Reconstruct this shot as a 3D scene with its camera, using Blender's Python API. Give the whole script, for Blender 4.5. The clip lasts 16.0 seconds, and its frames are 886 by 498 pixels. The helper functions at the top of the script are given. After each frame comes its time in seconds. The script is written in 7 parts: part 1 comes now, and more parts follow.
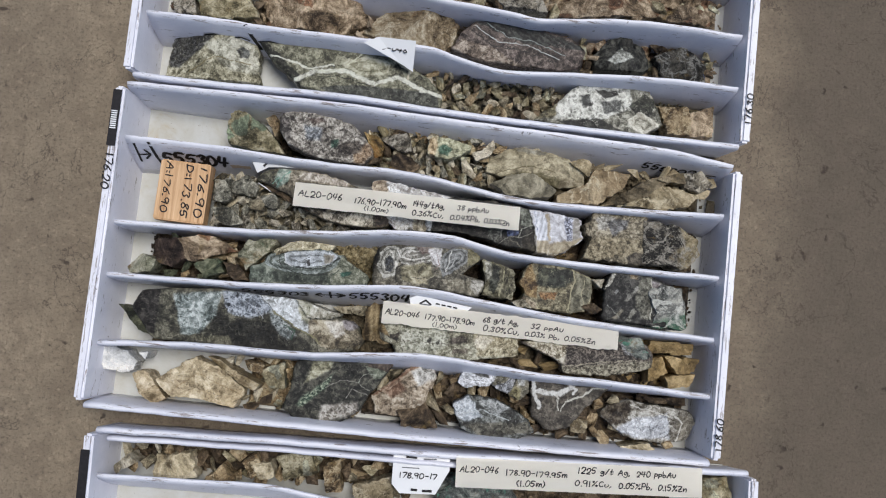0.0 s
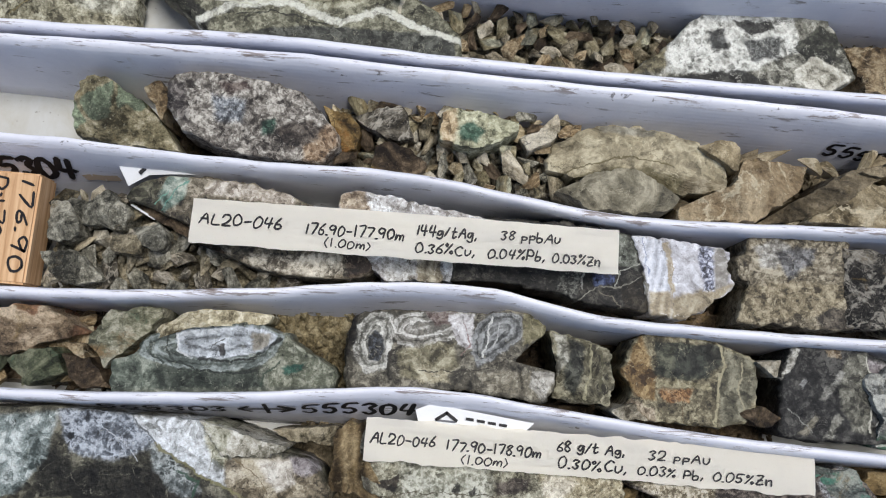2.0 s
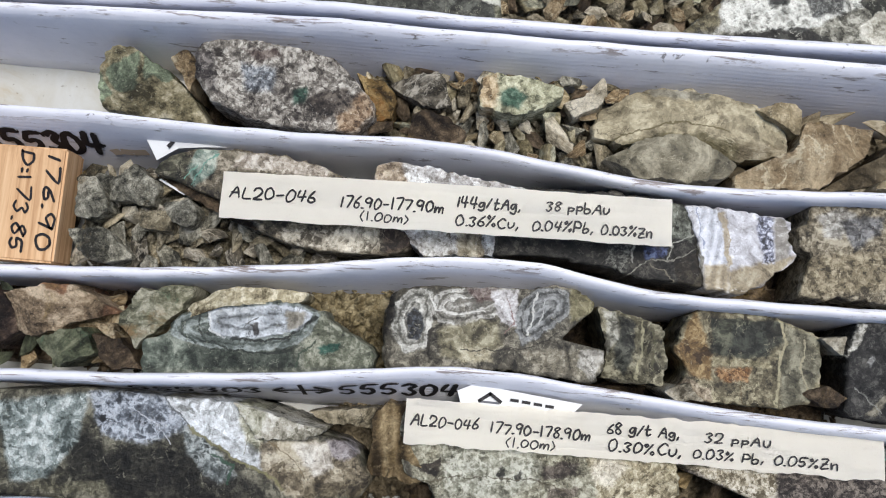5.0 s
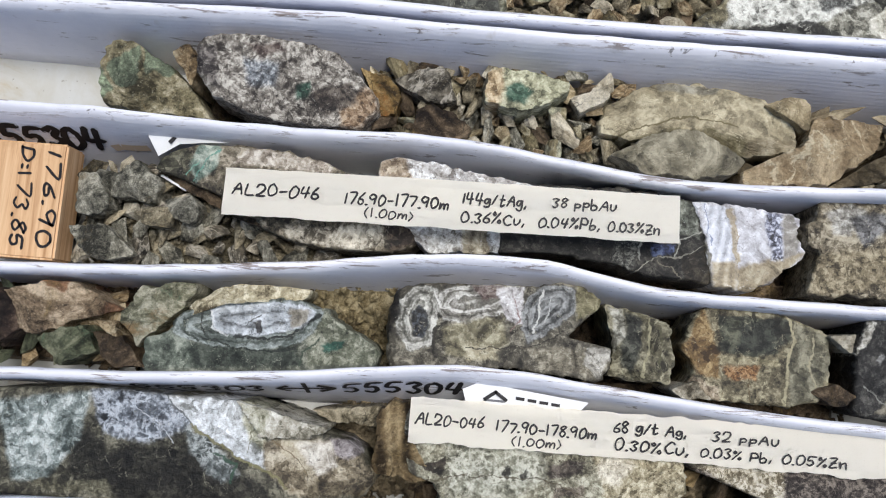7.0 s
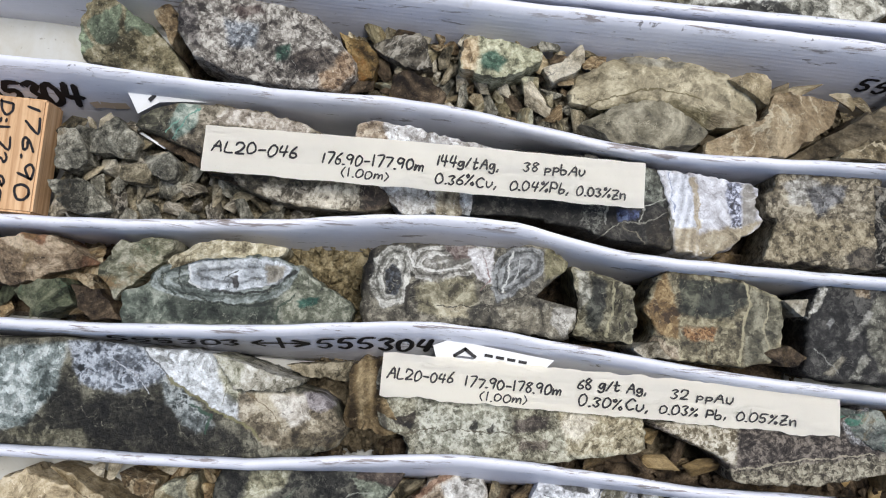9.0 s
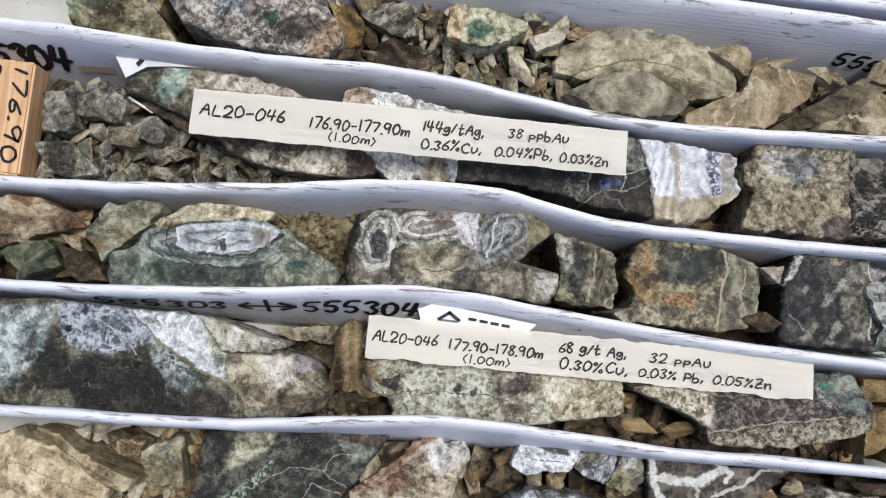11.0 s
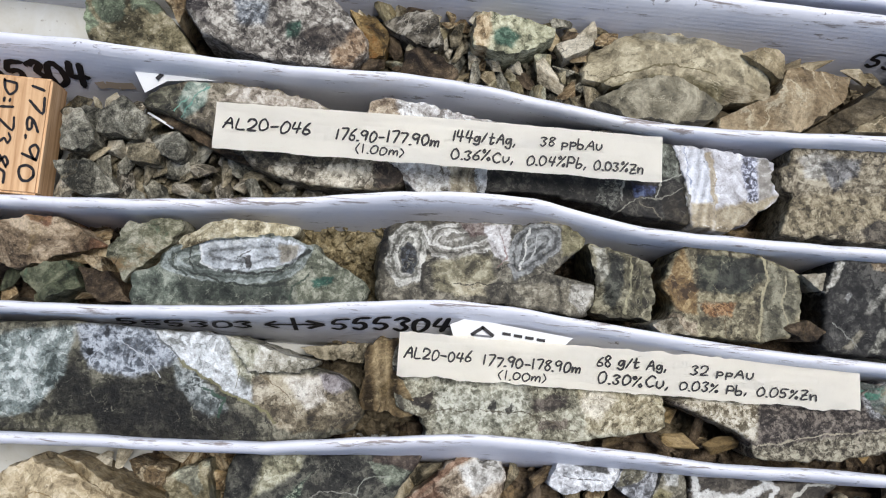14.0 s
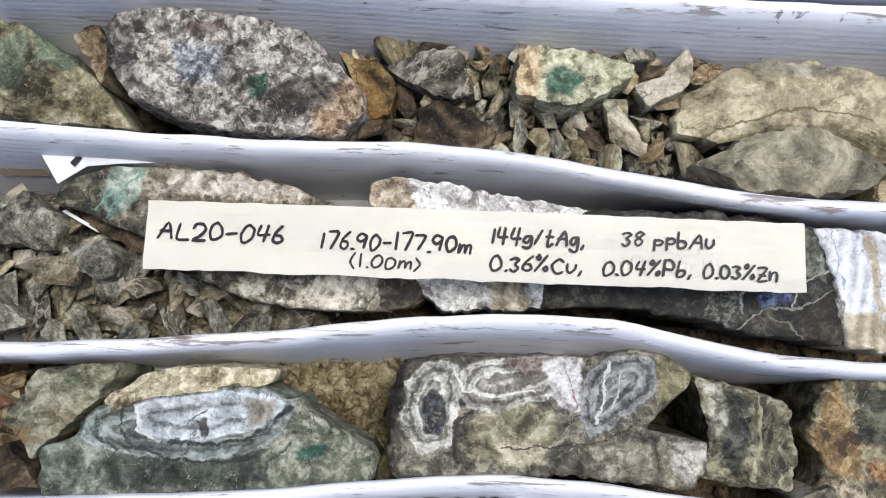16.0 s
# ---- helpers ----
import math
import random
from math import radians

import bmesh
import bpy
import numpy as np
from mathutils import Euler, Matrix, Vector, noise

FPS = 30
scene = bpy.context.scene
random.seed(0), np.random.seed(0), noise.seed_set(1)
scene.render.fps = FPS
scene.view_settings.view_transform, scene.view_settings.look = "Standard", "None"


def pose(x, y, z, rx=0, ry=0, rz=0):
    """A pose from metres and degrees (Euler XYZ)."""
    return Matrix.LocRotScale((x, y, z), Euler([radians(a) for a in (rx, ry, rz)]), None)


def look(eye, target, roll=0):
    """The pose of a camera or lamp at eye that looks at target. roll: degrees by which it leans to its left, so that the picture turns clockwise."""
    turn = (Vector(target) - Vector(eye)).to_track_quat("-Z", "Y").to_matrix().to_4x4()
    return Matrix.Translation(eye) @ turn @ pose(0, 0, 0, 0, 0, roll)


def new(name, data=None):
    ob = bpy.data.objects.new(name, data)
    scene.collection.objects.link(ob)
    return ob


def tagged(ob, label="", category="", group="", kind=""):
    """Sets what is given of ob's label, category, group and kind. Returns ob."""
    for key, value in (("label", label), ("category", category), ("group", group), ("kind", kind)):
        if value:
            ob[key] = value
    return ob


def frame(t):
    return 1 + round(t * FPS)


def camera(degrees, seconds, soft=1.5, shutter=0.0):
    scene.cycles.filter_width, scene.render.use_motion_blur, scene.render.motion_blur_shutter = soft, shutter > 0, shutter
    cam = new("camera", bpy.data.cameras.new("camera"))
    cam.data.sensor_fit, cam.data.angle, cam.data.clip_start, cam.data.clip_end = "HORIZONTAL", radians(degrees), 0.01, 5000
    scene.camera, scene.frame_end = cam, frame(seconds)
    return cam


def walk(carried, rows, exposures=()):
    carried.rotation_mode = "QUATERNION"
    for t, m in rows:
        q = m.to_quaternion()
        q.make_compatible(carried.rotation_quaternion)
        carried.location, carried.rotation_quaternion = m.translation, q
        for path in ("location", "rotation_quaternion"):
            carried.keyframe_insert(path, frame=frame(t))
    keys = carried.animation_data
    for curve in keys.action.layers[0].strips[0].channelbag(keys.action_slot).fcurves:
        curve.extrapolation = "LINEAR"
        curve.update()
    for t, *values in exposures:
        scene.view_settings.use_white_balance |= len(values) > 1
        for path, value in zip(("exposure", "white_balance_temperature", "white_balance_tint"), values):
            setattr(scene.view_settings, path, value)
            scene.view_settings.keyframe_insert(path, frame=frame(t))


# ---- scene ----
cam = camera(56.0, 16.0, 1.1)
PATH = [
    (0, (0.287, 0.119, 0.833), (0.329, 0.27, -1.161), 21.6),
    (0.5, (0.296, 0.143, 0.736), (0.298, 0.331, -1.255), 4.6),
    (1, (0.284, 0.165, 0.633), (0.284, 0.279, -1.363), 2.7),
    (1.5, (0.285, 0.147, 0.524), (0.313, 0.346, -1.466), 13.1),
    (2, (0.278, 0.151, 0.471), (0.311, 0.43, -1.509), 10.8),
    (2.5, (0.277, 0.153, 0.469), (0.311, 0.446, -1.509), 9.4),
    (3, (0.279, 0.15, 0.471), (0.317, 0.439, -1.507), 9.8),
    (3.5, (0.277, 0.152, 0.459), (0.278, 0.398, -1.525), 3.5),
    (4, (0.274, 0.15, 0.451), (0.234, 0.368, -1.536), -6.7),
    (6.5, (0.275, 0.151, 0.449), (0.232, 0.396, -1.535), -6.5),
    (7, (0.272, 0.152, 0.446), (0.23, 0.364, -1.542), -7.6),
    (7.5, (0.271, 0.144, 0.451), (0.253, 0.315, -1.542), -2.2),
    (8, (0.269, 0.142, 0.451), (0.279, 0.319, -1.541), 7.4),
    (8.5, (0.27, 0.139, 0.453), (0.288, 0.32, -1.539), 10.0),
    (9, (0.27, 0.137, 0.457), (0.309, 0.329, -1.534), 16.1),
    (11.5, (0.269, 0.123, 0.463), (0.36, 0.293, -1.528), 33.4),
    (12, (0.269, 0.123, 0.464), (0.367, 0.3, -1.526), 34.5),
    (12.5, (0.265, 0.122, 0.464), (0.37, 0.307, -1.525), 35.0),
    (13, (0.264, 0.114, 0.462), (0.375, 0.3, -1.527), 36.2),
    (13.5, (0.264, 0.11, 0.459), (0.37, 0.304, -1.528), 34.2),
    (14, (0.255, 0.121, 0.449), (0.336, 0.34, -1.537), 24.2),
    (14.5, (0.246, 0.141, 0.417), (0.264, 0.392, -1.568), 6.2),
    (15, (0.258, 0.156, 0.375), (0.216, 0.406, -1.609), -8.0),
    (15.5, (0.265, 0.178, 0.347), (0.242, 0.391, -1.642), -3.8),
    (16, (0.259, 0.187, 0.332), (0.239, 0.371, -1.66), -4.3),
]
walk(cam, [(t, look(eye, target, roll)) for t, eye, target, roll in PATH], [(0.0, -0.18), (1.0, -0.12), (2.0, 0.0), (4.0, 0.13), (9.0, 0.14), (14.0, 0.16), (15.0, 0.07), (15.5, 0.06), (16.0, 0.4)])

# ---- light ----
world = bpy.data.worlds.new("sky")
scene.world = world
world.use_nodes = True
wn, wl = world.node_tree.nodes, world.node_tree.links
sky = wn.new("ShaderNodeTexSky")
sky.sky_type, sky.sun_disc = "NISHITA", False
sky.sun_elevation, sky.sun_rotation = radians(64), radians(50)
wn["Background"].inputs["Strength"].default_value = 0.086
wl.new(sky.outputs["Color"], wn["Background"].inputs["Color"])
sun = new("sun", bpy.data.lights.new("sun", "SUN"))
sun.data.energy, sun.data.angle, sun.data.color = 3.15, radians(24), (1.0, 0.965, 0.925)
sun.matrix_basis = look((0.30, 0.28, 1.5), (0, 0, 0))


# ---- materials ----
def lin(c):
    """A linear colour from 8-bit values."""
    return tuple((v / 255 / 12.92) if v / 255 <= 0.04045 else ((v / 255 + 0.055) / 1.055) ** 2.4 for v in c) + (1.0,)


class Nodes:
    """A small builder of node materials."""

    def __init__(self, name, rough=0.6, spec=0.35):
        self.mat = bpy.data.materials.new(name)
        self.mat.use_nodes = True
        self.tree = self.mat.node_tree
        self.bsdf = self.tree.nodes["Principled BSDF"]
        self.bsdf.inputs["Roughness"].default_value = rough
        self.bsdf.inputs["Specular IOR Level"].default_value = spec
        coord = self.tree.nodes.new("ShaderNodeTexCoord")
        info = self.tree.nodes.new("ShaderNodeObjectInfo")
        self.random = info.outputs["Random"]
        shift = self.tree.nodes.new("ShaderNodeVectorMath")
        shift.operation = "SCALE"
        shift.inputs[0].default_value = (3.1, 5.3, 2.7)
        self.link(self.random, shift.inputs["Scale"])
        add = self.tree.nodes.new("ShaderNodeVectorMath")
        self.link(coord.outputs["Object"], add.inputs[0])
        self.link(shift.outputs[0], add.inputs[1])
        self.local, self.place = coord.outputs["Object"], add.outputs[0]

    def link(self, a, b):
        self.tree.links.new(a, b)

    def put(self, value, socket):
        if isinstance(value, (int, float, tuple)):
            socket.default_value = value
        else:
            self.link(value, socket)

    def noise(self, scale, detail=6.0, rough=0.6, warp=0.0, at=None):
        n = self.tree.nodes.new("ShaderNodeTexNoise")
        self.link(at or self.place, n.inputs["Vector"])
        n.inputs["Scale"].default_value, n.inputs["Detail"].default_value = scale, detail
        n.inputs["Roughness"].default_value, n.inputs["Distortion"].default_value = rough, warp
        return n.outputs["Fac"]

    def warped(self, scale, amount, at=None):
        n = self.tree.nodes.new("ShaderNodeTexNoise")
        self.link(at or self.place, n.inputs["Vector"])
        n.inputs["Scale"].default_value, n.inputs["Detail"].default_value = scale, 4.0
        m = self.tree.nodes.new("ShaderNodeVectorMath")
        m.operation = "MULTIPLY_ADD"
        self.link(n.outputs["Color"], m.inputs[0])
        m.inputs[1].default_value = (amount, amount, amount)
        self.link(at or self.place, m.inputs[2])
        return m.outputs[0]

    def cells(self, scale, at=None, feature="F1", out="Distance"):
        n = self.tree.nodes.new("ShaderNodeTexVoronoi")
        n.feature = feature
        self.link(at or self.place, n.inputs["Vector"])
        n.inputs["Scale"].default_value = scale
        return n.outputs[out]

    def math(self, op, a, b=0.0, c=0.0):
        n = self.tree.nodes.new("ShaderNodeMath")
        n.operation = op
        for v, s in zip((a, b, c), n.inputs):
            self.put(v, s)
        return n.outputs[0]

    def step(self, value, lo, hi, a=0.0, b=1.0):
        n = self.tree.nodes.new("ShaderNodeMapRange")
        n.interpolation_type = "SMOOTHSTEP"
        self.put(value, n.inputs["Value"])
        for k, v in (("From Min", lo), ("From Max", hi), ("To Min", a), ("To Max", b)):
            n.inputs[k].default_value = v
        return n.outputs["Result"]

    def ramp(self, value, *stops):
        n = self.tree.nodes.new("ShaderNodeValToRGB")
        self.put(value, n.inputs["Fac"])
        while len(n.color_ramp.elements) < len(stops):
            n.color_ramp.elements.new(0.5)
        for e, (p, c) in zip(n.color_ramp.elements, stops):
            e.position, e.color = p, c
        return n.outputs["Color"]

    def mix(self, fac, a, b, blend="MIX"):
        n = self.tree.nodes.new("ShaderNodeMix")
        n.data_type, n.blend_type = "RGBA", blend
        self.put(fac, n.inputs["Factor"])
        self.put(a, n.inputs["A"])
        self.put(b, n.inputs["B"])
        return n.outputs["Result"]

    def axis(self, i):
        n = self.tree.nodes.new("ShaderNodeSeparateXYZ")
        self.link(self.local, n.inputs[0])
        return n.outputs[i]

    def bump(self, height, strength=0.4, distance=0.001, before=None):
        n = self.tree.nodes.new("ShaderNodeBump")
        n.inputs["Strength"].default_value, n.inputs["Distance"].default_value = strength, distance
        self.link(height, n.inputs["Height"])
        if before:
            self.link(before, n.inputs["Normal"])
        return n.outputs["Normal"]

    def done(self, colour, normal=None):
        self.put(colour, self.bsdf.inputs["Base Color"])
        if normal:
            self.link(normal, self.bsdf.inputs["Normal"])
        return self.mat


def stone(name, dark, mid, light, size=90, vein=None, vein_width=0.02, clast=None, clast_amount=0.3, green=None, green_at=0.64,
          rust=None, bands=0.0, split=None, rough=0.5, coarse=1.0, fissure=0.35, stain=(118, 100, 64), stain_at=0.56, patches=(), stripes=None):
    """Rock: cloudy three-tone ground, with veins, clasts, mineral stains, fissures, bands and a second zone as asked."""
    n = Nodes("rock_" + name, rough, 0.3)
    wide = n.noise(size * 0.5, 12, 0.7, 0.9)
    grain = n.noise(size * 2.3, 9, 0.7, 0.4)
    fine = n.noise(size * 8, 5, 0.7)
    ground = n.math("MULTIPLY_ADD", wide, 2.0, -0.5)
    ground = n.math("MULTIPLY_ADD", n.math("SUBTRACT", grain, 0.5), 0.6 * coarse, ground)
    ground = n.math("MULTIPLY_ADD", n.math("SUBTRACT", fine, 0.5), 0.42 * coarse, ground)
    if bands:
        at = n.warped(size * 0.45, 0.5 / size * 2.2)
        run = n.noise(size * 0.3, 3, 0.45, 0.5, at)
        if stripes:
            run = n.math("MULTIPLY_ADD", n.axis(0), stripes[0], n.math("MULTIPLY", n.axis(1), stripes[1]))
            run = n.math("MULTIPLY_ADD", n.noise(size * 0.35, 5, 0.5), stripes[2], run)
        wave = n.math("ADD", n.math("SINE", n.math("MULTIPLY", run, bands)), n.math("MULTIPLY", n.math("SINE", n.math("MULTIPLY", run, bands * 2.3)), 0.6))
        gate = n.step(n.noise(size * 0.25, 3), 0.4, 0.6, 0.15, 1.0)
        ground = n.math("MULTIPLY_ADD", n.math("MULTIPLY", wave, gate), 0.19, n.math("MULTIPLY_ADD", n.math("SUBTRACT", ground, 0.5), 0.75, 0.5))
    colour = n.ramp(ground, (0.26, lin(dark)), (0.5, lin(mid)), (0.72, lin(light)))
    if split:
        # second zone along a direction: (dx, dy, offset, softness, colours)
        dx, dy, off, soft, (c1, c2, c3) = split
        along = n.math("MULTIPLY_ADD", n.axis(0), dx, n.math("MULTIPLY", n.axis(1), dy))
        along = n.math("MULTIPLY_ADD", n.math("SUBTRACT", n.noise(size * 0.5, 8, 0.65, 0.5), 0.5), 0.03, along)
        other = n.ramp(ground, (0.3, lin(c1)), (0.5, lin(c2)), (0.74, lin(c3)))
        colour = n.mix(n.step(along, off - soft * 0.6, off + soft * 0.6), colour, other)
    if clast:
        at = n.warped(size * 4, 0.22 / size, n.warped(size * 0.9, 0.8 / size))
        edge = n.cells(size * 0.75, at, "DISTANCE_TO_EDGE")
        tint = n.tree.nodes.new("ShaderNodeSeparateColor")
        n.link(n.cells(size * 0.75, at, "F1", "Color"), tint.inputs[0])
        pick = n.math("LESS_THAN", tint.outputs[0], clast_amount)
        mask = n.math("MULTIPLY", pick, n.step(edge, 0.03, 0.10))
        tone = n.ramp(ground, (0.3, lin(tuple(v * 0.6 for v in clast))), (0.5, lin(clast)), (0.72, lin(tuple(min(255, v * 1.5) for v in clast))))
        colour = n.mix(mask, colour, tone)
    if patches:
        jitter = n.warped(size * 1.6, 0.012, n.warped(size * 0.4, 0.014, n.local))
    for px, py, rx, ry, tone in patches:
        # a mineral patch with a ragged edge
        d = n.tree.nodes.new("ShaderNodeVectorMath")
        d.operation = "MULTIPLY_ADD"
        n.link(jitter, d.inputs[0])
        d.inputs[1].default_value = (1 / rx, 1 / ry, 0)
        d.inputs[2].default_value = (-(px + 0.013) / rx, -(py + 0.013) / ry, 0)
        ln = n.tree.nodes.new("ShaderNodeVectorMath")
        ln.operation = "LENGTH"
        n.link(d.outputs[0], ln.inputs[0])
        inner = n.ramp(ground, (0.3, lin(tuple(v * 0.7 for v in tone))), (0.5, lin(tone)), (0.74, lin(tuple(min(255, v * 1.25 + 6) for v in tone))))
        colour = n.mix(n.step(ln.outputs["Value"], 0.9, 1.08, 0.9, 0.0), colour, inner)
    if stain:
        colour = n.mix(n.step(n.noise(size * 0.6, 10, 0.7, 0.5), stain_at, stain_at + 0.12, 0.0, 0.65), colour, n.mix(n.step(grain, 0.4, 0.62), lin(tuple(v * 0.75 for v in stain)), lin(tuple(min(255, v * 1.3) for v in stain))))
    if vein:
        at = n.warped(size * 0.6, 1.1 / size)
        body = n.math("MULTIPLY_ADD", n.step(n.noise(size * 0.7, 4, 0.6), 0.36, 0.64), 2.4, 0.15)
        first = n.math("DIVIDE", n.math("ABSOLUTE", n.math("SUBTRACT", n.noise(size * 0.42, 7, 0.55, 0.7, at), 0.5)), body)
        second = n.math("DIVIDE", n.math("ABSOLUTE", n.math("SUBTRACT", n.noise(size * 1.1, 6, 0.6, 0.5, at), 0.5)), body)
        mask = n.math("MAXIMUM", n.step(first, vein_width * 0.3, vein_width * 1.6, 0.92, 0.0), n.step(second, vein_width * 0.2, vein_width * 0.9, 0.6, 0.0))
        mask = n.math("MULTIPLY", mask, n.step(grain, 0.3, 0.46, 0.35, 1.0))
        colour = n.mix(mask, colour, lin(vein))
    if rust:
        colour = n.mix(n.step(n.noise(size * 0.4, 9, 0.72, 0.4), 0.53, 0.66, 0.0, 0.8), colour, lin(rust))
    if green:
        spot = n.step(n.noise(size * 0.75, 10, 0.76, 0.8), green_at, green_at + 0.07, 0.0, 0.85)
        colour = n.mix(spot, colour, lin(green))
    split_line = n.math("ABSOLUTE", n.math("SUBTRACT", n.noise(size * 0.33, 8, 0.6, 0.6), 0.47))
    colour = n.mix(n.math("MULTIPLY", n.step(split_line, 0.0015, 0.006, fissure, 0.0), n.step(n.noise(size * 0.9, 3), 0.42, 0.58)), colour, lin(tuple(v * 0.4 for v in dark)))
    specks = n.step(n.noise(size * 9, 4, 0.65), 0.58, 0.70, 0.0, 0.42)
    colour = n.mix(specks, colour, lin(tuple(v * 0.55 for v in dark)))
    flecks = n.step(n.noise(size * 7, 4, 0.65, 0.3), 0.58, 0.70, 0.0, 0.1 if patches else 0.3)
    colour = n.mix(flecks, colour, lin(tuple(min(255, v * 1.1 + 16) for v in light)))
    sugar = n.math("MULTIPLY_ADD", n.noise(1100, 4, 0.75), 0.9, n.math("MULTIPLY", n.noise(430, 3, 0.6, 0.4), 0.5))
    colour = n.mix(min(1.0, coarse + 0.3), colour, n.ramp(sugar, (0.50, (0.66, 0.65, 0.63, 1)), (0.66, (0.96, 0.96, 0.96, 1)), (0.90, (1.22, 1.22, 1.22, 1))), "MULTIPLY")
    joint = n.cells(size * 0.9, n.warped(size * 2.2, 0.5 / size, n.warped(size * 0.5, 1.1 / size)), "DISTANCE_TO_EDGE")
    joint = n.math("MULTIPLY", n.step(joint, 0.008, 0.03, min(0.8, fissure * 1.7), 0.0), n.step(n.noise(size * 0.8, 4, 0.6, 0.2), 0.50, 0.60))
    colour = n.mix(joint, colour, lin(tuple(v * 0.45 for v in dark)))
    shade = n.ramp(n.random, (0.0, (0.86, 0.86, 0.86, 1)), (1.0, (1.12, 1.10, 1.06, 1)))
    colour = n.mix(1.0, colour, shade, "MULTIPLY")
    normal = n.bump(n.noise(size * 2.2, 10, 0.7), 1.0, 0.0042)
    normal = n.bump(fine, 0.5, 0.0009, normal)
    normal = n.bump(n.math("SUBTRACT", sugar, joint), 0.5, 0.0006, normal)
    return n.done(colour, normal)


TAN = ((88, 70, 50), (160, 138, 106), (208, 190, 158))
M = {}


def define(name, tones, **more):
    M[name] = stone(name, *[(r * k * 1.01, g * k, b * k * 0.975) for (r, g, b), k in zip(tones, (0.60, 0.85, 0.95))], **more)


define("mottled_tan", ((104, 97, 72), (170, 161, 130), (214, 208, 184)), clast=(150, 150, 132), clast_amount=0.25, green=(82, 104, 84), green_at=0.62)
define("tan", TAN, vein=(200, 186, 156), vein_width=0.012)
define("green_cream", ((104, 98, 74), (184, 176, 144), (232, 226, 204)), size=80, clast=(132, 144, 120), clast_amount=0.3, green=(116, 142, 122), green_at=0.64)
define("rusty", ((90, 72, 44), (152, 126, 80), (196, 172, 126)), rust=(142, 96, 46), green=(60, 76, 58), green_at=0.6)
define("grey_veined", ((74, 70, 62), (132, 126, 114), (186, 180, 166)), vein=(198, 192, 178), vein_width=0.015)
define("pale", ((134, 124, 102), (208, 200, 180), (236, 231, 217)))
define("brown_dark", ((50, 40, 32), (96, 82, 66), (142, 126, 106)))
define("beige_grey", ((124, 110, 82), (176, 162, 132), (206, 194, 168)), size=50, fissure=0.1, vein=(208, 197, 170), vein_width=0.010, coarse=0.7)
define("beige_warm", ((122, 102, 76), (172, 152, 122), (202, 186, 158)), size=50, fissure=0.1, vein=(208, 197, 170), vein_width=0.006, coarse=0.7)
define("beige_dark", ((94, 84, 66), (138, 126, 104), (174, 162, 138)), fissure=0.15, size=60, coarse=0.7)
define("black_vein", ((26, 26, 26), (50, 50, 48), (98, 96, 90)), size=130, vein=(150, 150, 146), vein_width=0.012, patches=[(0.0417, -0.0064, 0.0060, 0.0150, (150, 148, 140)), (0.0237, -0.0064, 0.0040, 0.0020, (44, 60, 104))])
define("black_vein_tan", ((28, 27, 27), (56, 54, 52), (150, 146, 138)), size=140, vein=(168, 164, 154), vein_width=0.016, split=(1, 0, 0.006, 0.006, ((96, 86, 64), (150, 138, 110), (186, 174, 146))))
define("grey_chip", ((84, 84, 76), (154, 153, 141), (212, 211, 200)), size=150, coarse=1.4)
define("olive_chip", ((80, 75, 60), (158, 149, 126), (212, 203, 180)), size=120)
define("tan_pink", ((92, 76, 60), (170, 150, 126), (222, 206, 184)), clast=(110, 84, 66), clast_amount=0.15)
define("green_grey", ((70, 78, 62), (112, 120, 98), (150, 154, 132)), green=(84, 112, 92), green_at=0.58)
define("green_white", ((96, 99, 78), (160, 162, 138), (216, 215, 198)), green=(104, 132, 108), green_at=0.58, rust=(150, 120, 80))
define("tan_crust", ((110, 92, 60), (172, 158, 122), (208, 196, 164)), size=140)
define("grey_green_split", ((78, 82, 84), (140, 144, 144), (196, 198, 194)), size=90, vein=(208, 210, 204), split=(0.2, -1, 0.012, 0.006, ((44, 76, 64), (74, 110, 92), (120, 144, 124))))
define("maroon", ((48, 38, 34), (86, 70, 62), (132, 114, 100)))
define("white_milky", ((256, 260, 264), (272, 277, 284), (284, 284, 284)), stain=(206, 198, 176), stain_at=0.6, fissure=0.15, size=50, rust=(222, 212, 186), coarse=0.45)
define("brown_band", ((84, 68, 46), (136, 118, 88), (180, 164, 132)), size=60, bands=420.0, stripes=(1.0, 0.1, 0.012))
define("blue_green", ((70, 76, 76), (122, 130, 130), (176, 184, 180)), size=110, green=(92, 146, 128), green_at=0.54)
define("yellow_chip", ((118, 96, 62), (176, 152, 108), (212, 190, 148)), fissure=0.15, size=60, coarse=0.6)
define("dark_green_chip", ((44, 48, 40), (82, 86, 70), (128, 130, 108)))
define("tan_light", ((160, 142, 110), (226, 214, 184), (248, 240, 220)), stain=(166, 146, 108), stain_at=0.6, fissure=0.15, size=55, coarse=0.7)
define("pale_brown", ((104, 84, 60), (168, 152, 126), (212, 206, 190)), size=60, rust=(134, 98, 62))


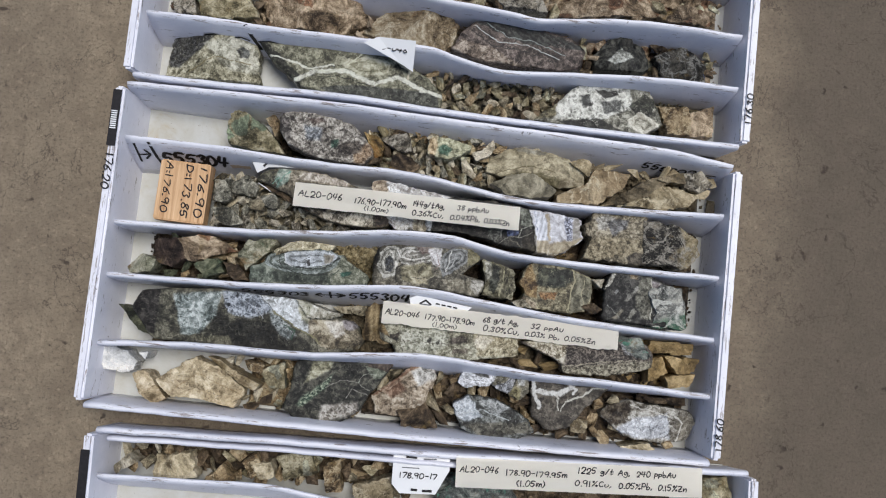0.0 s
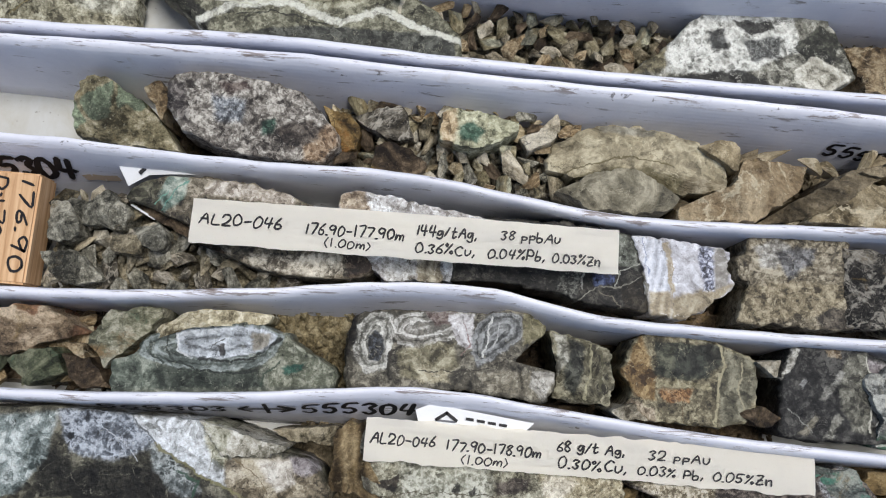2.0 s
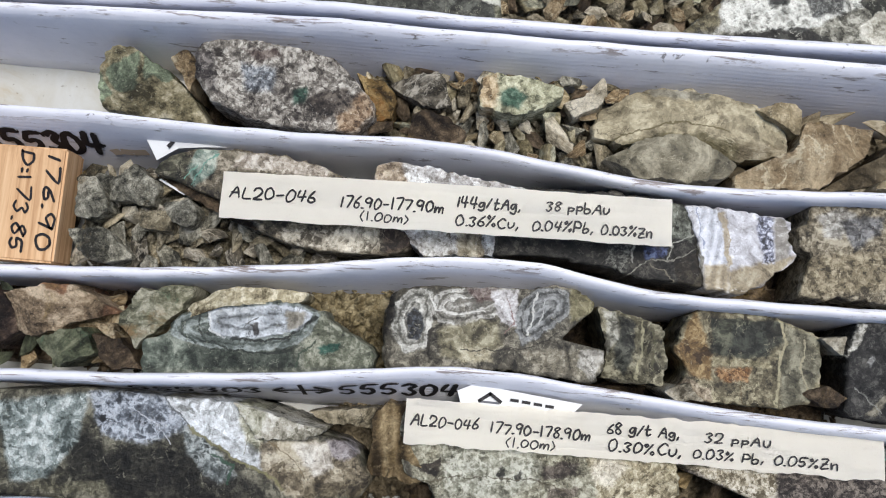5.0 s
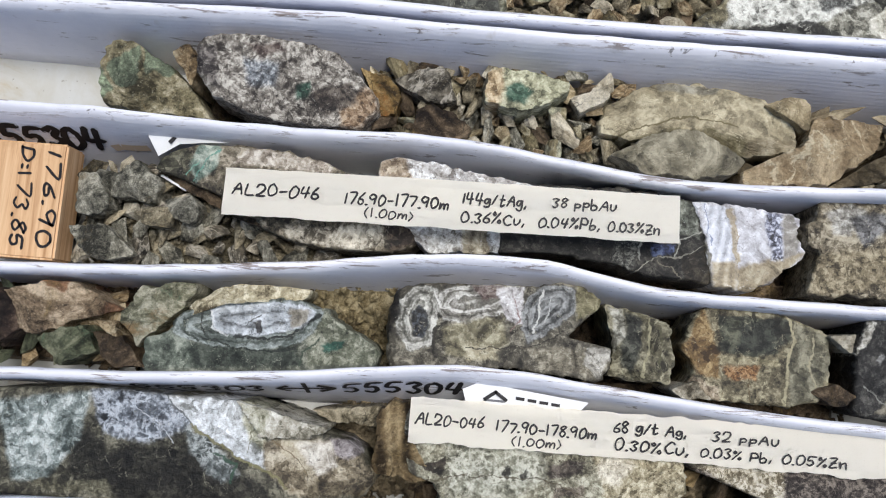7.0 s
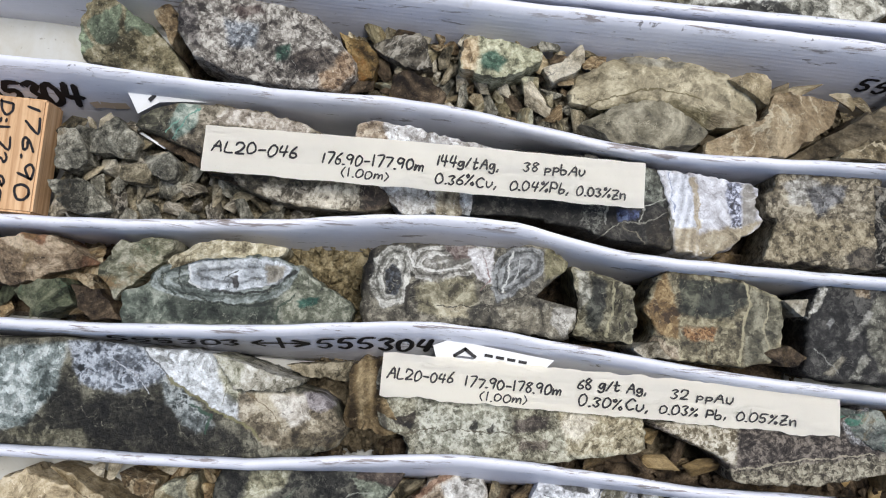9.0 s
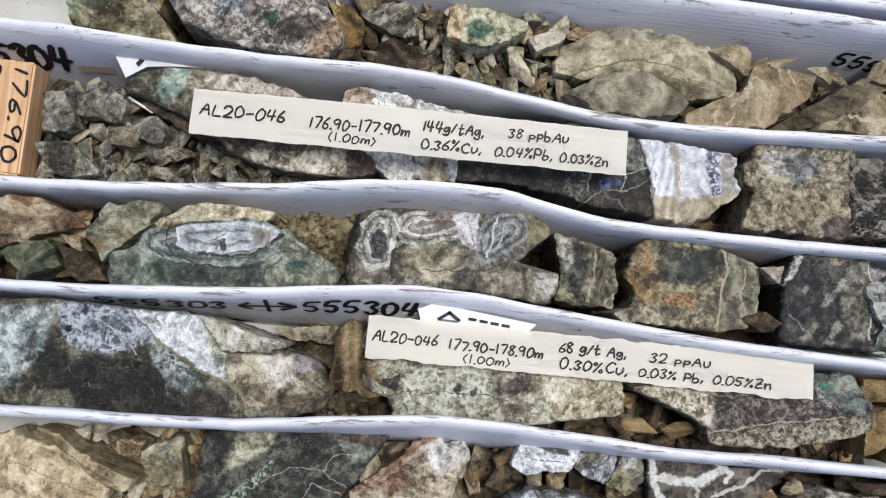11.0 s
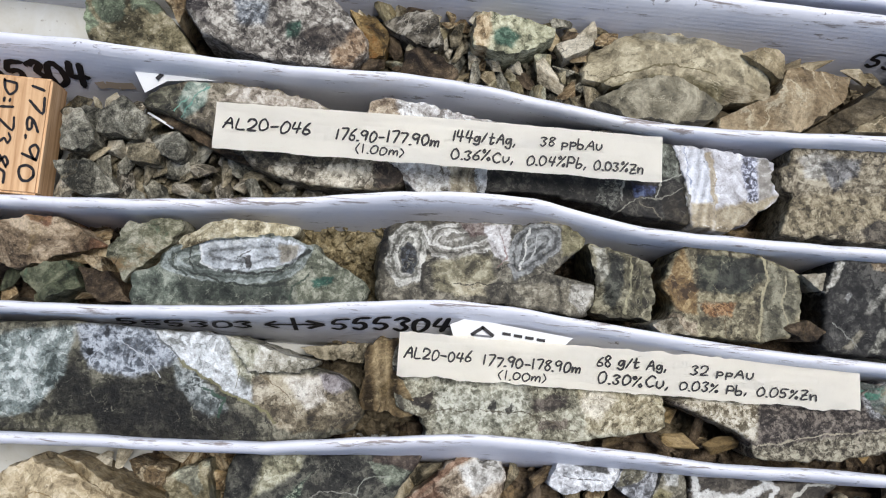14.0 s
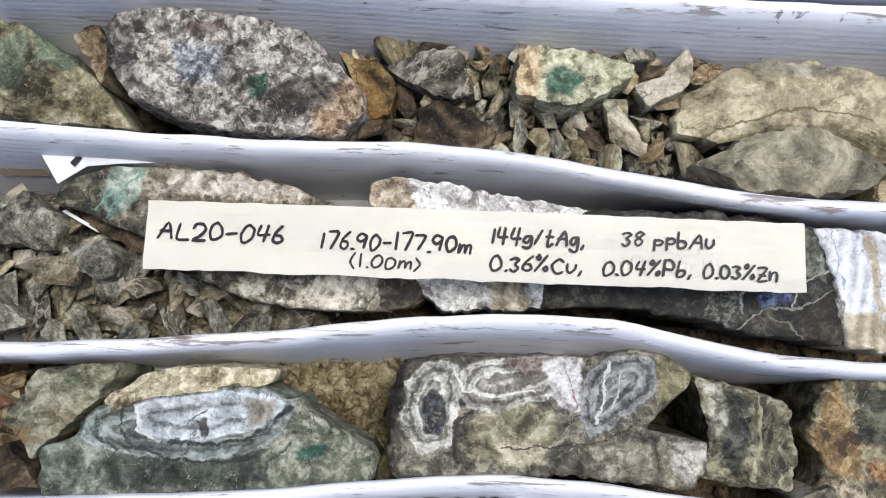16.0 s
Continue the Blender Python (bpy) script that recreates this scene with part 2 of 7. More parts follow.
def mineral(name, origin, tones, zones=(), lines=(), size=90, coarse=1.0, rough=0.5):
    """Rock of several minerals: a cloudy ground, convex zones with ragged edges laid over it, and veins along lines.
    A zone is (corners, three tones, kind, softness, settings); a vein is (points, width, colour); all in the tray's plan."""
    n = Nodes("rock_" + name, rough, 0.3)
    wide, grain, fine = n.noise(size * 0.75, 11, 0.68, 1.4), n.noise(size * 2.3, 8, 0.7, 0.4), n.noise(size * 8, 5, 0.7)
    # sharp-edged crystals at two sizes over the cloudy ground
    at = n.warped(size * 3, 0.4 / size, n.warped(size, 0.9 / size))
    crystals = []
    for scale in (size * 1.3, size * 4.2):
        pick = n.tree.nodes.new("ShaderNodeSeparateColor")
        n.link(n.cells(scale, at, "F1", "Color"), pick.inputs[0])
        crystals.append(pick.outputs[0])
    ground = n.math("MULTIPLY_ADD", wide, 1.15, -0.075)
    ground = n.math("MULTIPLY_ADD", n.math("SUBTRACT", crystals[0], 0.5), 0.20 * coarse, ground)
    ground = n.math("MULTIPLY_ADD", n.math("SUBTRACT", crystals[1], 0.5), 0.26 * coarse, ground)
    ground = n.math("MULTIPLY_ADD", n.math("SUBTRACT", grain, 0.5), 0.75 * coarse, ground)
    ground = n.math("MULTIPLY_ADD", n.math("SUBTRACT", fine, 0.5), 0.45 * coarse, ground)

    def three(value, tone, lo=0.27, hi=0.74):
        d, m, p = [lin(tuple(255 * k * ((v * 0.76 + sum(t) * 0.08) / 255) ** 1.3 for v in t)) for t, k in zip(tone, (0.75, 0.94, 1.0))]
        return n.ramp(value, (lo, d), (0.5, m), (hi, p))

    # the plan place with two scales of wobble, and a 1 in its third part, so that a dot product gives a side's distance
    wob = n.warped(620, 0.0018, n.warped(140, 0.0052, n.local))
    shift = n.tree.nodes.new("ShaderNodeVectorMath")
    shift.operation = "MULTIPLY_ADD"
    n.link(wob, shift.inputs[0])
    shift.inputs[1].default_value = (1, 1, 0)
    shift.inputs[2].default_value = (origin[0] - 0.0035, origin[1] - 0.0035, 1.0)
    p = shift.outputs[0]

    def vec(op, a, b=None):
        v = n.tree.nodes.new("ShaderNodeVectorMath")
        v.operation = op
        n.put(a, v.inputs[0])
        if b is not None:
            n.put(b, v.inputs[1])
        return v

    colour = three(ground, tones)
    for corners, tone, kind, soft, *more in zones:
        cx, cy = sum(c[0] for c in corners) / len(corners), sum(c[1] for c in corners) / len(corners)
        depth = None
        for (x0, y0), (x1, y1) in zip(corners, corners[1:] + corners[:1]):
            long = math.hypot(x1 - x0, y1 - y0)
            if long < 1e-5:
                continue
            nx, ny = (y0 - y1) / long, (x1 - x0) / long
            if nx * (cx - x0) + ny * (cy - y0) < 0:
                nx, ny = -nx, -ny
            side = vec("DOT_PRODUCT", p, (nx, ny, -nx * x0 - ny * y0)).outputs["Value"]
            depth = side if depth is None else n.math("SMOOTH_MIN" if kind == "rings" else "MINIMUM", depth, side, 0.003)
        if kind == "rings":
            run = n.math("MULTIPLY", depth, more[0][0])
            wave = n.math("MULTIPLY_ADD", n.math("SINE", n.math("MULTIPLY", run, 2.4)), 0.5, n.math("SINE", run))
            fill = three(n.math("MULTIPLY_ADD", wave, 0.098, n.math("MULTIPLY_ADD", n.math("SUBTRACT", ground, 0.5), 0.7, 0.52)), tone)
        elif kind == "streak":
            dx, dy, pace = more[0]
            run = n.math("MULTIPLY", vec("DOT_PRODUCT", p, (dx, dy, 0)).outputs["Value"], pace)
            fill = three(n.math("MULTIPLY_ADD", n.math("SINE", run), 0.10, n.math("MULTIPLY_ADD", n.math("SUBTRACT", ground, 0.5), 0.7, 0.52)), tone)
        elif kind == "speck":
            fill = three(n.math("MULTIPLY_ADD", n.noise(size * 5, 6, 0.7, 0.6), 2.6, -0.8), tone)
        elif kind == "mosaic":
            edge = n.cells(more[0][0], n.warped(700, 0.003, n.warped(160, 0.006)), "DISTANCE_TO_EDGE")
            lace = n.math("MULTIPLY", n.step(edge, 0.0, 0.3, 0.26, -0.10), n.step(n.noise(size, 4), 0.38, 0.6, 0.25, 1.0))
            fill = three(n.math("ADD", lace, n.math("MULTIPLY_ADD", n.math("SUBTRACT", ground, 0.5), 0.7, 0.5)), tone)
        else:
            fill = three(ground, tone)
        colour = n.mix(n.step(depth, -soft, soft, 0.0, 0.94), colour, fill)
    for points, width, tone in lines:
        near = None
        for (x0, y0), (x1, y1) in zip(points, points[1:]):
            d = Vector((x1 - x0, y1 - y0))
            if d.length < 1e-5:
                continue
            k = d / d.length_squared
            along = n.math("MINIMUM", n.math("MAXIMUM", vec("DOT_PRODUCT", p, (k.x, k.y, -k.x * x0 - k.y * y0)).outputs["Value"], 0.0), 1.0)
            on = vec("SCALE", (d.x, d.y, 0.0))
            n.link(along, on.inputs["Scale"])
            off = vec("SUBTRACT", vec("SUBTRACT", p, (x0, y0, 1.0)).outputs[0], on.outputs[0])
            far = vec("LENGTH", off.outputs[0]).outputs["Value"]
            near = far if near is None else n.math("MINIMUM", near, far)
        thin = n.math("MULTIPLY_ADD", n.math("SUBTRACT", grain, 0.5), width * 1.8, near)
        vein = n.math("MULTIPLY", n.step(thin, width * 0.4, width * 0.95, 0.9, 0.0), n.step(wide, 0.34, 0.48, 0.45, 1.0))
        colour = n.mix(vein, colour, lin(tuple(v * 0.93 for v in tone)))
    # mottling over all the minerals alike, and broken hair veins
    mottle = n.noise(size * 0.8, 9, 0.66, 1.6)
    colour = n.mix(0.85 * min(1.0, coarse), colour, n.ramp(mottle, (0.30, (0.62, 0.61, 0.59, 1)), (0.45, (0.97, 0.97, 0.96, 1)), (0.70, (1.10, 1.10, 1.09, 1))), "MULTIPLY")
    hair = n.math("ABSOLUTE", n.math("SUBTRACT", n.noise(size * 0.6, 6, 0.6, 1.3), 0.5))
    hair = n.math("MULTIPLY", n.step(hair, 0.001, 0.007, 0.42, 0.0), n.step(mottle, 0.46, 0.58))
    colour = n.mix(hair, colour, lin(tuple(min(255, v * 1.05 + 8) for v in tones[2])))
    specks = n.step(n.noise(size * 6, 4, 0.65), 0.60, 0.68, 0.0, 0.45)
    colour = n.mix(specks, colour, lin(tuple(v * 0.5 for v in tones[0])))
    sugar = n.math("MULTIPLY_ADD", n.noise(1100, 4, 0.75), 0.9, n.math("MULTIPLY", n.noise(430, 3, 0.6, 0.4), 0.5))
    colour = n.mix(min(1.0, coarse), colour, n.ramp(sugar, (0.50, (0.74, 0.73, 0.72, 1)), (0.66, (0.97, 0.97, 0.96, 1)), (0.90, (1.13, 1.18, 1.18, 1))), "MULTIPLY")
    crack = n.math("ABSOLUTE", n.math("SUBTRACT", n.noise(size * 0.4, 8, 0.6, 0.6), 0.47))
    crack = n.math("MULTIPLY", n.step(crack, 0.0012, 0.006, 0.7, 0.0), n.step(n.noise(size * 0.9, 3), 0.5, 0.6))
    colour = n.mix(crack, colour, lin(tuple(v * 0.45 for v in tones[0])))
    normal = n.bump(n.noise(size * 1.6, 9, 0.62), 0.6, 0.0026)
    normal = n.bump(n.math("SUBTRACT", sugar, crack), 0.5, 0.0007, normal)
    return n.done(colour, normal)


def plastic(name, run, ribs=0.055):
    n = Nodes(name, 0.42, 0.45)
    grime = n.noise(22, 8, 0.7, 0.3, n.local)
    smear = n.noise(90, 5, 0.6, 0.8, n.local)
    colour = n.ramp(grime, (0.35, lin((216, 218, 229))), (0.62, lin((230, 231, 240))))
    colour = n.mix(n.step(smear, 0.62, 0.8, 0.0, 0.35), colour, lin((178, 170, 156)))
    stretch = n.tree.nodes.new("ShaderNodeVectorMath")
    stretch.operation = "MULTIPLY"
    n.link(n.local, stretch.inputs[0])
    stretch.inputs[1].default_value = run
    scuff = n.noise(3.2, 6, 0.7, 0.2, stretch.outputs[0])
    colour = n.mix(n.step(scuff, 0.60, 0.68, 0.0, 0.7), colour, lin((84, 70, 58)))
    crest = n.step(n.axis(2), 0.0555, 0.0605)
    rub = n.noise(2.2, 8, 0.72, 0.3, stretch.outputs[0])
    colour = n.mix(n.math("MULTIPLY", crest, n.step(rub, 0.55, 0.62, 0.0, 0.75)), colour, lin((104, 84, 68)))
    dots = n.cells(70, n.warped(240, 0.012, n.local))
    rare = n.step(n.noise(16, 2, 0.5, 0, n.local), 0.56, 0.6)
    colour = n.mix(n.math("MULTIPLY", rare, n.step(dots, 0.06, 0.13, 0.7, 0.0)), colour, lin((70, 62, 54)))
    flute = n.math("SINE", n.math("MULTIPLY", n.axis(2), 2300.0))
    normal = n.bump(flute, ribs, 0.0004)
    normal = n.bump(rub, 0.25, 0.0012, normal)
    n.bsdf.inputs["Subsurface Weight"].default_value = 0.0
    return n.done(colour, normal)


def tray_floor():
    n = Nodes("dusty_white_plastic", 0.5, 0.4)
    dust = n.noise(30, 9, 0.7, 0.5, n.local)
    colour = n.ramp(dust, (0.36, lin((190, 192, 190))), (0.58, lin((180, 179, 171))), (0.75, lin((168, 150, 118))))
    grit = n.step(n.noise(400, 3, 0.6, 0, n.local), 0.66, 0.76, 0.0, 0.5)
    return n.done(n.mix(grit, colour, lin((90, 80, 64))), n.bump(dust, 0.2, 0.001))


def concrete():
    n = Nodes("brown_concrete", 0.78, 0.3)
    wide, fine, mid = n.noise(5, 8, 0.62, 0.4, n.local), n.noise(330, 6, 0.75, 0, n.local), n.noise(42, 9, 0.74, 0.5, n.local)
    colour = n.ramp(wide, (0.32, lin((118, 107, 92))), (0.55, lin((141, 128, 109))), (0.75, lin((158, 143, 122))))
    colour = n.mix(n.step(mid, 0.40, 0.62, 0.0, 0.6), colour, lin((114, 101, 86)))
    colour = n.mix(n.step(n.noise(110, 7, 0.7, 0.3, n.local), 0.54, 0.66, 0.0, 0.45), colour, lin((164, 149, 127)))
    # a long darker band with ragged sides
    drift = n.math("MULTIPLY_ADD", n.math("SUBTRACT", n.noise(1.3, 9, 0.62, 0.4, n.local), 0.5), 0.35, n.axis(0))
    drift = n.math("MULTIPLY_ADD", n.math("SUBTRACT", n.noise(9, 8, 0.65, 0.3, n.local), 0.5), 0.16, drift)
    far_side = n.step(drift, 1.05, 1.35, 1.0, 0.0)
    dark_band = n.math("MULTIPLY", n.step(drift, 0.55, 0.66, 0.0, 0.75), far_side)
    colour = n.mix(dark_band, colour, n.mix(n.step(mid, 0.35, 0.65), lin((73, 66, 58)), lin((94, 84, 74))))
    colour = n.mix(n.step(fine, 0.48, 0.66, 0.0, 0.6), colour, lin((71, 63, 55)))
    pits = n.step(n.cells(48, n.warped(90, 0.022, n.warped(30, 0.02, n.local))), 0.08, 0.2, 1.0, 0.0)
    some = n.step(n.noise(17, 4, 0.6, 0, n.local), 0.52, 0.58)
    hole = n.math("MULTIPLY", pits, some)
    colour = n.mix(n.math("MULTIPLY", hole, 0.8), colour, lin((60, 50, 44)))
    line = n.math("ABSOLUTE", n.math("SUBTRACT", n.noise(7, 9, 0.6, 0.4, n.local), 0.44))
    colour = n.mix(n.step(line, 0.0008, 0.004, 0.6, 0.0), colour, lin((64, 55, 48)))
    normal = n.bump(n.math("SUBTRACT", fine, hole), 0.6, 0.0014)
    return n.done(colour, n.bump(mid, 0.5, 0.004, normal))


def paper(name, tone):
    n = Nodes(name, 0.8, 0.2)
    c = n.mix(n.step(n.noise(60, 6, 0.6, 0, n.local), 0.45, 0.75, 0.0, 0.3), lin(tone), lin(tuple(v * 0.95 for v in tone)))
    c = n.mix(n.step(n.noise(1500, 2, 0.5, 0, n.local), 0.6, 0.8, 0.0, 0.15), c, lin((180, 160, 120)))
    return n.done(c, n.bump(n.noise(180, 4, 0.6, 0, n.local), 0.15, 0.0006))


def pine():
    n = Nodes("sawn_pine", 0.7, 0.3)
    s = n.tree.nodes.new("ShaderNodeVectorMath")
    s.operation = "MULTIPLY"
    n.link(n.local, s.inputs[0])
    s.inputs[1].default_value = (330.0, 16.0, 330.0)
    grain = n.noise(1.0, 5, 0.6, 0.6, s.outputs[0])
    c = n.ramp(grain, (0.3, lin((168, 128, 90))), (0.5, lin((204, 166, 126))), (0.68, lin((220, 188, 150))))
    c = n.mix(n.step(n.noise(60, 5, 0.6, 0, n.local), 0.55, 0.75, 0.0, 0.4), c, lin((168, 132, 90)))
    return n.done(c, n.bump(grain, 0.3, 0.0006))


def ink(name, tone):
    n = Nodes(name, 0.55, 0.3)
    return n.done(n.mix(n.step(n.noise(300, 3, 0.6, 0, n.local), 0.4, 0.7), lin(tone), lin(tuple(v + 10 for v in tone))))


M["plastic"], M["plastic_end"] = plastic("white_plastic", (14.0, 150.0, 60.0)), plastic("white_plastic_end", (150.0, 14.0, 60.0), 0.02)
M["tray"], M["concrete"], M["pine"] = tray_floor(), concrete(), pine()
M["paper"], M["tag"] = paper("cream_paper", (255, 251, 240)), paper("white_paper", (228, 230, 232))
M["rust"] = paper("rust_stain", (204, 184, 160))
M["ink"], M["faint"] = ink("black_ink", (22, 20, 24)), ink("faded_ink", (96, 98, 104))


# ---- helpers of the place ----
def part(name, bm, material, parent, label="", smooth=False):
    """Links a bmesh as one mesh under a thing or a part."""
    me = bpy.data.meshes.new(name)
    bm.normal_update()
    bm.to_mesh(me)
    bm.free()
    if smooth:
        for p in me.polygons:
            p.use_smooth = True
    me.materials.append(M[material])
    ob = new(name, me)
    ob.parent = parent
    if label:
        ob["label"] = label
    return ob


def empty(name, m, label, category, group=""):
    ob = new(name)
    ob.empty_display_size = 0.02
    ob.matrix_basis = m
    return tagged(ob, label, category, group)


def curve_y(knots, x):
    """A smooth line through knots of (x, y), read at x."""
    if x <= knots[0][0]:
        return knots[0][1]
    for i in range(len(knots) - 1):
        (x0, y0), (x1, y1) = knots[i], knots[i + 1]
        if x <= x1:
            m0 = (y1 - knots[i - 1][1]) / (x1 - knots[i - 1][0]) if i else (y1 - y0) / (x1 - x0)
            m1 = (knots[i + 2][1] - y0) / (knots[i + 2][0] - x0) if i + 2 < len(knots) else (y1 - y0) / (x1 - x0)
            h = x1 - x0
            t = (x - x0) / h
            return (2 * t**3 - 3 * t**2 + 1) * y0 + (t**3 - 2 * t**2 + t) * h * m0 + (3 * t**2 - 2 * t**3) * y1 + (t**3 - t**2) * h * m1
    return knots[-1][1]


class Sheet:
    """A folded plastic sheet from x0 to x1: a wavy top line, a straight foot, a rounded fold along the top."""

    def __init__(self, top, foot, x0, x1, z0=0.004, z1=0.062, thick=0.0056):
        self.top, self.foot, self.x0, self.x1, self.z0, self.z1, self.thick = top, foot, x0, x1, z0, z1, thick

    def centre(self, x, h):
        k = (x - self.x0) / (self.x1 - self.x0)
        low = self.foot[0] + (self.foot[-1] - self.foot[0]) * k if len(self.foot) == 2 else curve_y([(self.x0 + (self.x1 - self.x0) * i / (len(self.foot) - 1), f) for i, f in enumerate(self.foot)], x)
        return low + (curve_y(self.top, x) - low) * (h ** 1.15 if h > 0 else 0)

    def face(self, x, h, off=0.0):
        """A point on the near face, at height share h, off metres before it."""
        wide = self.thick / 2 * (1 if h < 0.9 else math.sqrt(max(0, 1 - ((h - 0.9) / 0.1) ** 2)))
        return Vector((x, self.centre(x, h) - wide - off, self.z0 + (self.z1 - self.z0) * h))

    def mesh(self, steps=72):
        prof = []
        for h in (0, 0.2, 0.4, 0.6, 0.8, 0.9):
            prof.append((h, -1))
        for a in (30, 60, 90, 120, 150):
            prof.append((0.9 + 0.1 * math.sin(radians(a)), -math.cos(radians(a))))
        for h in (0.9, 0.6, 0.3, 0):
            prof.append((h, 1))
        bm = bmesh.new()
        rows = []
        for i in range(steps + 1):
            x = self.x0 + (self.x1 - self.x0) * i / steps
            wob = 0.0006 * noise.noise((x * 60, self.foot[0] * 40, 0))
            drop = 0.0010 * noise.noise((x * 25, self.foot[0] * 90, 3))
            rows.append([bm.verts.new((x, self.centre(x, min(h, 1)) + s * self.thick / 2 + wob, self.z0 + (self.z1 - self.z0) * h + (drop if h > 0.7 else 0))) for h, s in prof])
        for a, b in zip(rows, rows[1:]):
            for j in range(len(prof)):
                k = (j + 1) % len(prof)
                bm.faces.new((a[j], b[j], b[k], a[k]))
        bm.faces.new(rows[0])
        bm.faces.new(rows[-1][::-1])
        bmesh.ops.recalc_face_normals(bm, faces=bm.faces)
        return bm


def slab(x0, y0, z0, x1, y1, z1, bevel=0.0015, lean=(0, 0)):
    """A box with softened edges; lean moves its top."""
    bm = bmesh.new()
    bmesh.ops.create_cube(bm, size=1)
    for v in bm.verts:
        up = v.co.z > 0
        v.co = Vector((x0 + (x1 - x0) * (v.co.x + 0.5) + lean[0] * up, y0 + (y1 - y0) * (v.co.y + 0.5) + lean[1] * up, z0 + (z1 - z0) * (v.co.z + 0.5)))
    bmesh.ops.bevel(bm, geom=bm.edges[:], offset=bevel, segments=2, affect="EDGES")
    return bm


# Pen strokes of the handwriting: pairs of column and row, with the baseline on row 2 and the capitals' top on row 9.
GLYPHS = {
    "0": "3918051232545739", "1": "1912", "2": "07194957340252", "3": "08294826442203", "4": "190555 4932", "5": "59190636442203",
    "6": "49160322433515", "7": "095922", "8": "48290744220448", "9": "5829072557 5842", "A": "024962 1555", "L": "090252", "D": "0902 0939563302",
    "C": "583906133253", "P": "0902 0939574505", "Z": "09590252 1545", "m": "06021526353245566562", "n": "060215364542", "g": "4616042346412001",
    "t": "29132243 0646", "p": "0600 0526453303", "b": "090232442504", "u": "0603224446", "%": "5902 1908172819 5443526354", "/": "4902",
    "(": "29060421", ")": "09262401", "-": "0545", ".": "0212", ",": "1301", ":": "0616 0313",
}


def pen_stroke(bm, line, wide):
    """A ribbon along a line, round at both ends."""
    left, right = [], []
    for i, q in enumerate(line):
        d = line[min(i + 1, len(line) - 1)] - line[max(i - 1, 0)]
        d = d.normalized() if d.length > 1e-9 else Vector((1, 0))
        w = wide * (0.5 + 0.14 * noise.noise((q.x * 900, q.y * 900, 2)))
        left.append(bm.verts.new((q.x - d.y * w, q.y + d.x * w, 0)))
        right.append(bm.verts.new((q.x + d.y * w, q.y - d.x * w, 0)))
    for i in range(len(line) - 1):
        bm.faces.new((left[i], right[i], right[i + 1], left[i + 1]))
    for q, d, pair in ((line[0], line[0] - line[1], (left[0], right[0])), (line[-1], line[-1] - line[-2], (right[-1], left[-1]))):
        a = math.atan2(d.y, d.x)
        cap = [bm.verts.new((q.x + math.cos(a + k) * wide / 2, q.y + math.sin(a + k) * wide / 2, 0)) for k in (-0.8, 0.0, 0.8)]
        bm.faces.new([pair[1]] + cap + [pair[0]])


def lettering(words, width, height, bold=0.02, seed=0):
    """Handwritten words, width by height metres, their lower left corner at 0."""
    rnd = random.Random(int(seed * 977) + len(words) * 31)
    strokes, x = [], 0.0
    for c in words:
        if c == " ":
            x += 4.5
            continue
        tall, slant, lift = rnd.uniform(0.86, 1.12), rnd.uniform(0.02, 0.20), rnd.uniform(-0.5, 0.5)
        marks = GLYPHS[c].split()
        wide = max(int(m[i]) for m in marks for i in range(0, len(m), 2))
        for m in marks:
            pts = [(int(m[i]) + rnd.uniform(-0.25, 0.25), (int(m[i + 1]) - 2) * tall + lift + rnd.uniform(-0.25, 0.25)) for i in range(0, len(m), 2)]
            strokes.append([Vector((x + u + v * slant, v)) for u, v in pts])
        x += wide + (1.4 if c in ".,:" else 3.0 if c == "1" else 2.1)
    lo = min(q.x for st in strokes for q in st)
    k = width / (max(q.x for st in strokes for q in st) - lo)
    pen = height * (0.165 + bold * 1.2)
    bm = bmesh.new()
    for st in strokes:
        pts = [Vector(((q.x - lo) * k, q.y * height / 7)) for q in st]
        line = []
        for i in range(len(pts) - 1):
            a, b, c, d = pts[max(i - 1, 0)], pts[i], pts[i + 1], pts[min(i + 2, len(pts) - 1)]
            for j in range(4):
                t = j / 4
                m0, m1 = (c - a) * 0.42, (d - b) * 0.42
                line.append((2 * t**3 - 3 * t**2 + 1) * b + (t**3 - 2 * t**2 + t) * m0 + (3 * t**2 - 2 * t**3) * c + (t**3 - t**2) * m1)
        line.append(pts[-1])
        pen_stroke(bm, line, pen * rnd.uniform(0.92, 1.1))
    return bm


def write_flat(words, parent, x, y, width, height, z=0.0, turn=0.0, bold=0.012, name="writing", material="ink", lean=0.0):
    bm = lettering(words, width, height, bold, len(words) + x * 100)
    bmesh.ops.transform(bm, matrix=pose(x, y, z, 0, 0, turn), verts=bm.verts)
    return part(name, bm, material, parent, "handwritten black ink")


def write_on(sheet, words, parent, x0, x1, h0, h1, bold=0.035):
    """Marker writing on the near face of a sheet."""
    high = (h1 - h0) * 0.058
    bm = lettering(words, x1 - x0, high, bold, x0 * 50)
    bmesh.ops.subdivide_edges(bm, edges=[e for e in bm.edges if e.calc_length() > 0.004], cuts=1)
    for v in bm.verts:
        v.co = sheet.face(x0 + v.co.x, h0 + v.co.y / 0.058, 0.0006)
    return part("writing", bm, "ink", parent, "black marker writing")


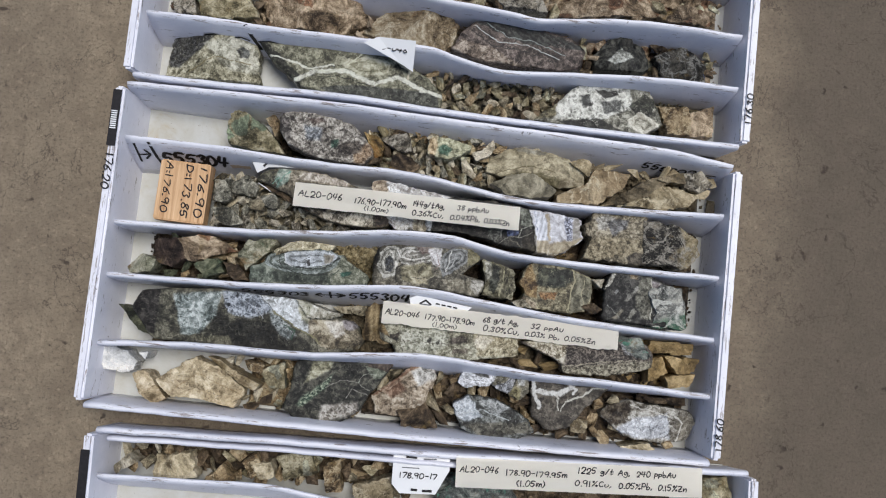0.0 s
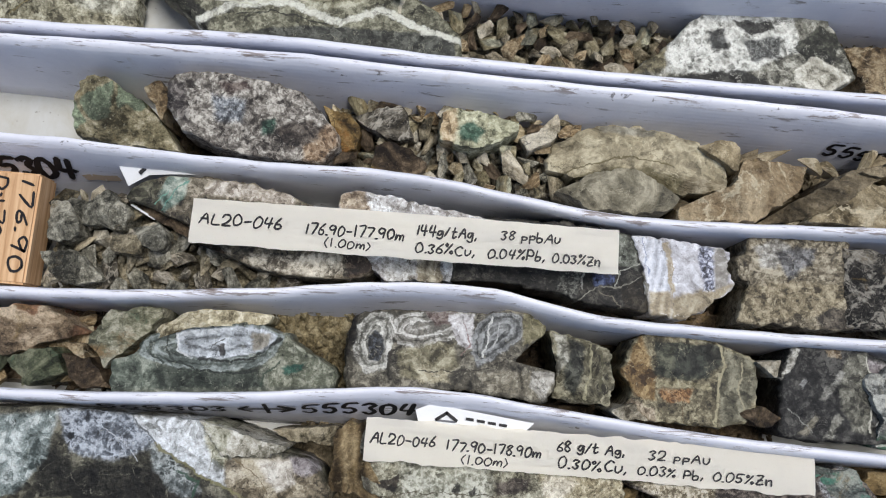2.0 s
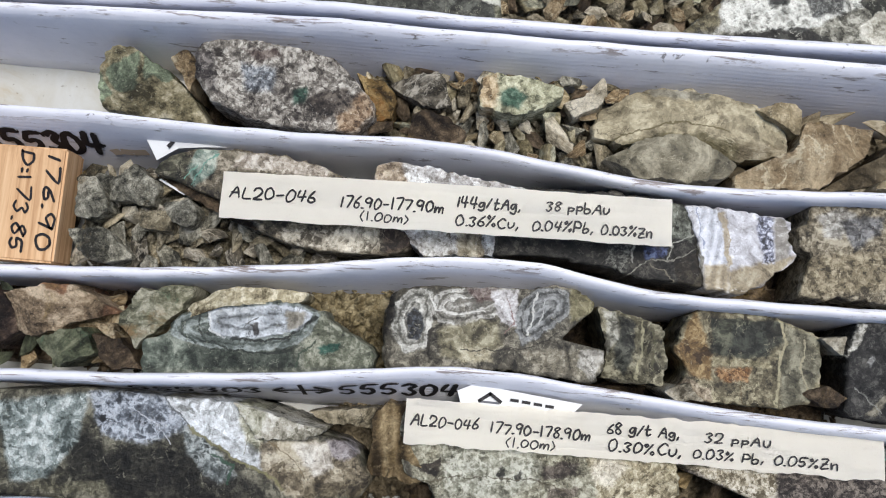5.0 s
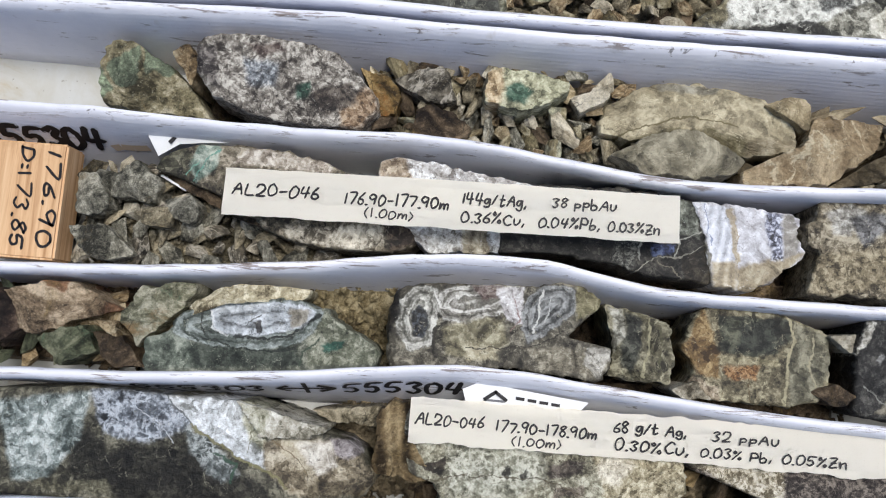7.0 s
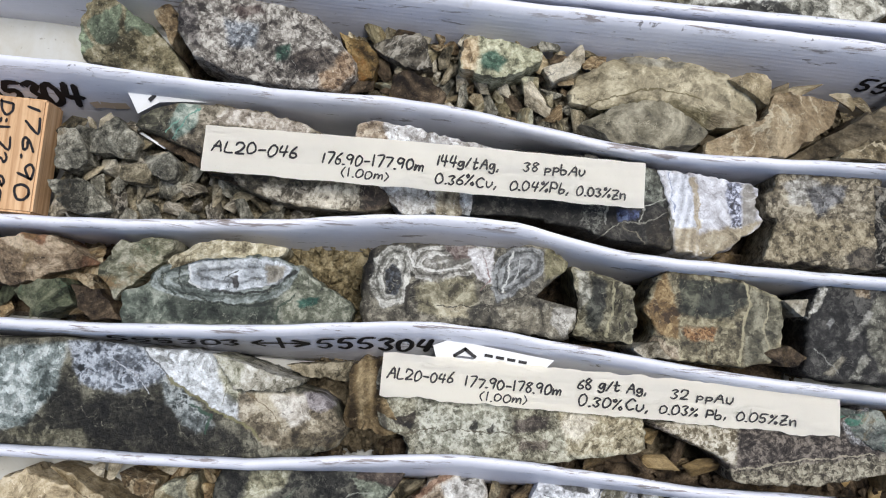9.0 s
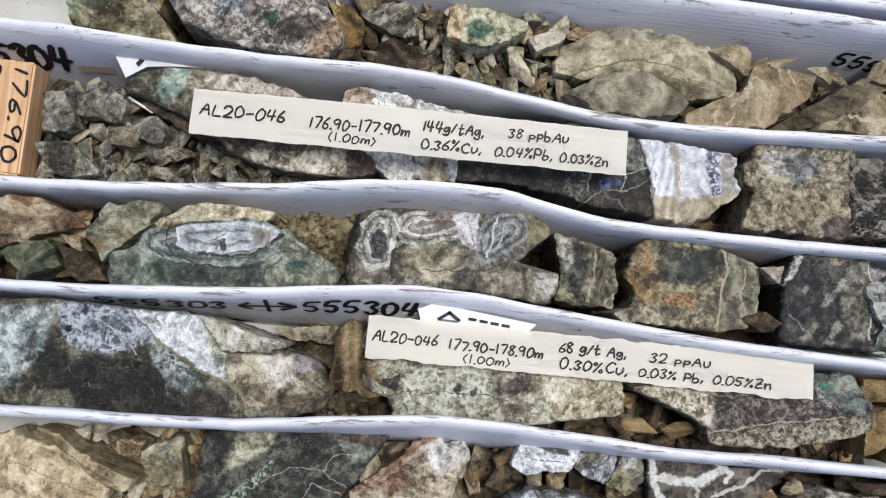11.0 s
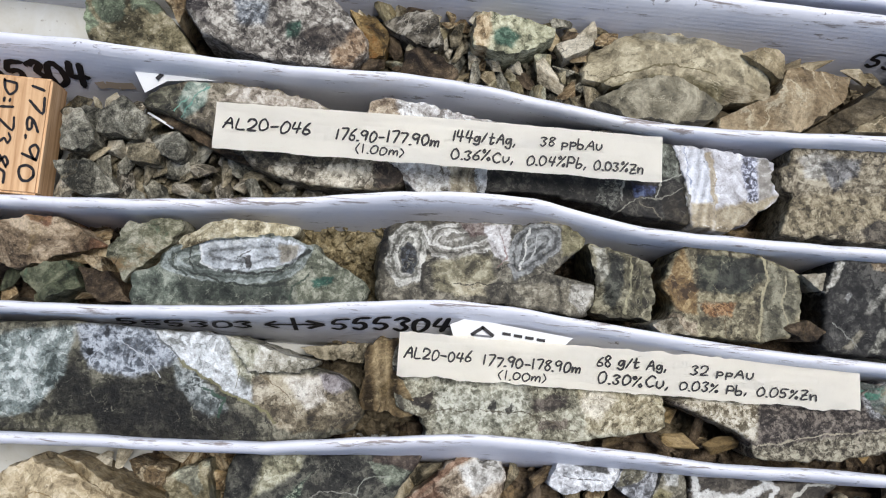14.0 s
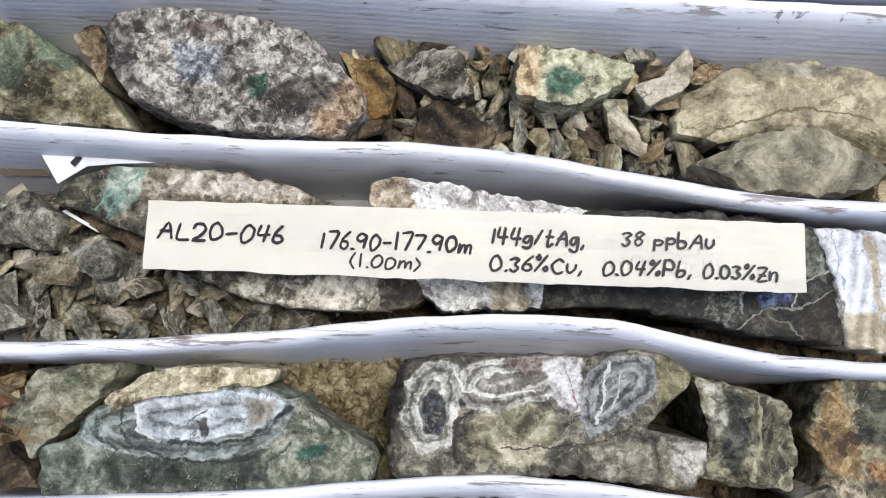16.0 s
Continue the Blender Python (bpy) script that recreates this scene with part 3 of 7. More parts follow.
def stroke_on(sheet, parent, pts, wide=0.0022, material="ink", label="black marker stroke"):
    """A marker stroke along (x, h) points on the near face of a sheet."""
    bm = bmesh.new()
    for (xa, ha), (xb, hb) in zip(pts, pts[1:]):
        d = Vector((xb - xa, (hb - ha) * 0.058))
        n = Vector((-d.y, d.x)).normalized() * wide / 2
        quad = []
        for x, h, s in ((xa, ha, 1), (xb, hb, 1), (xb, hb, -1), (xa, ha, -1)):
            quad.append(bm.verts.new(sheet.face(x + n.x * s, h + n.y * s / 0.058, 0.0007)))
        bm.faces.new(quad)
    return part("marker_stroke" if material == "ink" else "stain", bm, material, parent, label)


def inside(p, poly):
    hit = False
    for (x0, y0), (x1, y1) in zip(poly, poly[1:] + poly[:1]):
        if (y0 > p[1]) != (y1 > p[1]) and p[0] < (x1 - x0) * (p[1] - y0) / (y1 - y0) + x0:
            hit = not hit
    return hit


ROCKS = []


def rock(material, style, top, label, outline, base=0.0045, under=None, ragged=1.0):
    """A rock from its plan outline: broken sides, and a sawn ('cut') or faceted ('broken') upper face."""
    seed = len(ROCKS) + 1
    rnd = random.Random(seed * 7)
    cx, cy = sum(p[0] for p in outline) / len(outline), sum(p[1] for p in outline) / len(outline)
    ring = []
    size = max(max(p[0] for p in outline) - min(p[0] for p in outline), max(p[1] for p in outline) - min(p[1] for p in outline))
    pace = max(0.0009, size / 70)
    for (x0, y0), (x1, y1) in zip(outline, outline[1:] + outline[:1]):
        many = max(2, int(math.hypot(x1 - x0, y1 - y0) / pace))
        for i in range(many):
            ring.append(Vector((x0 + (x1 - x0) * i / many - cx, y0 + (y1 - y0) * i / many - cy)))
    for _ in range(2):
        ring = [(ring[i - 1] + ring[i] * 2 + ring[(i + 1) % len(ring)]) / 4 for i in range(len(ring))]
    for i, p in enumerate(ring):
        n = p.normalized() if p.length > 1e-6 else Vector((1, 0))
        q = Vector((p.x * 120, p.y * 120, seed * 3.7))
        ring[i] = p + n * (0.0024 * ragged * noise.noise(q) + 0.0014 * noise.noise(q * 2.7) + 0.0006 * noise.noise(q * 7)) * min(1, size / 0.03)
    planes = []
    for k in range(2 if style == "cut" else 6):
        a = rnd.uniform(0, math.tau)
        tilt = rnd.uniform(0.02, 0.07) if style == "cut" else rnd.uniform(0.12, 0.55)
        planes.append((math.cos(a) * tilt, math.sin(a) * tilt, rnd.uniform(0.0, 0.002) if style == "cut" else rnd.uniform(0.0, 0.0045)))

    def upper(x, y):
        z = min([top] + [top + b - (u * x + v * y) for u, v, b in planes])
        q = Vector((x * 90, y * 90, seed * 1.9))
        rough = 0.0009 if style == "cut" else 0.0022
        z += rough * noise.noise(q * 0.7) + rough * 0.45 * noise.noise(q * 2.2) + rough * 0.12 * noise.noise(q * 6)
        return max(z, base + (top - base) * 0.35)

    levels = [(0.9, 0.0), (1.0, 0.35), (1.01, 0.7), (1.0, 0.95), (0.98, 1.0)]
    shares = [0.92, 0.86, 0.78, 0.7, 0.61, 0.52, 0.43, 0.34, 0.25, 0.16, 0.08]
    bm = bmesh.new()
    rows = []
    for s, h in levels:
        row = []
        for p in ring:
            z = base + (upper(p.x * s, p.y * s) - base) * h
            bulge = 1 + (0.03 * noise.noise((p.x * 70, p.y * 70, z * 140 + seed)) if 0 < h < 0.95 else 0)
            row.append(bm.verts.new((p.x * s * bulge, p.y * s * bulge, z)))
        rows.append(row)
    for s in shares:
        rows.append([bm.verts.new((p.x * s, p.y * s, upper(p.x * s, p.y * s))) for p in ring])
    for a, b in zip(rows, rows[1:]):
        for j in range(len(ring)):
            k = (j + 1) % len(ring)
            bm.faces.new((a[j], a[k], b[k], b[j]))
    mid = bm.verts.new((0, 0, upper(0, 0)))
    for j in range(len(ring)):
        bm.faces.new((rows[-1][j], rows[-1][(j + 1) % len(ring)], mid))
    bm.faces.new(rows[0][::-1])
    bmesh.ops.recalc_face_normals(bm, faces=bm.faces)
    me = bpy.data.meshes.new("rock")
    bm.to_mesh(me)
    bm.free()
    for p in me.polygons:
        p.use_smooth = style == "cut"
    me.materials.append(M[material])
    if under:
        # a crust that is part of the piece before it
        ob = new("crust", me)
        ob.parent = under
        ob.location = (cx - under.location.x, cy - under.location.y, 0)
        ob["label"] = label
        ROCKS.append((outline, top))
        return ob
    ob = new("core_piece" if style == "cut" else "rock_piece", me)
    ob.location = (cx, cy, 0)
    tagged(ob, label if len(label.split()) > 4 else label + " in tray", "core piece" if style == "cut" else "rock", "drill core in the trays")
    ROCKS.append((outline, top))
    return ob


def hero(name, style, top, label, outline, tones, zones, lines, under=None, ragged=0.8, **more):
    """A rock with a mineral pattern of its own."""
    origin = (sum(p[0] for p in outline) / len(outline), sum(p[1] for p in outline) / len(outline))
    M[name] = mineral(name, origin, tones, zones, lines, **more)
    return rock(name, style, top, label, outline, under=under, ragged=ragged)


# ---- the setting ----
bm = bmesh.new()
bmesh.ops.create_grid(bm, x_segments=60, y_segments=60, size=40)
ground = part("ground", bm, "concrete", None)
tagged(ground, "worn brown concrete floor with pits, stains and a darker band", "floor", "", "structure")


# ---- trays ----
def core_tray(label, x0, x1, back, front, dividers, ends=(0.0, 0.0)):
    """A white plastic core tray in its own axes; back, front and dividers are (top line, foot) pairs."""
    tray = empty("core_tray", Matrix(), label, "core tray", "core trays on the floor")
    low, high = front[1][0], back[1][0]
    part("floor_panel", slab(x0 - 0.004, min(front[1]) - 0.002, 0.0005, x1 + 0.004, max(back[1]) + 0.002, 0.0045, 0.001), "tray", tray, "dusty white plastic floor")
    sheets = []
    for name, (top, foot), thick in [("back_wall", back, 0.0062), ("front_wall", front, 0.0062)] + [("divider", d, 0.0056) for d in dividers]:
        out = 0.006 if "wall" in name else 0.001
        s = Sheet(top, foot, x0 - out, x1 + out, thick=thick)
        sheets.append((s, part(name, s.mesh(), "plastic", tray, smooth=True)))
    ya, yb = front[0][0][1], back[0][0][1]
    yc, yd = front[0][-1][1], back[0][-1][1]
    for x, out, y0, y1 in ((x0, -1, ya, yb), (x1, 1, yc, yd)):
        a, b = (x - 0.009, x) if out < 0 else (x, x + 0.009)
        part("end_wall", slab(a, y0 + 0.004, 0.0008, b, y1 - 0.004, 0.063, 0.0022, (out * 0.007, 0)), "plastic_end", tray)
    return tray, sheets


mid_tray, mid = core_tray(
    "white plastic core tray with five wavy rows of rock", 0.0, 0.562,
    ([(-0.01, 0.301), (0.085, 0.302), (0.19, 0.303), (0.276, 0.300), (0.35, 0.298), (0.405, 0.297), (0.46, 0.295), (0.515, 0.292), (0.57, 0.284)], (0.293, 0.274)),
    ([(-0.01, 0.002), (0.30, 0.002), (0.57, 0.006)], (0.004, 0.008)),
    [
        ([(0.0, 0.251), (0.085, 0.250), (0.141, 0.247), (0.196, 0.245), (0.251, 0.245), (0.279, 0.243), (0.307, 0.239), (0.334, 0.235), (0.362, 0.231), (0.40, 0.230), (0.49, 0.233), (0.56, 0.237)], (0.228, 0.235, 0.239, 0.229, 0.224)),
        ([(0.0, 0.171), (0.121, 0.175), (0.201, 0.182), (0.255, 0.189), (0.309, 0.190), (0.336, 0.185), (0.363, 0.180), (0.39, 0.178), (0.49, 0.177), (0.56, 0.178)], (0.169, 0.172)),
        ([(0.0, 0.122), (0.126, 0.126), (0.205, 0.132), (0.258, 0.138), (0.284, 0.139), (0.311, 0.137), (0.365, 0.131), (0.418, 0.126), (0.489, 0.122), (0.56, 0.120)], (0.119, 0.114)),
        ([(0.0, 0.059), (0.089, 0.066), (0.192, 0.068), (0.245, 0.074), (0.298, 0.078), (0.353, 0.075), (0.409, 0.071), (0.465, 0.071), (0.56, 0.067)], (0.058, 0.062)),
    ])
top_tray, top = core_tray(
    "white plastic core tray standing behind another", 0.004, 0.566,
    ([(0.0, 0.61), (0.57, 0.60)], (0.605, 0.595)),
    ([(-0.005, 0.310), (0.085, 0.309), (0.19, 0.311), (0.277, 0.307), (0.35, 0.305), (0.46, 0.304), (0.575, 0.304)], (0.312, 0.307)),
    [
        ([(0.0, 0.371), (0.077, 0.370), (0.13, 0.368), (0.227, 0.367), (0.27, 0.366), (0.292, 0.361), (0.319, 0.354), (0.347, 0.351), (0.40, 0.355), (0.454, 0.359), (0.508, 0.361), (0.562, 0.360)], (0.358, 0.350)),
        ([(0.0, 0.425), (0.20, 0.424), (0.286, 0.413), (0.341, 0.409), (0.368, 0.405), (0.395, 0.407), (0.449, 0.413), (0.503, 0.414), (0.56, 0.411)], (0.412, 0.400)),
        ([(0.0, 0.482), (0.28, 0.476), (0.56, 0.474)], (0.47, 0.465)),
        ([(0.0, 0.545), (0.28, 0.54), (0.56, 0.535)], (0.535, 0.53)),
    ])
front_tray, fronts = core_tray(
    "white plastic core tray lying before another", 0.0, 0.585,
    ([(-0.01, -0.004), (0.17, -0.004), (0.3, -0.006), (0.58, -0.004)], (-0.008, -0.010)),
    ([(-0.01, -0.305), (0.58, -0.305)], (-0.303, -0.303)),
    [
        ([(0.0, -0.044), (0.09, -0.044), (0.155, -0.044), (0.21, -0.053), (0.26, -0.060), (0.40, -0.064), (0.585, -0.066)], (-0.062, -0.072)),
        ([(0.0, -0.12), (0.585, -0.122)], (-0.13, -0.13)),
        ([(0.0, -0.18), (0.585, -0.182)], (-0.19, -0.19)),
        ([(0.0, -0.24), (0.585, -0.242)], (-0.25, -0.25)),
    ])
front_tray.matrix_basis = pose(0.014, -0.0145, 0, 0, 0, 1.85)
bm = Sheet([(-0.01, -0.012), (0.17, -0.0125), (0.3, -0.015), (0.58, -0.013)], (-0.014, -0.016), 0.003, 0.35, z1=0.057, thick=0.005).mesh()
part("inner_flap", bm, "plastic", front_tray, "folded inner flap of the wall", True)

# marker writing on the trays
d1, d3 = mid[2], mid[4]
write_on(d1[0], "555304", d1[1], 0.030, 0.090, 0.48, 0.78, 0.04)
stroke_on(d1[0], d1[1], [(0.006, 0.92), (0.006, 0.42)])
stroke_on(d1[0], d1[1], [(0.006, 0.62), (0.017, 0.66)])
stroke_on(d1[0], d1[1], [(0.013, 0.78), (0.018, 0.66), (0.012, 0.52)])
stroke_on(d1[0], d1[1], [(0.020, 0.97), (0.023, 0.6), (0.027, 0.25)], 0.003)
stroke_on(d1[0], d1[1], [(0.093, 0.50), (0.098, 0.53), (0.104, 0.52), (0.112, 0.54)], 0.0055, "rust", "orange rust stain")
write_on(d3[0], "555303", d3[1], 0.121, 0.182, 0.62, 0.86, 0.0)
write_on(d3[0], "555304", d3[1], 0.221, 0.277, 0.60, 0.85, 0.0)
stroke_on(d3[0], d3[1], [(0.189, 0.74), (0.216, 0.74)])
stroke_on(d3[0], d3[1], [(0.203, 0.92), (0.203, 0.58)])
stroke_on(d3[0], d3[1], [(0.195, 0.84), (0.189, 0.74), (0.195, 0.64)])
stroke_on(d3[0], d3[1], [(0.209, 0.84), (0.217, 0.74), (0.209, 0.64)], 0.003)
write_on(mid[0][0], "555302", mid[0][1], 0.489, 0.540, 0.46, 0.62, 0.04)
stroke_on(mid[0][0], mid[0][1], [(0.541, 0.55), (0.560, 0.62)], 0.0016)
for x0, x1 in ((0.052, 0.075), (0.080, 0.097), (0.105, 0.128)):
    stroke_on(top[2][0], top[2][1], [(x0, 0.60), ((x0 + x1) / 2, 0.66), (x1, 0.60)], 0.0022)
stroke_on(top[2][0], top[2][1], [(0.096, 1.0), (0.100, 0.75), (0.106, 0.35)], 0.004)


def end_writing(words, tray, x, y0, y1, width, z=0.0642, turn=90.0):
    bm = lettering(words, abs(y1 - y0), width, 0.03, y0 * 90)
    bmesh.ops.transform(bm, matrix=pose(x, y0, z, 0, 0, turn), verts=bm.verts)
    return part("writing", bm, "ink", tray, "black marker writing")


end_writing("176.20", mid_tray, -0.0155, 0.232, 0.200, 0.0062, turn=-90)
end_writing("178.60", mid_tray, 0.5768, 0.020, 0.048, 0.0058)
end_writing("176.30", top_tray, 0.5808, 0.327, 0.355, 0.0058)
bm = slab(-0.0165, 0.240, 0.0632, -0.0085, 0.293, 0.0641, 0.0002)
strip = part("marker_band", bm, "ink", mid_tray, "inked-over band on the tray end")
bm = bmesh.new()
for i in range(9):
    b2 = slab(-0.0155, 0.256 + i * 0.0020, 0.0642, -0.010, 0.2572 + i * 0.0020, 0.0645, 0.0001)
    me = bpy.data.meshes.new("bars")
    b2.to_mesh(me)
    b2.free()
    bm.from_mesh(me)
part("plain_bars", bm, "tag", strip, "pale bars left in the ink")
bm = slab(-0.0165, -0.09, 0.0632, -0.0085, -0.022, 0.0641, 0.0002)
part("marker_band", bm, "ink", front_tray, "inked-over band on the tray end")


# ---- papers and the block ----
def strip_of_paper(label, corners, z, words, seed, torn=0.0012):
    """A hand-torn paper strip; words are (text, u0, u1, v, height share)."""
    tl, tr, br, bl = [Vector(c) for c in corners]
    long = ((tr - tl).length + (br - bl).length) / 2
    tall = ((tl - bl).length + (tr - br).length) / 2
    mid_ = (tl + tr + br + bl) / 4
    d = (tr - tl + br - bl)
    turn = math.degrees(math.atan2(d.y, d.x))
    ob = empty("paper_strip", pose(mid_.x, mid_.y, z, 0, 0, turn), label, "paper label", "assay labels on the core")

    def bend(x, y):
        return 0.0012 * math.sin(x * 21 + seed) + 0.0006 * math.sin(y * 160 + x * 30)

    bm = bmesh.new()
    cols = 150
    grid = []
    for i in range(cols + 1):
        x = -long / 2 + long * i / cols
        up = tall / 2 + torn * 0.35 * noise.noise((x * 120, seed, 1)) + torn * 0.15 * noise.noise((x * 300, seed, 2))
        dn = -tall / 2 - torn * (0.5 * noise.noise((x * 60, seed, 3)) + 0.3 * noise.noise((x * 190, seed, 4)))
        row = []
        for j in range(7):
            y = dn + (up - dn) * j / 6
            jag = 0.0004 * noise.noise((y * 500, seed + i, 8)) if i in (0, cols) else 0
            row.append(bm.verts.new((x + jag, y, bend(x, y))))
        grid.append(row)
    for a, b in zip(grid, grid[1:]):
        for j in range(6):
            bm.faces.new((a[j], b[j], b[j + 1], a[j + 1]))
    bmesh.ops.solidify(bm, geom=bm.faces[:], thickness=0.0003)
    bmesh.ops.recalc_face_normals(bm, faces=bm.faces)
    sheet = part("sheet", bm, "paper", ob)
    for i, (text, u0, u1, v, high) in enumerate(words):
        bm = lettering(text, (u1 - u0) * long, high * tall * 0.86, 0.015, seed + i)
        bmesh.ops.subdivide_edges(bm, edges=[e for e in bm.edges if e.calc_length() > 0.004], cuts=1)
        for p in bm.verts:
            x, y = -long / 2 + u0 * long + p.co.x, tall / 2 - v * tall + p.co.y
            p.co = Vector((x, y, bend(x, y) + 0.0005))
        part("writing", bm, "ink", sheet, "handwritten black ink")
    return ob


strip_of_paper("cream torn paper strip with handwritten assay, 176.90-177.90m", [(0.1610, 0.2240), (0.3720, 0.2230), (0.3690, 0.2010), (0.1620, 0.2020)], 0.070, [
    ("AL20-046", 0.020, 0.210, 0.56, 0.28), ("176.90-177.90m", 0.270, 0.496, 0.60, 0.26), ("(1.00m)", 0.315, 0.420, 0.86, 0.21),
    ("144g/tAg,", 0.528, 0.664, 0.47, 0.26), ("38 ppbAu", 0.722, 0.860, 0.42, 0.23), ("0.36%Cu,", 0.526, 0.662, 0.84, 0.24),
    ("0.04%Pb,", 0.695, 0.825, 0.84, 0.24), ("0.03%Zn", 0.845, 0.955, 0.84, 0.23)], 1.0)
strip_of_paper("cream torn paper strip with handwritten assay, 177.90-178.90m", [(0.2533, 0.1244), (0.4769, 0.1208), (0.4739, 0.1007), (0.2533, 0.1037)], 0.0545, [
    ("AL20-046", 0.013, 0.155, 0.58, 0.26), ("177.90-178.90m", 0.182, 0.389, 0.62, 0.26), ("(1.00m)", 0.216, 0.316, 0.90, 0.21),
    ("68 g/t Ag,", 0.425, 0.573, 0.42, 0.27), ("32 ppAu", 0.628, 0.764, 0.46, 0.24), ("0.30%Cu,", 0.430, 0.580, 0.82, 0.28),
    ("0.03% Pb,", 0.607, 0.750, 0.82, 0.24), ("0.05%Zn", 0.774, 0.902, 0.82, 0.24)], 4.0, 0.0032)
strip_of_paper("cream paper strip with handwritten assay, 178.90-179.95m", [(0.335, -0.0105), (0.561, 0.002), (0.561, -0.024), (0.337, -0.037)], 0.0655, [
    ("AL20-046", 0.016, 0.172, 0.46, 0.22), ("178.90-179.95m", 0.205, 0.448, 0.52, 0.22), ("(1.05m)", 0.248, 0.360, 0.86, 0.22),
    ("1225 g/t Ag,", 0.494, 0.700, 0.34, 0.22), ("240 ppbAu", 0.730, 0.890, 0.36, 0.22), ("0.91%Cu,", 0.483, 0.627, 0.76, 0.22),
    ("0.05%Pb,", 0.660, 0.793, 0.78, 0.22), ("0.15%Zn", 0.820, 0.935, 0.80, 0.22)], 7.0, 0.0008)


def paper_tag(label, outline, zs, bars=(), words=()):
    """A small white tag, a flat sheet at the given corner heights."""
    c = Vector((sum(p[0] for p in outline) / len(outline), sum(p[1] for p in outline) / len(outline), 0))
    ob = empty("paper_tag", Matrix.Translation(c), label, "paper tag", "sample tags in the trays")
    bm = bmesh.new()
    lower = [bm.verts.new((x - c.x, y - c.y, z)) for (x, y), z in zip(outline, zs)]
    f = bm.faces.new(lower)
    bm.normal_update()
    if f.normal.z < 0:
        f.normal_flip()
        bm.normal_update()
    bmesh.ops.solidify(bm, geom=[f], thickness=0.0004)
    bmesh.ops.recalc_face_normals(bm, faces=bm.faces)
    sheet = part("sheet", bm, "tag", ob)
    mean = sum(zs) / len(zs)
    for x, y, w, h, turn in bars:
        b = bmesh.new()
        bmesh.ops.create_cube(b, size=1)
        bmesh.ops.transform(b, matrix=pose(x - c.x, y - c.y, mean + 0.0008, 0, 0, turn) @ Matrix.Diagonal((w, h, 0.0002, 1)), verts=b.verts)
        part("plain_bar", b, "faint" if h < 0.0012 else "ink", sheet, "printed bar")
    for text, x, y, w, h, turn in words:
        b = lettering(text, w, h, 0.03, 3)
        bmesh.ops.transform(b, matrix=pose(x - c.x, y - c.y, mean + 0.001, 0, 0, turn), verts=b.verts)
        part("writing", b, "ink", sheet, "handwritten black ink")
    return ob


paper_tag("white sample tag corner sticking out beside divider", [(0.1152, 0.2424), (0.1278, 0.2424), (0.1433, 0.2415), (0.1576, 0.2402), (0.1436, 0.2395), (0.1311, 0.2384), (0.1207, 0.232)], (0.048, 0.048, 0.047, 0.047, 0.047, 0.046, 0.045), [(0.1278, 0.24, 0.004, 0.0020, 50)])
paper_tag("thin white paper edge among grey chips", [(0.122, 0.2225), (0.123, 0.2232), (0.136, 0.2164), (0.1353, 0.2155)], (0.043, 0.043, 0.043, 0.043))
paper_tag("white printed sample tag under a paper strip", [(0.2769, 0.1291), (0.2848, 0.1326), (0.3359, 0.1264), (0.3291, 0.1193), (0.2798, 0.1203)], (0.0525,) * 5,
          [(0.290, 0.1268, 0.007, 0.0016, 35), (0.295, 0.1268, 0.007, 0.0016, -35), (0.292, 0.1246, 0.010, 0.001, -2)] + [(0.304 + 0.0055 * i, 0.1262 - 0.0006 * i, 0.004, 0.0014, -5) for i in range(4)])
paper_tag("white sample tag hanging over divider", [(0.209, 0.3625), (0.222, 0.3695), (0.2575, 0.3695), (0.257, 0.344), (0.246, 0.349)], (0.0655, 0.0655, 0.0655, 0.05, 0.054),
          [], [("20-046", 0.219, 0.3600, 0.031, 0.0048, -3)])
paper_tag("white printed sample tag among rock chips", [(0.278, -0.013), (0.330, -0.012), (0.331, -0.025), (0.320, -0.048), (0.287, -0.050), (0.279, -0.042)], (0.052,) * 6,
          [(0.295, -0.0165, 0.010, 0.0018, 0), (0.312, -0.0165, 0.012, 0.001, 4), (0.295, -0.026, 0.016, 0.0008, 2), (0.300, -0.0455, 0.006, 0.0022, 0), (0.312, -0.0455, 0.009, 0.0022, 3)],
          [("178.90-17", 0.286, -0.0355, 0.034, 0.0046, 3)])


def wood_block():
    """The pine depth marker, with rounded sawn edges."""
    ob = empty("wooden_block", pose(0.054, 0.206, 0.031, 0, 0, -1.2), "pine depth block with handwritten depths in the tray", "wooden block")
    bm = slab(-0.0235, -0.0285, 0, 0.0235, 0.0285, 0.019, 0.0011)
    body = part("body", bm, "pine", ob)
    for text, x, y, w, h in (("176.90", 0.0145, 0.024, 0.046, 0.0068), ("D:173.85", 0.0010, 0.026, 0.050, 0.0066), ("A:176.90", -0.0175, 0.027, 0.048, 0.0062)):
        write_flat(text, body, x, y, w, h, 0.0194, -90, 0.02)
    return ob


wood_block()

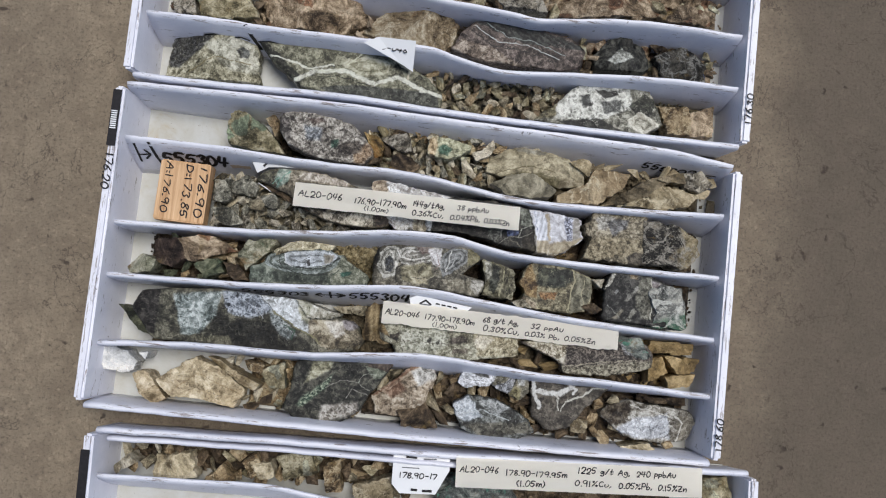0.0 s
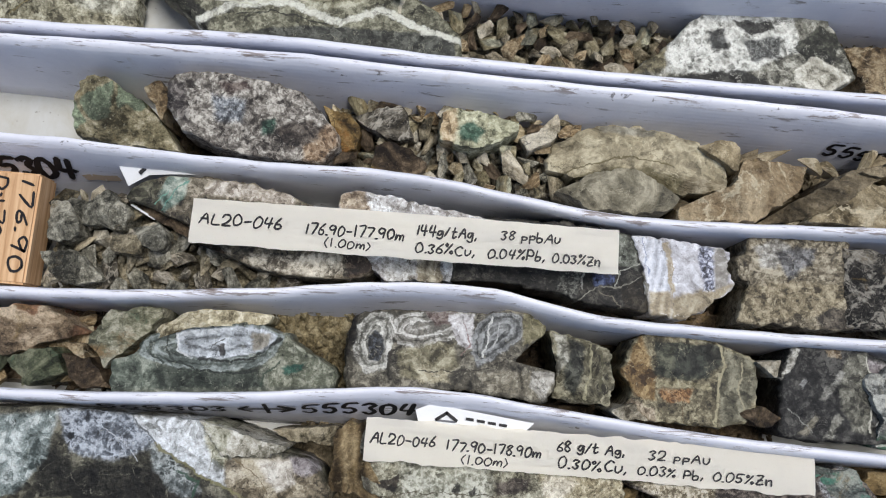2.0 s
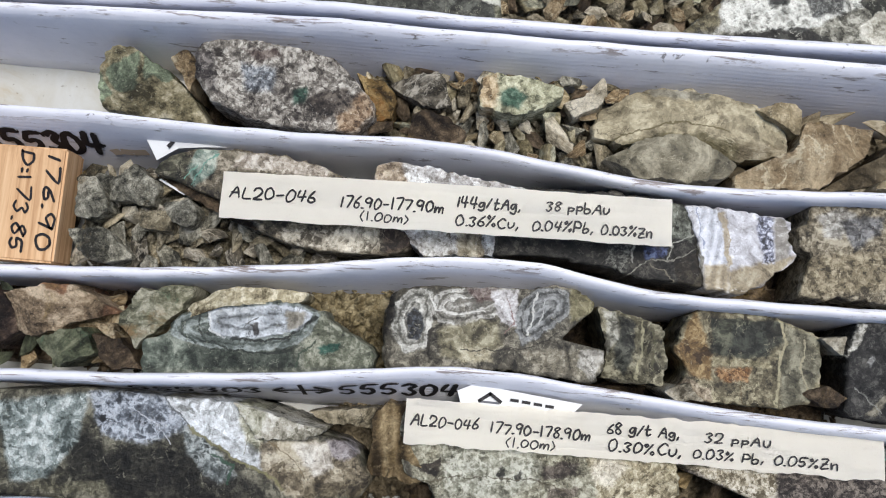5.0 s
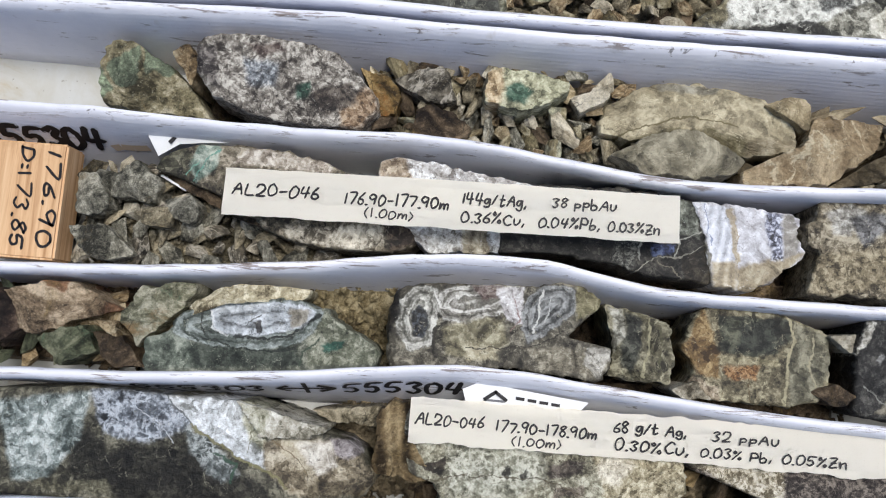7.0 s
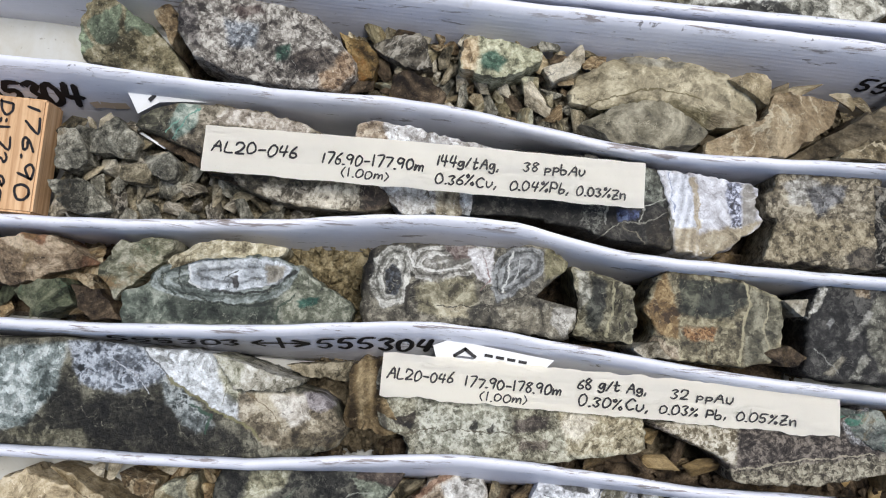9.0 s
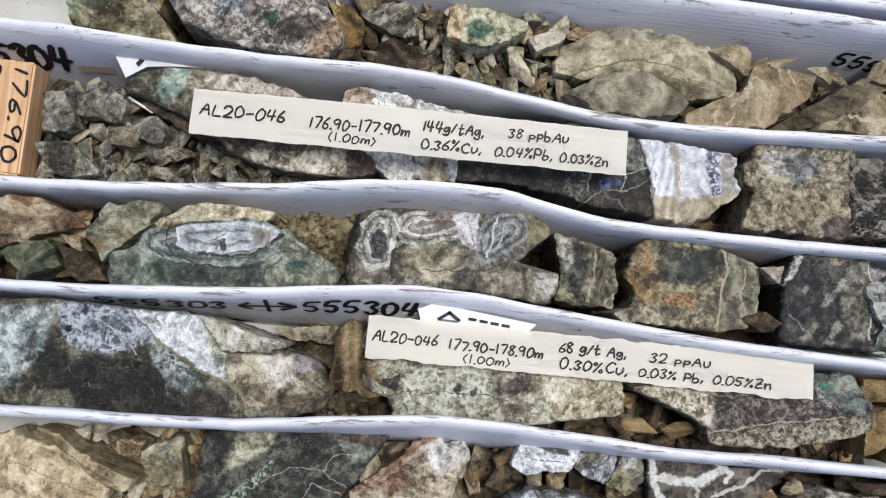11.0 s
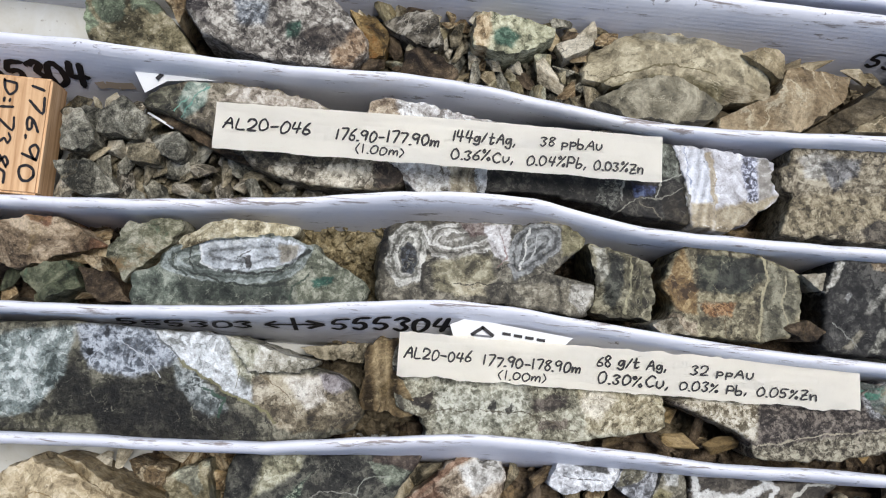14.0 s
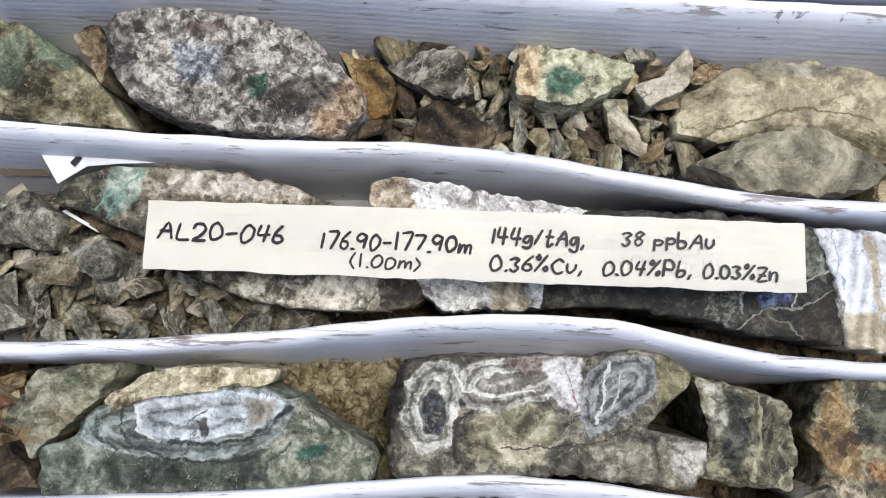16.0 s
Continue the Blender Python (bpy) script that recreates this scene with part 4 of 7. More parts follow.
# ---- core and rock ----
hero('turquoise_streaks', 'cut', 0.052, 'long grey core piece streaked with turquoise', [(0.1204, 0.2253), (0.1259, 0.2316), (0.1423, 0.2381), (0.1576, 0.2381), (0.1787, 0.2375), (0.2015, 0.2337), (0.2191, 0.2275), (0.237, 0.2188), (0.2509, 0.2073), (0.2512, 0.1958), (0.2427, 0.1912), (0.2175, 0.1906), (0.1922, 0.1925), (0.1775, 0.1989), (0.1581, 0.2111), (0.1333, 0.2215)],
     ((70, 62, 50), (128, 118, 98), (186, 176, 158)), [
         ([(0.1204, 0.2253), (0.1259, 0.2316), (0.1347, 0.2369), (0.1438, 0.2302), (0.1403, 0.2206), (0.129, 0.2228)], ((48, 48, 36), (86, 84, 66), (130, 128, 106)), 'cloud', 0.0008),
         ([(0.1387, 0.2267), (0.1423, 0.2381), (0.1534, 0.2382), (0.1516, 0.2253), (0.1432, 0.2192)], ((84, 120, 108), (140, 160, 148), (196, 204, 192)), 'streak', 0.001, (0.8, 0.6, 900)),
         ([(0.1508, 0.2367), (0.1787, 0.2375), (0.2074, 0.232), (0.2079, 0.2272), (0.1601, 0.2291), (0.1523, 0.2196), (0.1472, 0.2205)], ((138, 122, 106), (184, 172, 158), (220, 214, 206)), 'cloud', 0.001),
         ([(0.1858, 0.1998), (0.233, 0.2031), (0.2373, 0.1944), (0.223, 0.1912), (0.192, 0.1936)], ((120, 110, 92), (190, 182, 166), (226, 220, 206)), 'cloud', 0.001),
         ([(0.2345, 0.205), (0.251, 0.2067), (0.2512, 0.1958), (0.2385, 0.1911)], ((38, 28, 24), (66, 50, 42), (110, 92, 78)), 'cloud', 0.001),
     ], [
         ([(0.1418, 0.2199), (0.1474, 0.2306), (0.1536, 0.2365)], 0.0006, (100, 150, 136)),
         ([(0.1381, 0.2224), (0.1433, 0.2301)], 0.0005, (110, 156, 140)),
     ])
hero('white_lilac', 'broken', 0.055, 'white and pink core piece under paper strip', [(0.2309, 0.2303), (0.2315, 0.2356), (0.2409, 0.2375), (0.2581, 0.2351), (0.2811, 0.2321), (0.307, 0.2291), (0.3174, 0.2247), (0.3064, 0.2039), (0.2904, 0.1937), (0.2735, 0.1925), (0.2567, 0.1924), (0.2445, 0.2017), (0.2335, 0.2134)],
     ((172, 164, 158), (214, 212, 212), (244, 246, 250)), [
         ([(0.2292, 0.2359), (0.2431, 0.238), (0.2479, 0.2236), (0.2323, 0.2118)], ((140, 116, 92), (184, 164, 138), (214, 200, 178)), 'cloud', 0.0012),
         ([(0.2538, 0.2075), (0.2691, 0.2092), (0.2723, 0.1912), (0.2569, 0.1908)], ((150, 140, 120), (206, 204, 200), (232, 232, 232)), 'cloud', 0.001),
         ([(0.2706, 0.2088), (0.2892, 0.2064), (0.2899, 0.1931), (0.2736, 0.1919)], ((130, 116, 92), (176, 164, 138), (206, 198, 178)), 'streak', 0.0008, (1.0, 0.1, 800)),
         ([(0.2834, 0.2073), (0.2897, 0.2073), (0.291, 0.1932), (0.2865, 0.1927)], ((150, 150, 150), (196, 200, 206), (224, 228, 234)), 'cloud', 0.0005),
     ], [])
hero('black_speckled', 'cut', 0.053, 'dark grey-black core piece with white veins', [(0.2905, 0.194), (0.2897, 0.217), (0.3073, 0.2291), (0.3159, 0.2285), (0.3448, 0.2287), (0.3777, 0.2247), (0.3832, 0.2226), (0.3876, 0.2099), (0.3898, 0.1957), (0.3903, 0.1847), (0.3772, 0.1857), (0.3626, 0.1871), (0.3421, 0.1922), (0.3189, 0.1947)],
     ((30, 29, 27), (60, 58, 54), (108, 104, 96)), [
         ([(0.346, 0.2143), (0.3577, 0.2126), (0.356, 0.1979), (0.3512, 0.1859), (0.3436, 0.1909)], ((40, 40, 38), (84, 84, 80), (140, 140, 132)), 'speck', 0.001),
         ([(0.3602, 0.2036), (0.3731, 0.202), (0.3717, 0.1973), (0.3625, 0.1963)], ((34, 42, 74), (72, 88, 140), (120, 136, 176)), 'cloud', 0.0006),
         ([(0.3731, 0.2248), (0.3837, 0.223), (0.3844, 0.2061), (0.3743, 0.2086)], ((84, 86, 76), (128, 132, 120), (176, 180, 170)), 'cloud', 0.0008),
         ([(0.3762, 0.1989), (0.3894, 0.2014), (0.3907, 0.1842), (0.3778, 0.1852)], ((40, 34, 26), (66, 58, 46), (100, 92, 76)), 'cloud', 0.0006),
     ], [
         ([(0.3513, 0.1854), (0.3625, 0.1957), (0.3741, 0.1963), (0.3881, 0.2036)], 0.0004, (140, 138, 128)),
         ([(0.3649, 0.1945), (0.3725, 0.191), (0.3772, 0.1851)], 0.0004, (120, 114, 100)),
         ([(0.3735, 0.1969), (0.3757, 0.2052), (0.387, 0.2099)], 0.0004, (160, 160, 152)),
         ([(0.3566, 0.2125), (0.3568, 0.1951)], 0.0006, (150, 150, 144)),
     ])
hero('white_banded_bar', 'cut', 0.054, 'white core piece with grey bands and dark specks', [(0.3805, 0.2236), (0.3886, 0.2244), (0.4033, 0.2225), (0.421, 0.2215), (0.4323, 0.2191), (0.4311, 0.2108), (0.4346, 0.2016), (0.4272, 0.1947), (0.4174, 0.1879), (0.4099, 0.1825), (0.4003, 0.1833), (0.3901, 0.1834), (0.3885, 0.2012)],
     ((186, 180, 180), (216, 216, 222), (242, 244, 250)), [
         ([(0.3793, 0.2235), (0.3857, 0.2241), (0.3915, 0.1841), (0.3892, 0.1839), (0.3856, 0.2096)], ((84, 80, 70), (132, 128, 114), (180, 178, 166)), 'cloud', 0.0005),
         ([(0.3851, 0.2235), (0.3975, 0.2219), (0.4016, 0.1967), (0.3901, 0.195)], ((196, 198, 206), (222, 226, 236), (240, 242, 248)), 'streak', 0.0005, (1.0, -0.1, 1500)),
         ([(0.3901, 0.1955), (0.4023, 0.1962), (0.402, 0.1829), (0.3916, 0.183)], ((150, 132, 100), (196, 180, 148), (222, 212, 188)), 'streak', 0.0012, (1.0, -0.1, 1200)),
         ([(0.3963, 0.2218), (0.3992, 0.2221), (0.404, 0.1964), (0.4011, 0.1961)], ((160, 142, 112), (196, 182, 156), (214, 204, 184)), 'cloud', 0.0006),
         ([(0.4013, 0.1938), (0.4167, 0.1983), (0.4345, 0.2036), (0.4272, 0.1936), (0.4091, 0.1819), (0.4021, 0.1823)], ((140, 124, 94), (182, 166, 132), (206, 196, 168)), 'cloud', 0.0016),
         ([(0.4145, 0.2214), (0.4228, 0.2205), (0.4231, 0.1989), (0.4185, 0.1979), (0.4159, 0.2098)], ((40, 40, 58), (132, 136, 160), (214, 218, 232)), 'speck', 0.0012),
         ([(0.4228, 0.2205), (0.4329, 0.2192), (0.4317, 0.2109), (0.4345, 0.203), (0.4236, 0.1996)], ((128, 122, 112), (168, 162, 152), (204, 200, 192)), 'cloud', 0.0008),
     ], [
         ([(0.3975, 0.2219), (0.402, 0.2084), (0.4031, 0.1836)], 0.0003, (178, 164, 138)),
         ([(0.3863, 0.2236), (0.39, 0.2042)], 0.0004, (150, 160, 186)),
     ], coarse=0.4)
hero('grey_mottled_block', 'cut', 0.052, 'mottled grey half core piece with flat sawn face', [(0.4397, 0.228), (0.4599, 0.2289), (0.4928, 0.2295), (0.4942, 0.2154), (0.4945, 0.1977), (0.497, 0.1839), (0.4656, 0.1826), (0.4355, 0.1825), (0.4384, 0.1926), (0.4424, 0.2035), (0.4363, 0.2064), (0.4352, 0.2145), (0.439, 0.2199)],
     ((84, 74, 58), (150, 138, 114), (196, 186, 164)), [
         ([(0.4439, 0.2219), (0.4546, 0.2284), (0.4631, 0.2254), (0.4549, 0.2128), (0.4474, 0.2135)], ((140, 134, 122), (176, 172, 164), (214, 212, 206)), 'cloud', 0.0014),
         ([(0.4539, 0.2194), (0.4632, 0.224), (0.4757, 0.2238), (0.4744, 0.2157), (0.4618, 0.2067), (0.4591, 0.2123)], ((84, 82, 84), (122, 122, 124), (162, 162, 164)), 'cloud', 0.0014),
         ([(0.4378, 0.2022), (0.4642, 0.2064), (0.4925, 0.2064), (0.4889, 0.1913), (0.4448, 0.184), (0.436, 0.1845)], ((104, 92, 68), (160, 146, 116), (196, 184, 156)), 'cloud', 0.002),
         ([(0.4771, 0.1895), (0.4857, 0.1945), (0.496, 0.1926), (0.497, 0.1834), (0.4792, 0.1833)], ((46, 40, 36), (82, 74, 66), (124, 114, 100)), 'cloud', 0.0008),
     ], [
         ([(0.4845, 0.2173), (0.4876, 0.2265)], 0.0006, (90, 84, 74)),
     ], size=130, coarse=1.0)
whole = hero('agate_fortified', 'cut', 0.058, 'agate half with concentric grey-white bands and green edge', [(0.1285, 0.1249), (0.1266, 0.1432), (0.138, 0.1465), (0.1403, 0.1533), (0.1462, 0.1583), (0.156, 0.1615), (0.1773, 0.1647), (0.2003, 0.166), (0.2082, 0.161), (0.2102, 0.1631), (0.2139, 0.1585), (0.2221, 0.1538), (0.2361, 0.1463), (0.2375, 0.1426), (0.2361, 0.1358), (0.2028, 0.1315), (0.1601, 0.1277)],
     ((64, 70, 60), (112, 117, 102), (170, 171, 154)), [
         ([(0.1266, 0.1432), (0.1414, 0.1488), (0.1479, 0.1439), (0.1597, 0.1314), (0.128, 0.1286)], ((78, 88, 78), (124, 134, 120), (172, 178, 164)), 'cloud', 0.0012),
         ([(0.1481, 0.1426), (0.1637, 0.1427), (0.1989, 0.1421), (0.203, 0.1348), (0.1518, 0.1301)], ((38, 46, 40), (68, 78, 68), (108, 116, 104)), 'cloud', 0.0014),
         ([(0.2033, 0.1508), (0.2105, 0.1604), (0.2372, 0.1459), (0.238, 0.1385), (0.2051, 0.1353)], ((76, 82, 66), (128, 132, 110), (190, 190, 172)), 'cloud', 0.001),
         ([(0.1396, 0.1467), (0.1433, 0.1552), (0.1561, 0.1604), (0.1726, 0.1632), (0.199, 0.1653), (0.2109, 0.161), (0.2057, 0.1494), (0.1934, 0.1427), (0.1666, 0.1411), (0.1502, 0.1428)], ((74, 84, 78), (118, 128, 122), (176, 184, 182)), 'rings', 0.0008, (1500,)),
         ([(0.1566, 0.1566), (0.1594, 0.1599), (0.1748, 0.1623), (0.1963, 0.1645), (0.2076, 0.1612), (0.2031, 0.153), (0.1847, 0.1478), (0.1672, 0.1472), (0.1589, 0.1508)], ((130, 134, 138), (188, 194, 200), (230, 235, 242)), 'rings', 0.0006, (1100,)),
         ([(0.1939, 0.162), (0.2049, 0.1615), (0.203, 0.1541), (0.1951, 0.1511)], ((100, 92, 78), (140, 132, 116), (176, 170, 156)), 'rings', 0.001, (1300,)),
         ([(0.1769, 0.1537), (0.1816, 0.1552), (0.1827, 0.1504), (0.1802, 0.1493)], ((36, 32, 34), (60, 54, 54), (90, 84, 84)), 'cloud', 0.0006),
         ([(0.2099, 0.1454), (0.2217, 0.1476), (0.2189, 0.143), (0.2124, 0.1423)], ((20, 70, 58), (36, 100, 84), (70, 130, 112)), 'cloud', 0.0006),
     ], [
         ([(0.1699, 0.1472), (0.1848, 0.1465), (0.196, 0.1484), (0.2089, 0.1594)], 0.001, (26, 28, 26)),
         ([(0.1543, 0.158), (0.1532, 0.1513), (0.1579, 0.1457), (0.1692, 0.1414), (0.1854, 0.1411), (0.1977, 0.1425)], 0.0008, (34, 40, 36)),
         ([(0.1456, 0.1538), (0.1458, 0.1478), (0.1528, 0.1436)], 0.0007, (46, 54, 48)),
         ([(0.2013, 0.1352), (0.2022, 0.1419), (0.2091, 0.1481)], 0.0007, (52, 66, 54)),
         ([(0.1575, 0.1578), (0.1589, 0.1508), (0.1669, 0.1472)], 0.0006, (222, 224, 224)),
         ([(0.1734, 0.1519), (0.1773, 0.1554), (0.1814, 0.1574)], 0.0003, (70, 66, 62)),
     ], ragged=0.5, coarse=0.65)
hero('agate_crust', 'broken', 0.062, 'rough tan crust along back of agate', [(0.1402, 0.1518), (0.1496, 0.1614), (0.1616, 0.1681), (0.1746, 0.1717), (0.1881, 0.1717), (0.1968, 0.1709), (0.2028, 0.1707), (0.2011, 0.1661), (0.1943, 0.1643), (0.1783, 0.1633), (0.1599, 0.1603), (0.1477, 0.1552)],
     ((132, 116, 84), (198, 186, 152), (230, 222, 198)), [], [], size=110, coarse=0.8, under=whole)
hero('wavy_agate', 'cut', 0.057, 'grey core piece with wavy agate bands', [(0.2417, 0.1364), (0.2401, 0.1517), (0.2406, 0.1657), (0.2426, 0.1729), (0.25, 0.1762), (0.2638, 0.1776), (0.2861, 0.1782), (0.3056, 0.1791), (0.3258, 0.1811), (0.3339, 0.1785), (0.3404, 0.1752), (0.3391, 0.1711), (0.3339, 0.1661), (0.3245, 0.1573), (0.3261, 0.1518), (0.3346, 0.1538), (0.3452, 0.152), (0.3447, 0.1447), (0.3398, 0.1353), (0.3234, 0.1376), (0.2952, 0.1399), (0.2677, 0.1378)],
     ((62, 58, 48), (112, 106, 92), (172, 166, 148)), [
         ([(0.2433, 0.166), (0.2515, 0.1752), (0.2639, 0.1759), (0.2636, 0.1624), (0.2622, 0.1484), (0.2505, 0.1445), (0.2447, 0.1522)], ((74, 74, 68), (142, 140, 130), (222, 220, 212)), 'rings', 0.0008, (1500,)),
         ([(0.2621, 0.1665), (0.2645, 0.1754), (0.2832, 0.1785), (0.3022, 0.1793), (0.3029, 0.1726), (0.2945, 0.1655), (0.2794, 0.1601), (0.2655, 0.1604)], ((84, 80, 72), (150, 146, 136), (226, 224, 218)), 'rings', 0.0008, (1700,)),
         ([(0.2783, 0.1774), (0.2933, 0.1784), (0.2922, 0.1721), (0.2835, 0.17)], ((84, 62, 58), (120, 98, 92), (160, 146, 140)), 'cloud', 0.001),
         ([(0.2907, 0.177), (0.3024, 0.1776), (0.3028, 0.1608), (0.2993, 0.1498), (0.2948, 0.1628), (0.2902, 0.164)], ((176, 168, 164), (216, 212, 212), (238, 238, 240)), 'cloud', 0.0008),
         ([(0.3026, 0.1692), (0.3091, 0.1783), (0.321, 0.1806), (0.3272, 0.1773), (0.3275, 0.1683), (0.3186, 0.1595), (0.3059, 0.1515), (0.3019, 0.159)], ((62, 64, 66), (112, 114, 114), (176, 178, 178)), 'rings', 0.0008, (1700,)),
         ([(0.2658, 0.1571), (0.2779, 0.1616), (0.2931, 0.1626), (0.2975, 0.1518), (0.2839, 0.1427), (0.2682, 0.1445)], ((110, 102, 78), (160, 152, 122), (204, 198, 172)), 'cloud', 0.0016),
         ([(0.2771, 0.1498), (0.2916, 0.149), (0.2922, 0.143), (0.2784, 0.1422)], ((150, 138, 108), (196, 186, 156), (216, 210, 188)), 'cloud', 0.001),
         ([(0.3269, 0.1812), (0.3404, 0.1752), (0.3376, 0.1682), (0.3273, 0.1632)], ((92, 86, 58), (142, 134, 98), (182, 174, 138)), 'cloud', 0.0012),
         ([(0.306, 0.1499), (0.3256, 0.1512), (0.3452, 0.152), (0.3437, 0.1435), (0.3374, 0.1379), (0.3119, 0.141)], ((100, 92, 74), (156, 148, 128), (206, 200, 182)), 'cloud', 0.001),
         ([(0.3334, 0.1514), (0.3458, 0.1515), (0.3391, 0.1375), (0.3324, 0.1435)], ((160, 154, 142), (204, 200, 190), (228, 226, 220)), 'cloud', 0.0008),
         ([(0.2513, 0.1634), (0.2549, 0.1666), (0.2592, 0.1626), (0.2593, 0.1553), (0.2564, 0.1511), (0.2518, 0.1535)], ((16, 18, 24), (38, 42, 52), (96, 102, 112)), 'speck', 0.0006),
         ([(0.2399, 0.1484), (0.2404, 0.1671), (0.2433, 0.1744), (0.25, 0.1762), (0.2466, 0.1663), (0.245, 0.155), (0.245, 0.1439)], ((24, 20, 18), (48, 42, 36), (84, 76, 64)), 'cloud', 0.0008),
     ], [
         ([(0.2778, 0.1482), (0.2944, 0.149), (0.3109, 0.152), (0.3229, 0.1594)], 0.0004, (40, 36, 32)),
         ([(0.311, 0.1762), (0.3103, 0.1643), (0.3077, 0.1562)], 0.0006, (214, 214, 210)),
         ([(0.3157, 0.1739), (0.3134, 0.1618)], 0.0004, (190, 190, 188)),
         ([(0.2614, 0.1734), (0.2648, 0.1668), (0.2734, 0.1645), (0.2871, 0.167)], 0.0005, (226, 224, 218)),
         ([(0.2617, 0.1483), (0.2631, 0.1568), (0.2672, 0.16)], 0.001, (44, 40, 34)),
         ([(0.2978, 0.1729), (0.302, 0.1635), (0.2978, 0.1575)], 0.0003, (140, 110, 106)),
     ], ragged=0.45, size=100, coarse=0.7)
hero('striped_tan', 'broken', 0.054, 'tan rock with dark stripe', [(0.3413, 0.1719), (0.3493, 0.1719), (0.3639, 0.1676), (0.3746, 0.1636), (0.3741, 0.1482), (0.3738, 0.1363), (0.3549, 0.1379), (0.344, 0.1391), (0.347, 0.1512), (0.3432, 0.1622)],
     ((78, 72, 54), (132, 126, 102), (182, 176, 150)), [
         ([(0.3512, 0.1692), (0.3594, 0.1666), (0.3583, 0.1518), (0.3554, 0.1391), (0.3496, 0.1472)], ((38, 40, 38), (66, 68, 62), (104, 106, 96)), 'cloud', 0.0012),
         ([(0.3437, 0.1707), (0.3499, 0.1714), (0.3505, 0.1572), (0.3467, 0.1512)], ((150, 146, 130), (192, 190, 176), (216, 214, 204)), 'cloud', 0.001),
     ], [
         ([(0.3629, 0.167), (0.3626, 0.1556), (0.3604, 0.1398)], 0.0009, (176, 170, 140)),
         ([(0.3689, 0.1633), (0.3675, 0.1447)], 0.0005, (90, 88, 66)),
     ])
hero('rust_and_green', 'cut', 0.053, 'rust-edged core piece with dark green heart', [(0.3779, 0.1537), (0.3825, 0.169), (0.3879, 0.175), (0.3942, 0.1748), (0.4201, 0.1745), (0.4342, 0.1698), (0.4473, 0.1651), (0.4481, 0.1525), (0.4471, 0.1404), (0.4411, 0.1342), (0.4289, 0.1299), (0.4231, 0.1302), (0.3957, 0.1313), (0.3766, 0.1338), (0.3823, 0.1411), (0.3837, 0.1452)],
     ((86, 78, 58), (146, 136, 108), (194, 186, 156)), [
         ([(0.3779, 0.1537), (0.3868, 0.174), (0.3942, 0.1748), (0.3952, 0.1531), (0.3996, 0.1408), (0.3863, 0.1423)], ((110, 80, 44), (156, 124, 76), (190, 164, 116)), 'cloud', 0.001),
         ([(0.3945, 0.1708), (0.4072, 0.172), (0.4207, 0.1705), (0.4223, 0.1552), (0.4115, 0.1524), (0.3952, 0.154)], ((52, 58, 48), (84, 88, 74), (122, 124, 104)), 'cloud', 0.0007),
         ([(0.4047, 0.1669), (0.4217, 0.1729), (0.43, 0.1708), (0.4289, 0.1607), (0.4212, 0.1545), (0.4026, 0.155)], ((26, 30, 28), (50, 54, 48), (86, 90, 80)), 'cloud', 0.0016),
         ([(0.3952, 0.1537), (0.4109, 0.1524), (0.423, 0.153), (0.4222, 0.1483), (0.3961, 0.1487)], ((140, 130, 96), (178, 168, 134), (204, 196, 166)), 'cloud', 0.0006),
         ([(0.3968, 0.1476), (0.4135, 0.1481), (0.4128, 0.1417), (0.3995, 0.1416)], ((128, 84, 44), (168, 120, 70), (196, 156, 110)), 'speck', 0.001),
         ([(0.3766, 0.1338), (0.3834, 0.1418), (0.3953, 0.1372), (0.3963, 0.1311)], ((140, 120, 96), (186, 170, 146), (212, 200, 182)), 'cloud', 0.001),
         ([(0.4307, 0.1695), (0.4474, 0.1645), (0.4481, 0.1525), (0.4417, 0.1348), (0.4286, 0.1308), (0.4267, 0.1505)], ((72, 70, 56), (116, 112, 92), (164, 160, 138)), 'streak', 0.0016, (1.0, 0.25, 600)),
     ], [
         ([(0.4269, 0.1734), (0.43, 0.1622), (0.4273, 0.1505), (0.4257, 0.1305)], 0.0011, (178, 170, 140)),
         ([(0.4093, 0.1417), (0.4102, 0.1296)], 0.0005, (96, 80, 56)),
         ([(0.4399, 0.1632), (0.4379, 0.1487), (0.4416, 0.1362)], 0.0006, (168, 160, 134)),
     ], ragged=0.6)
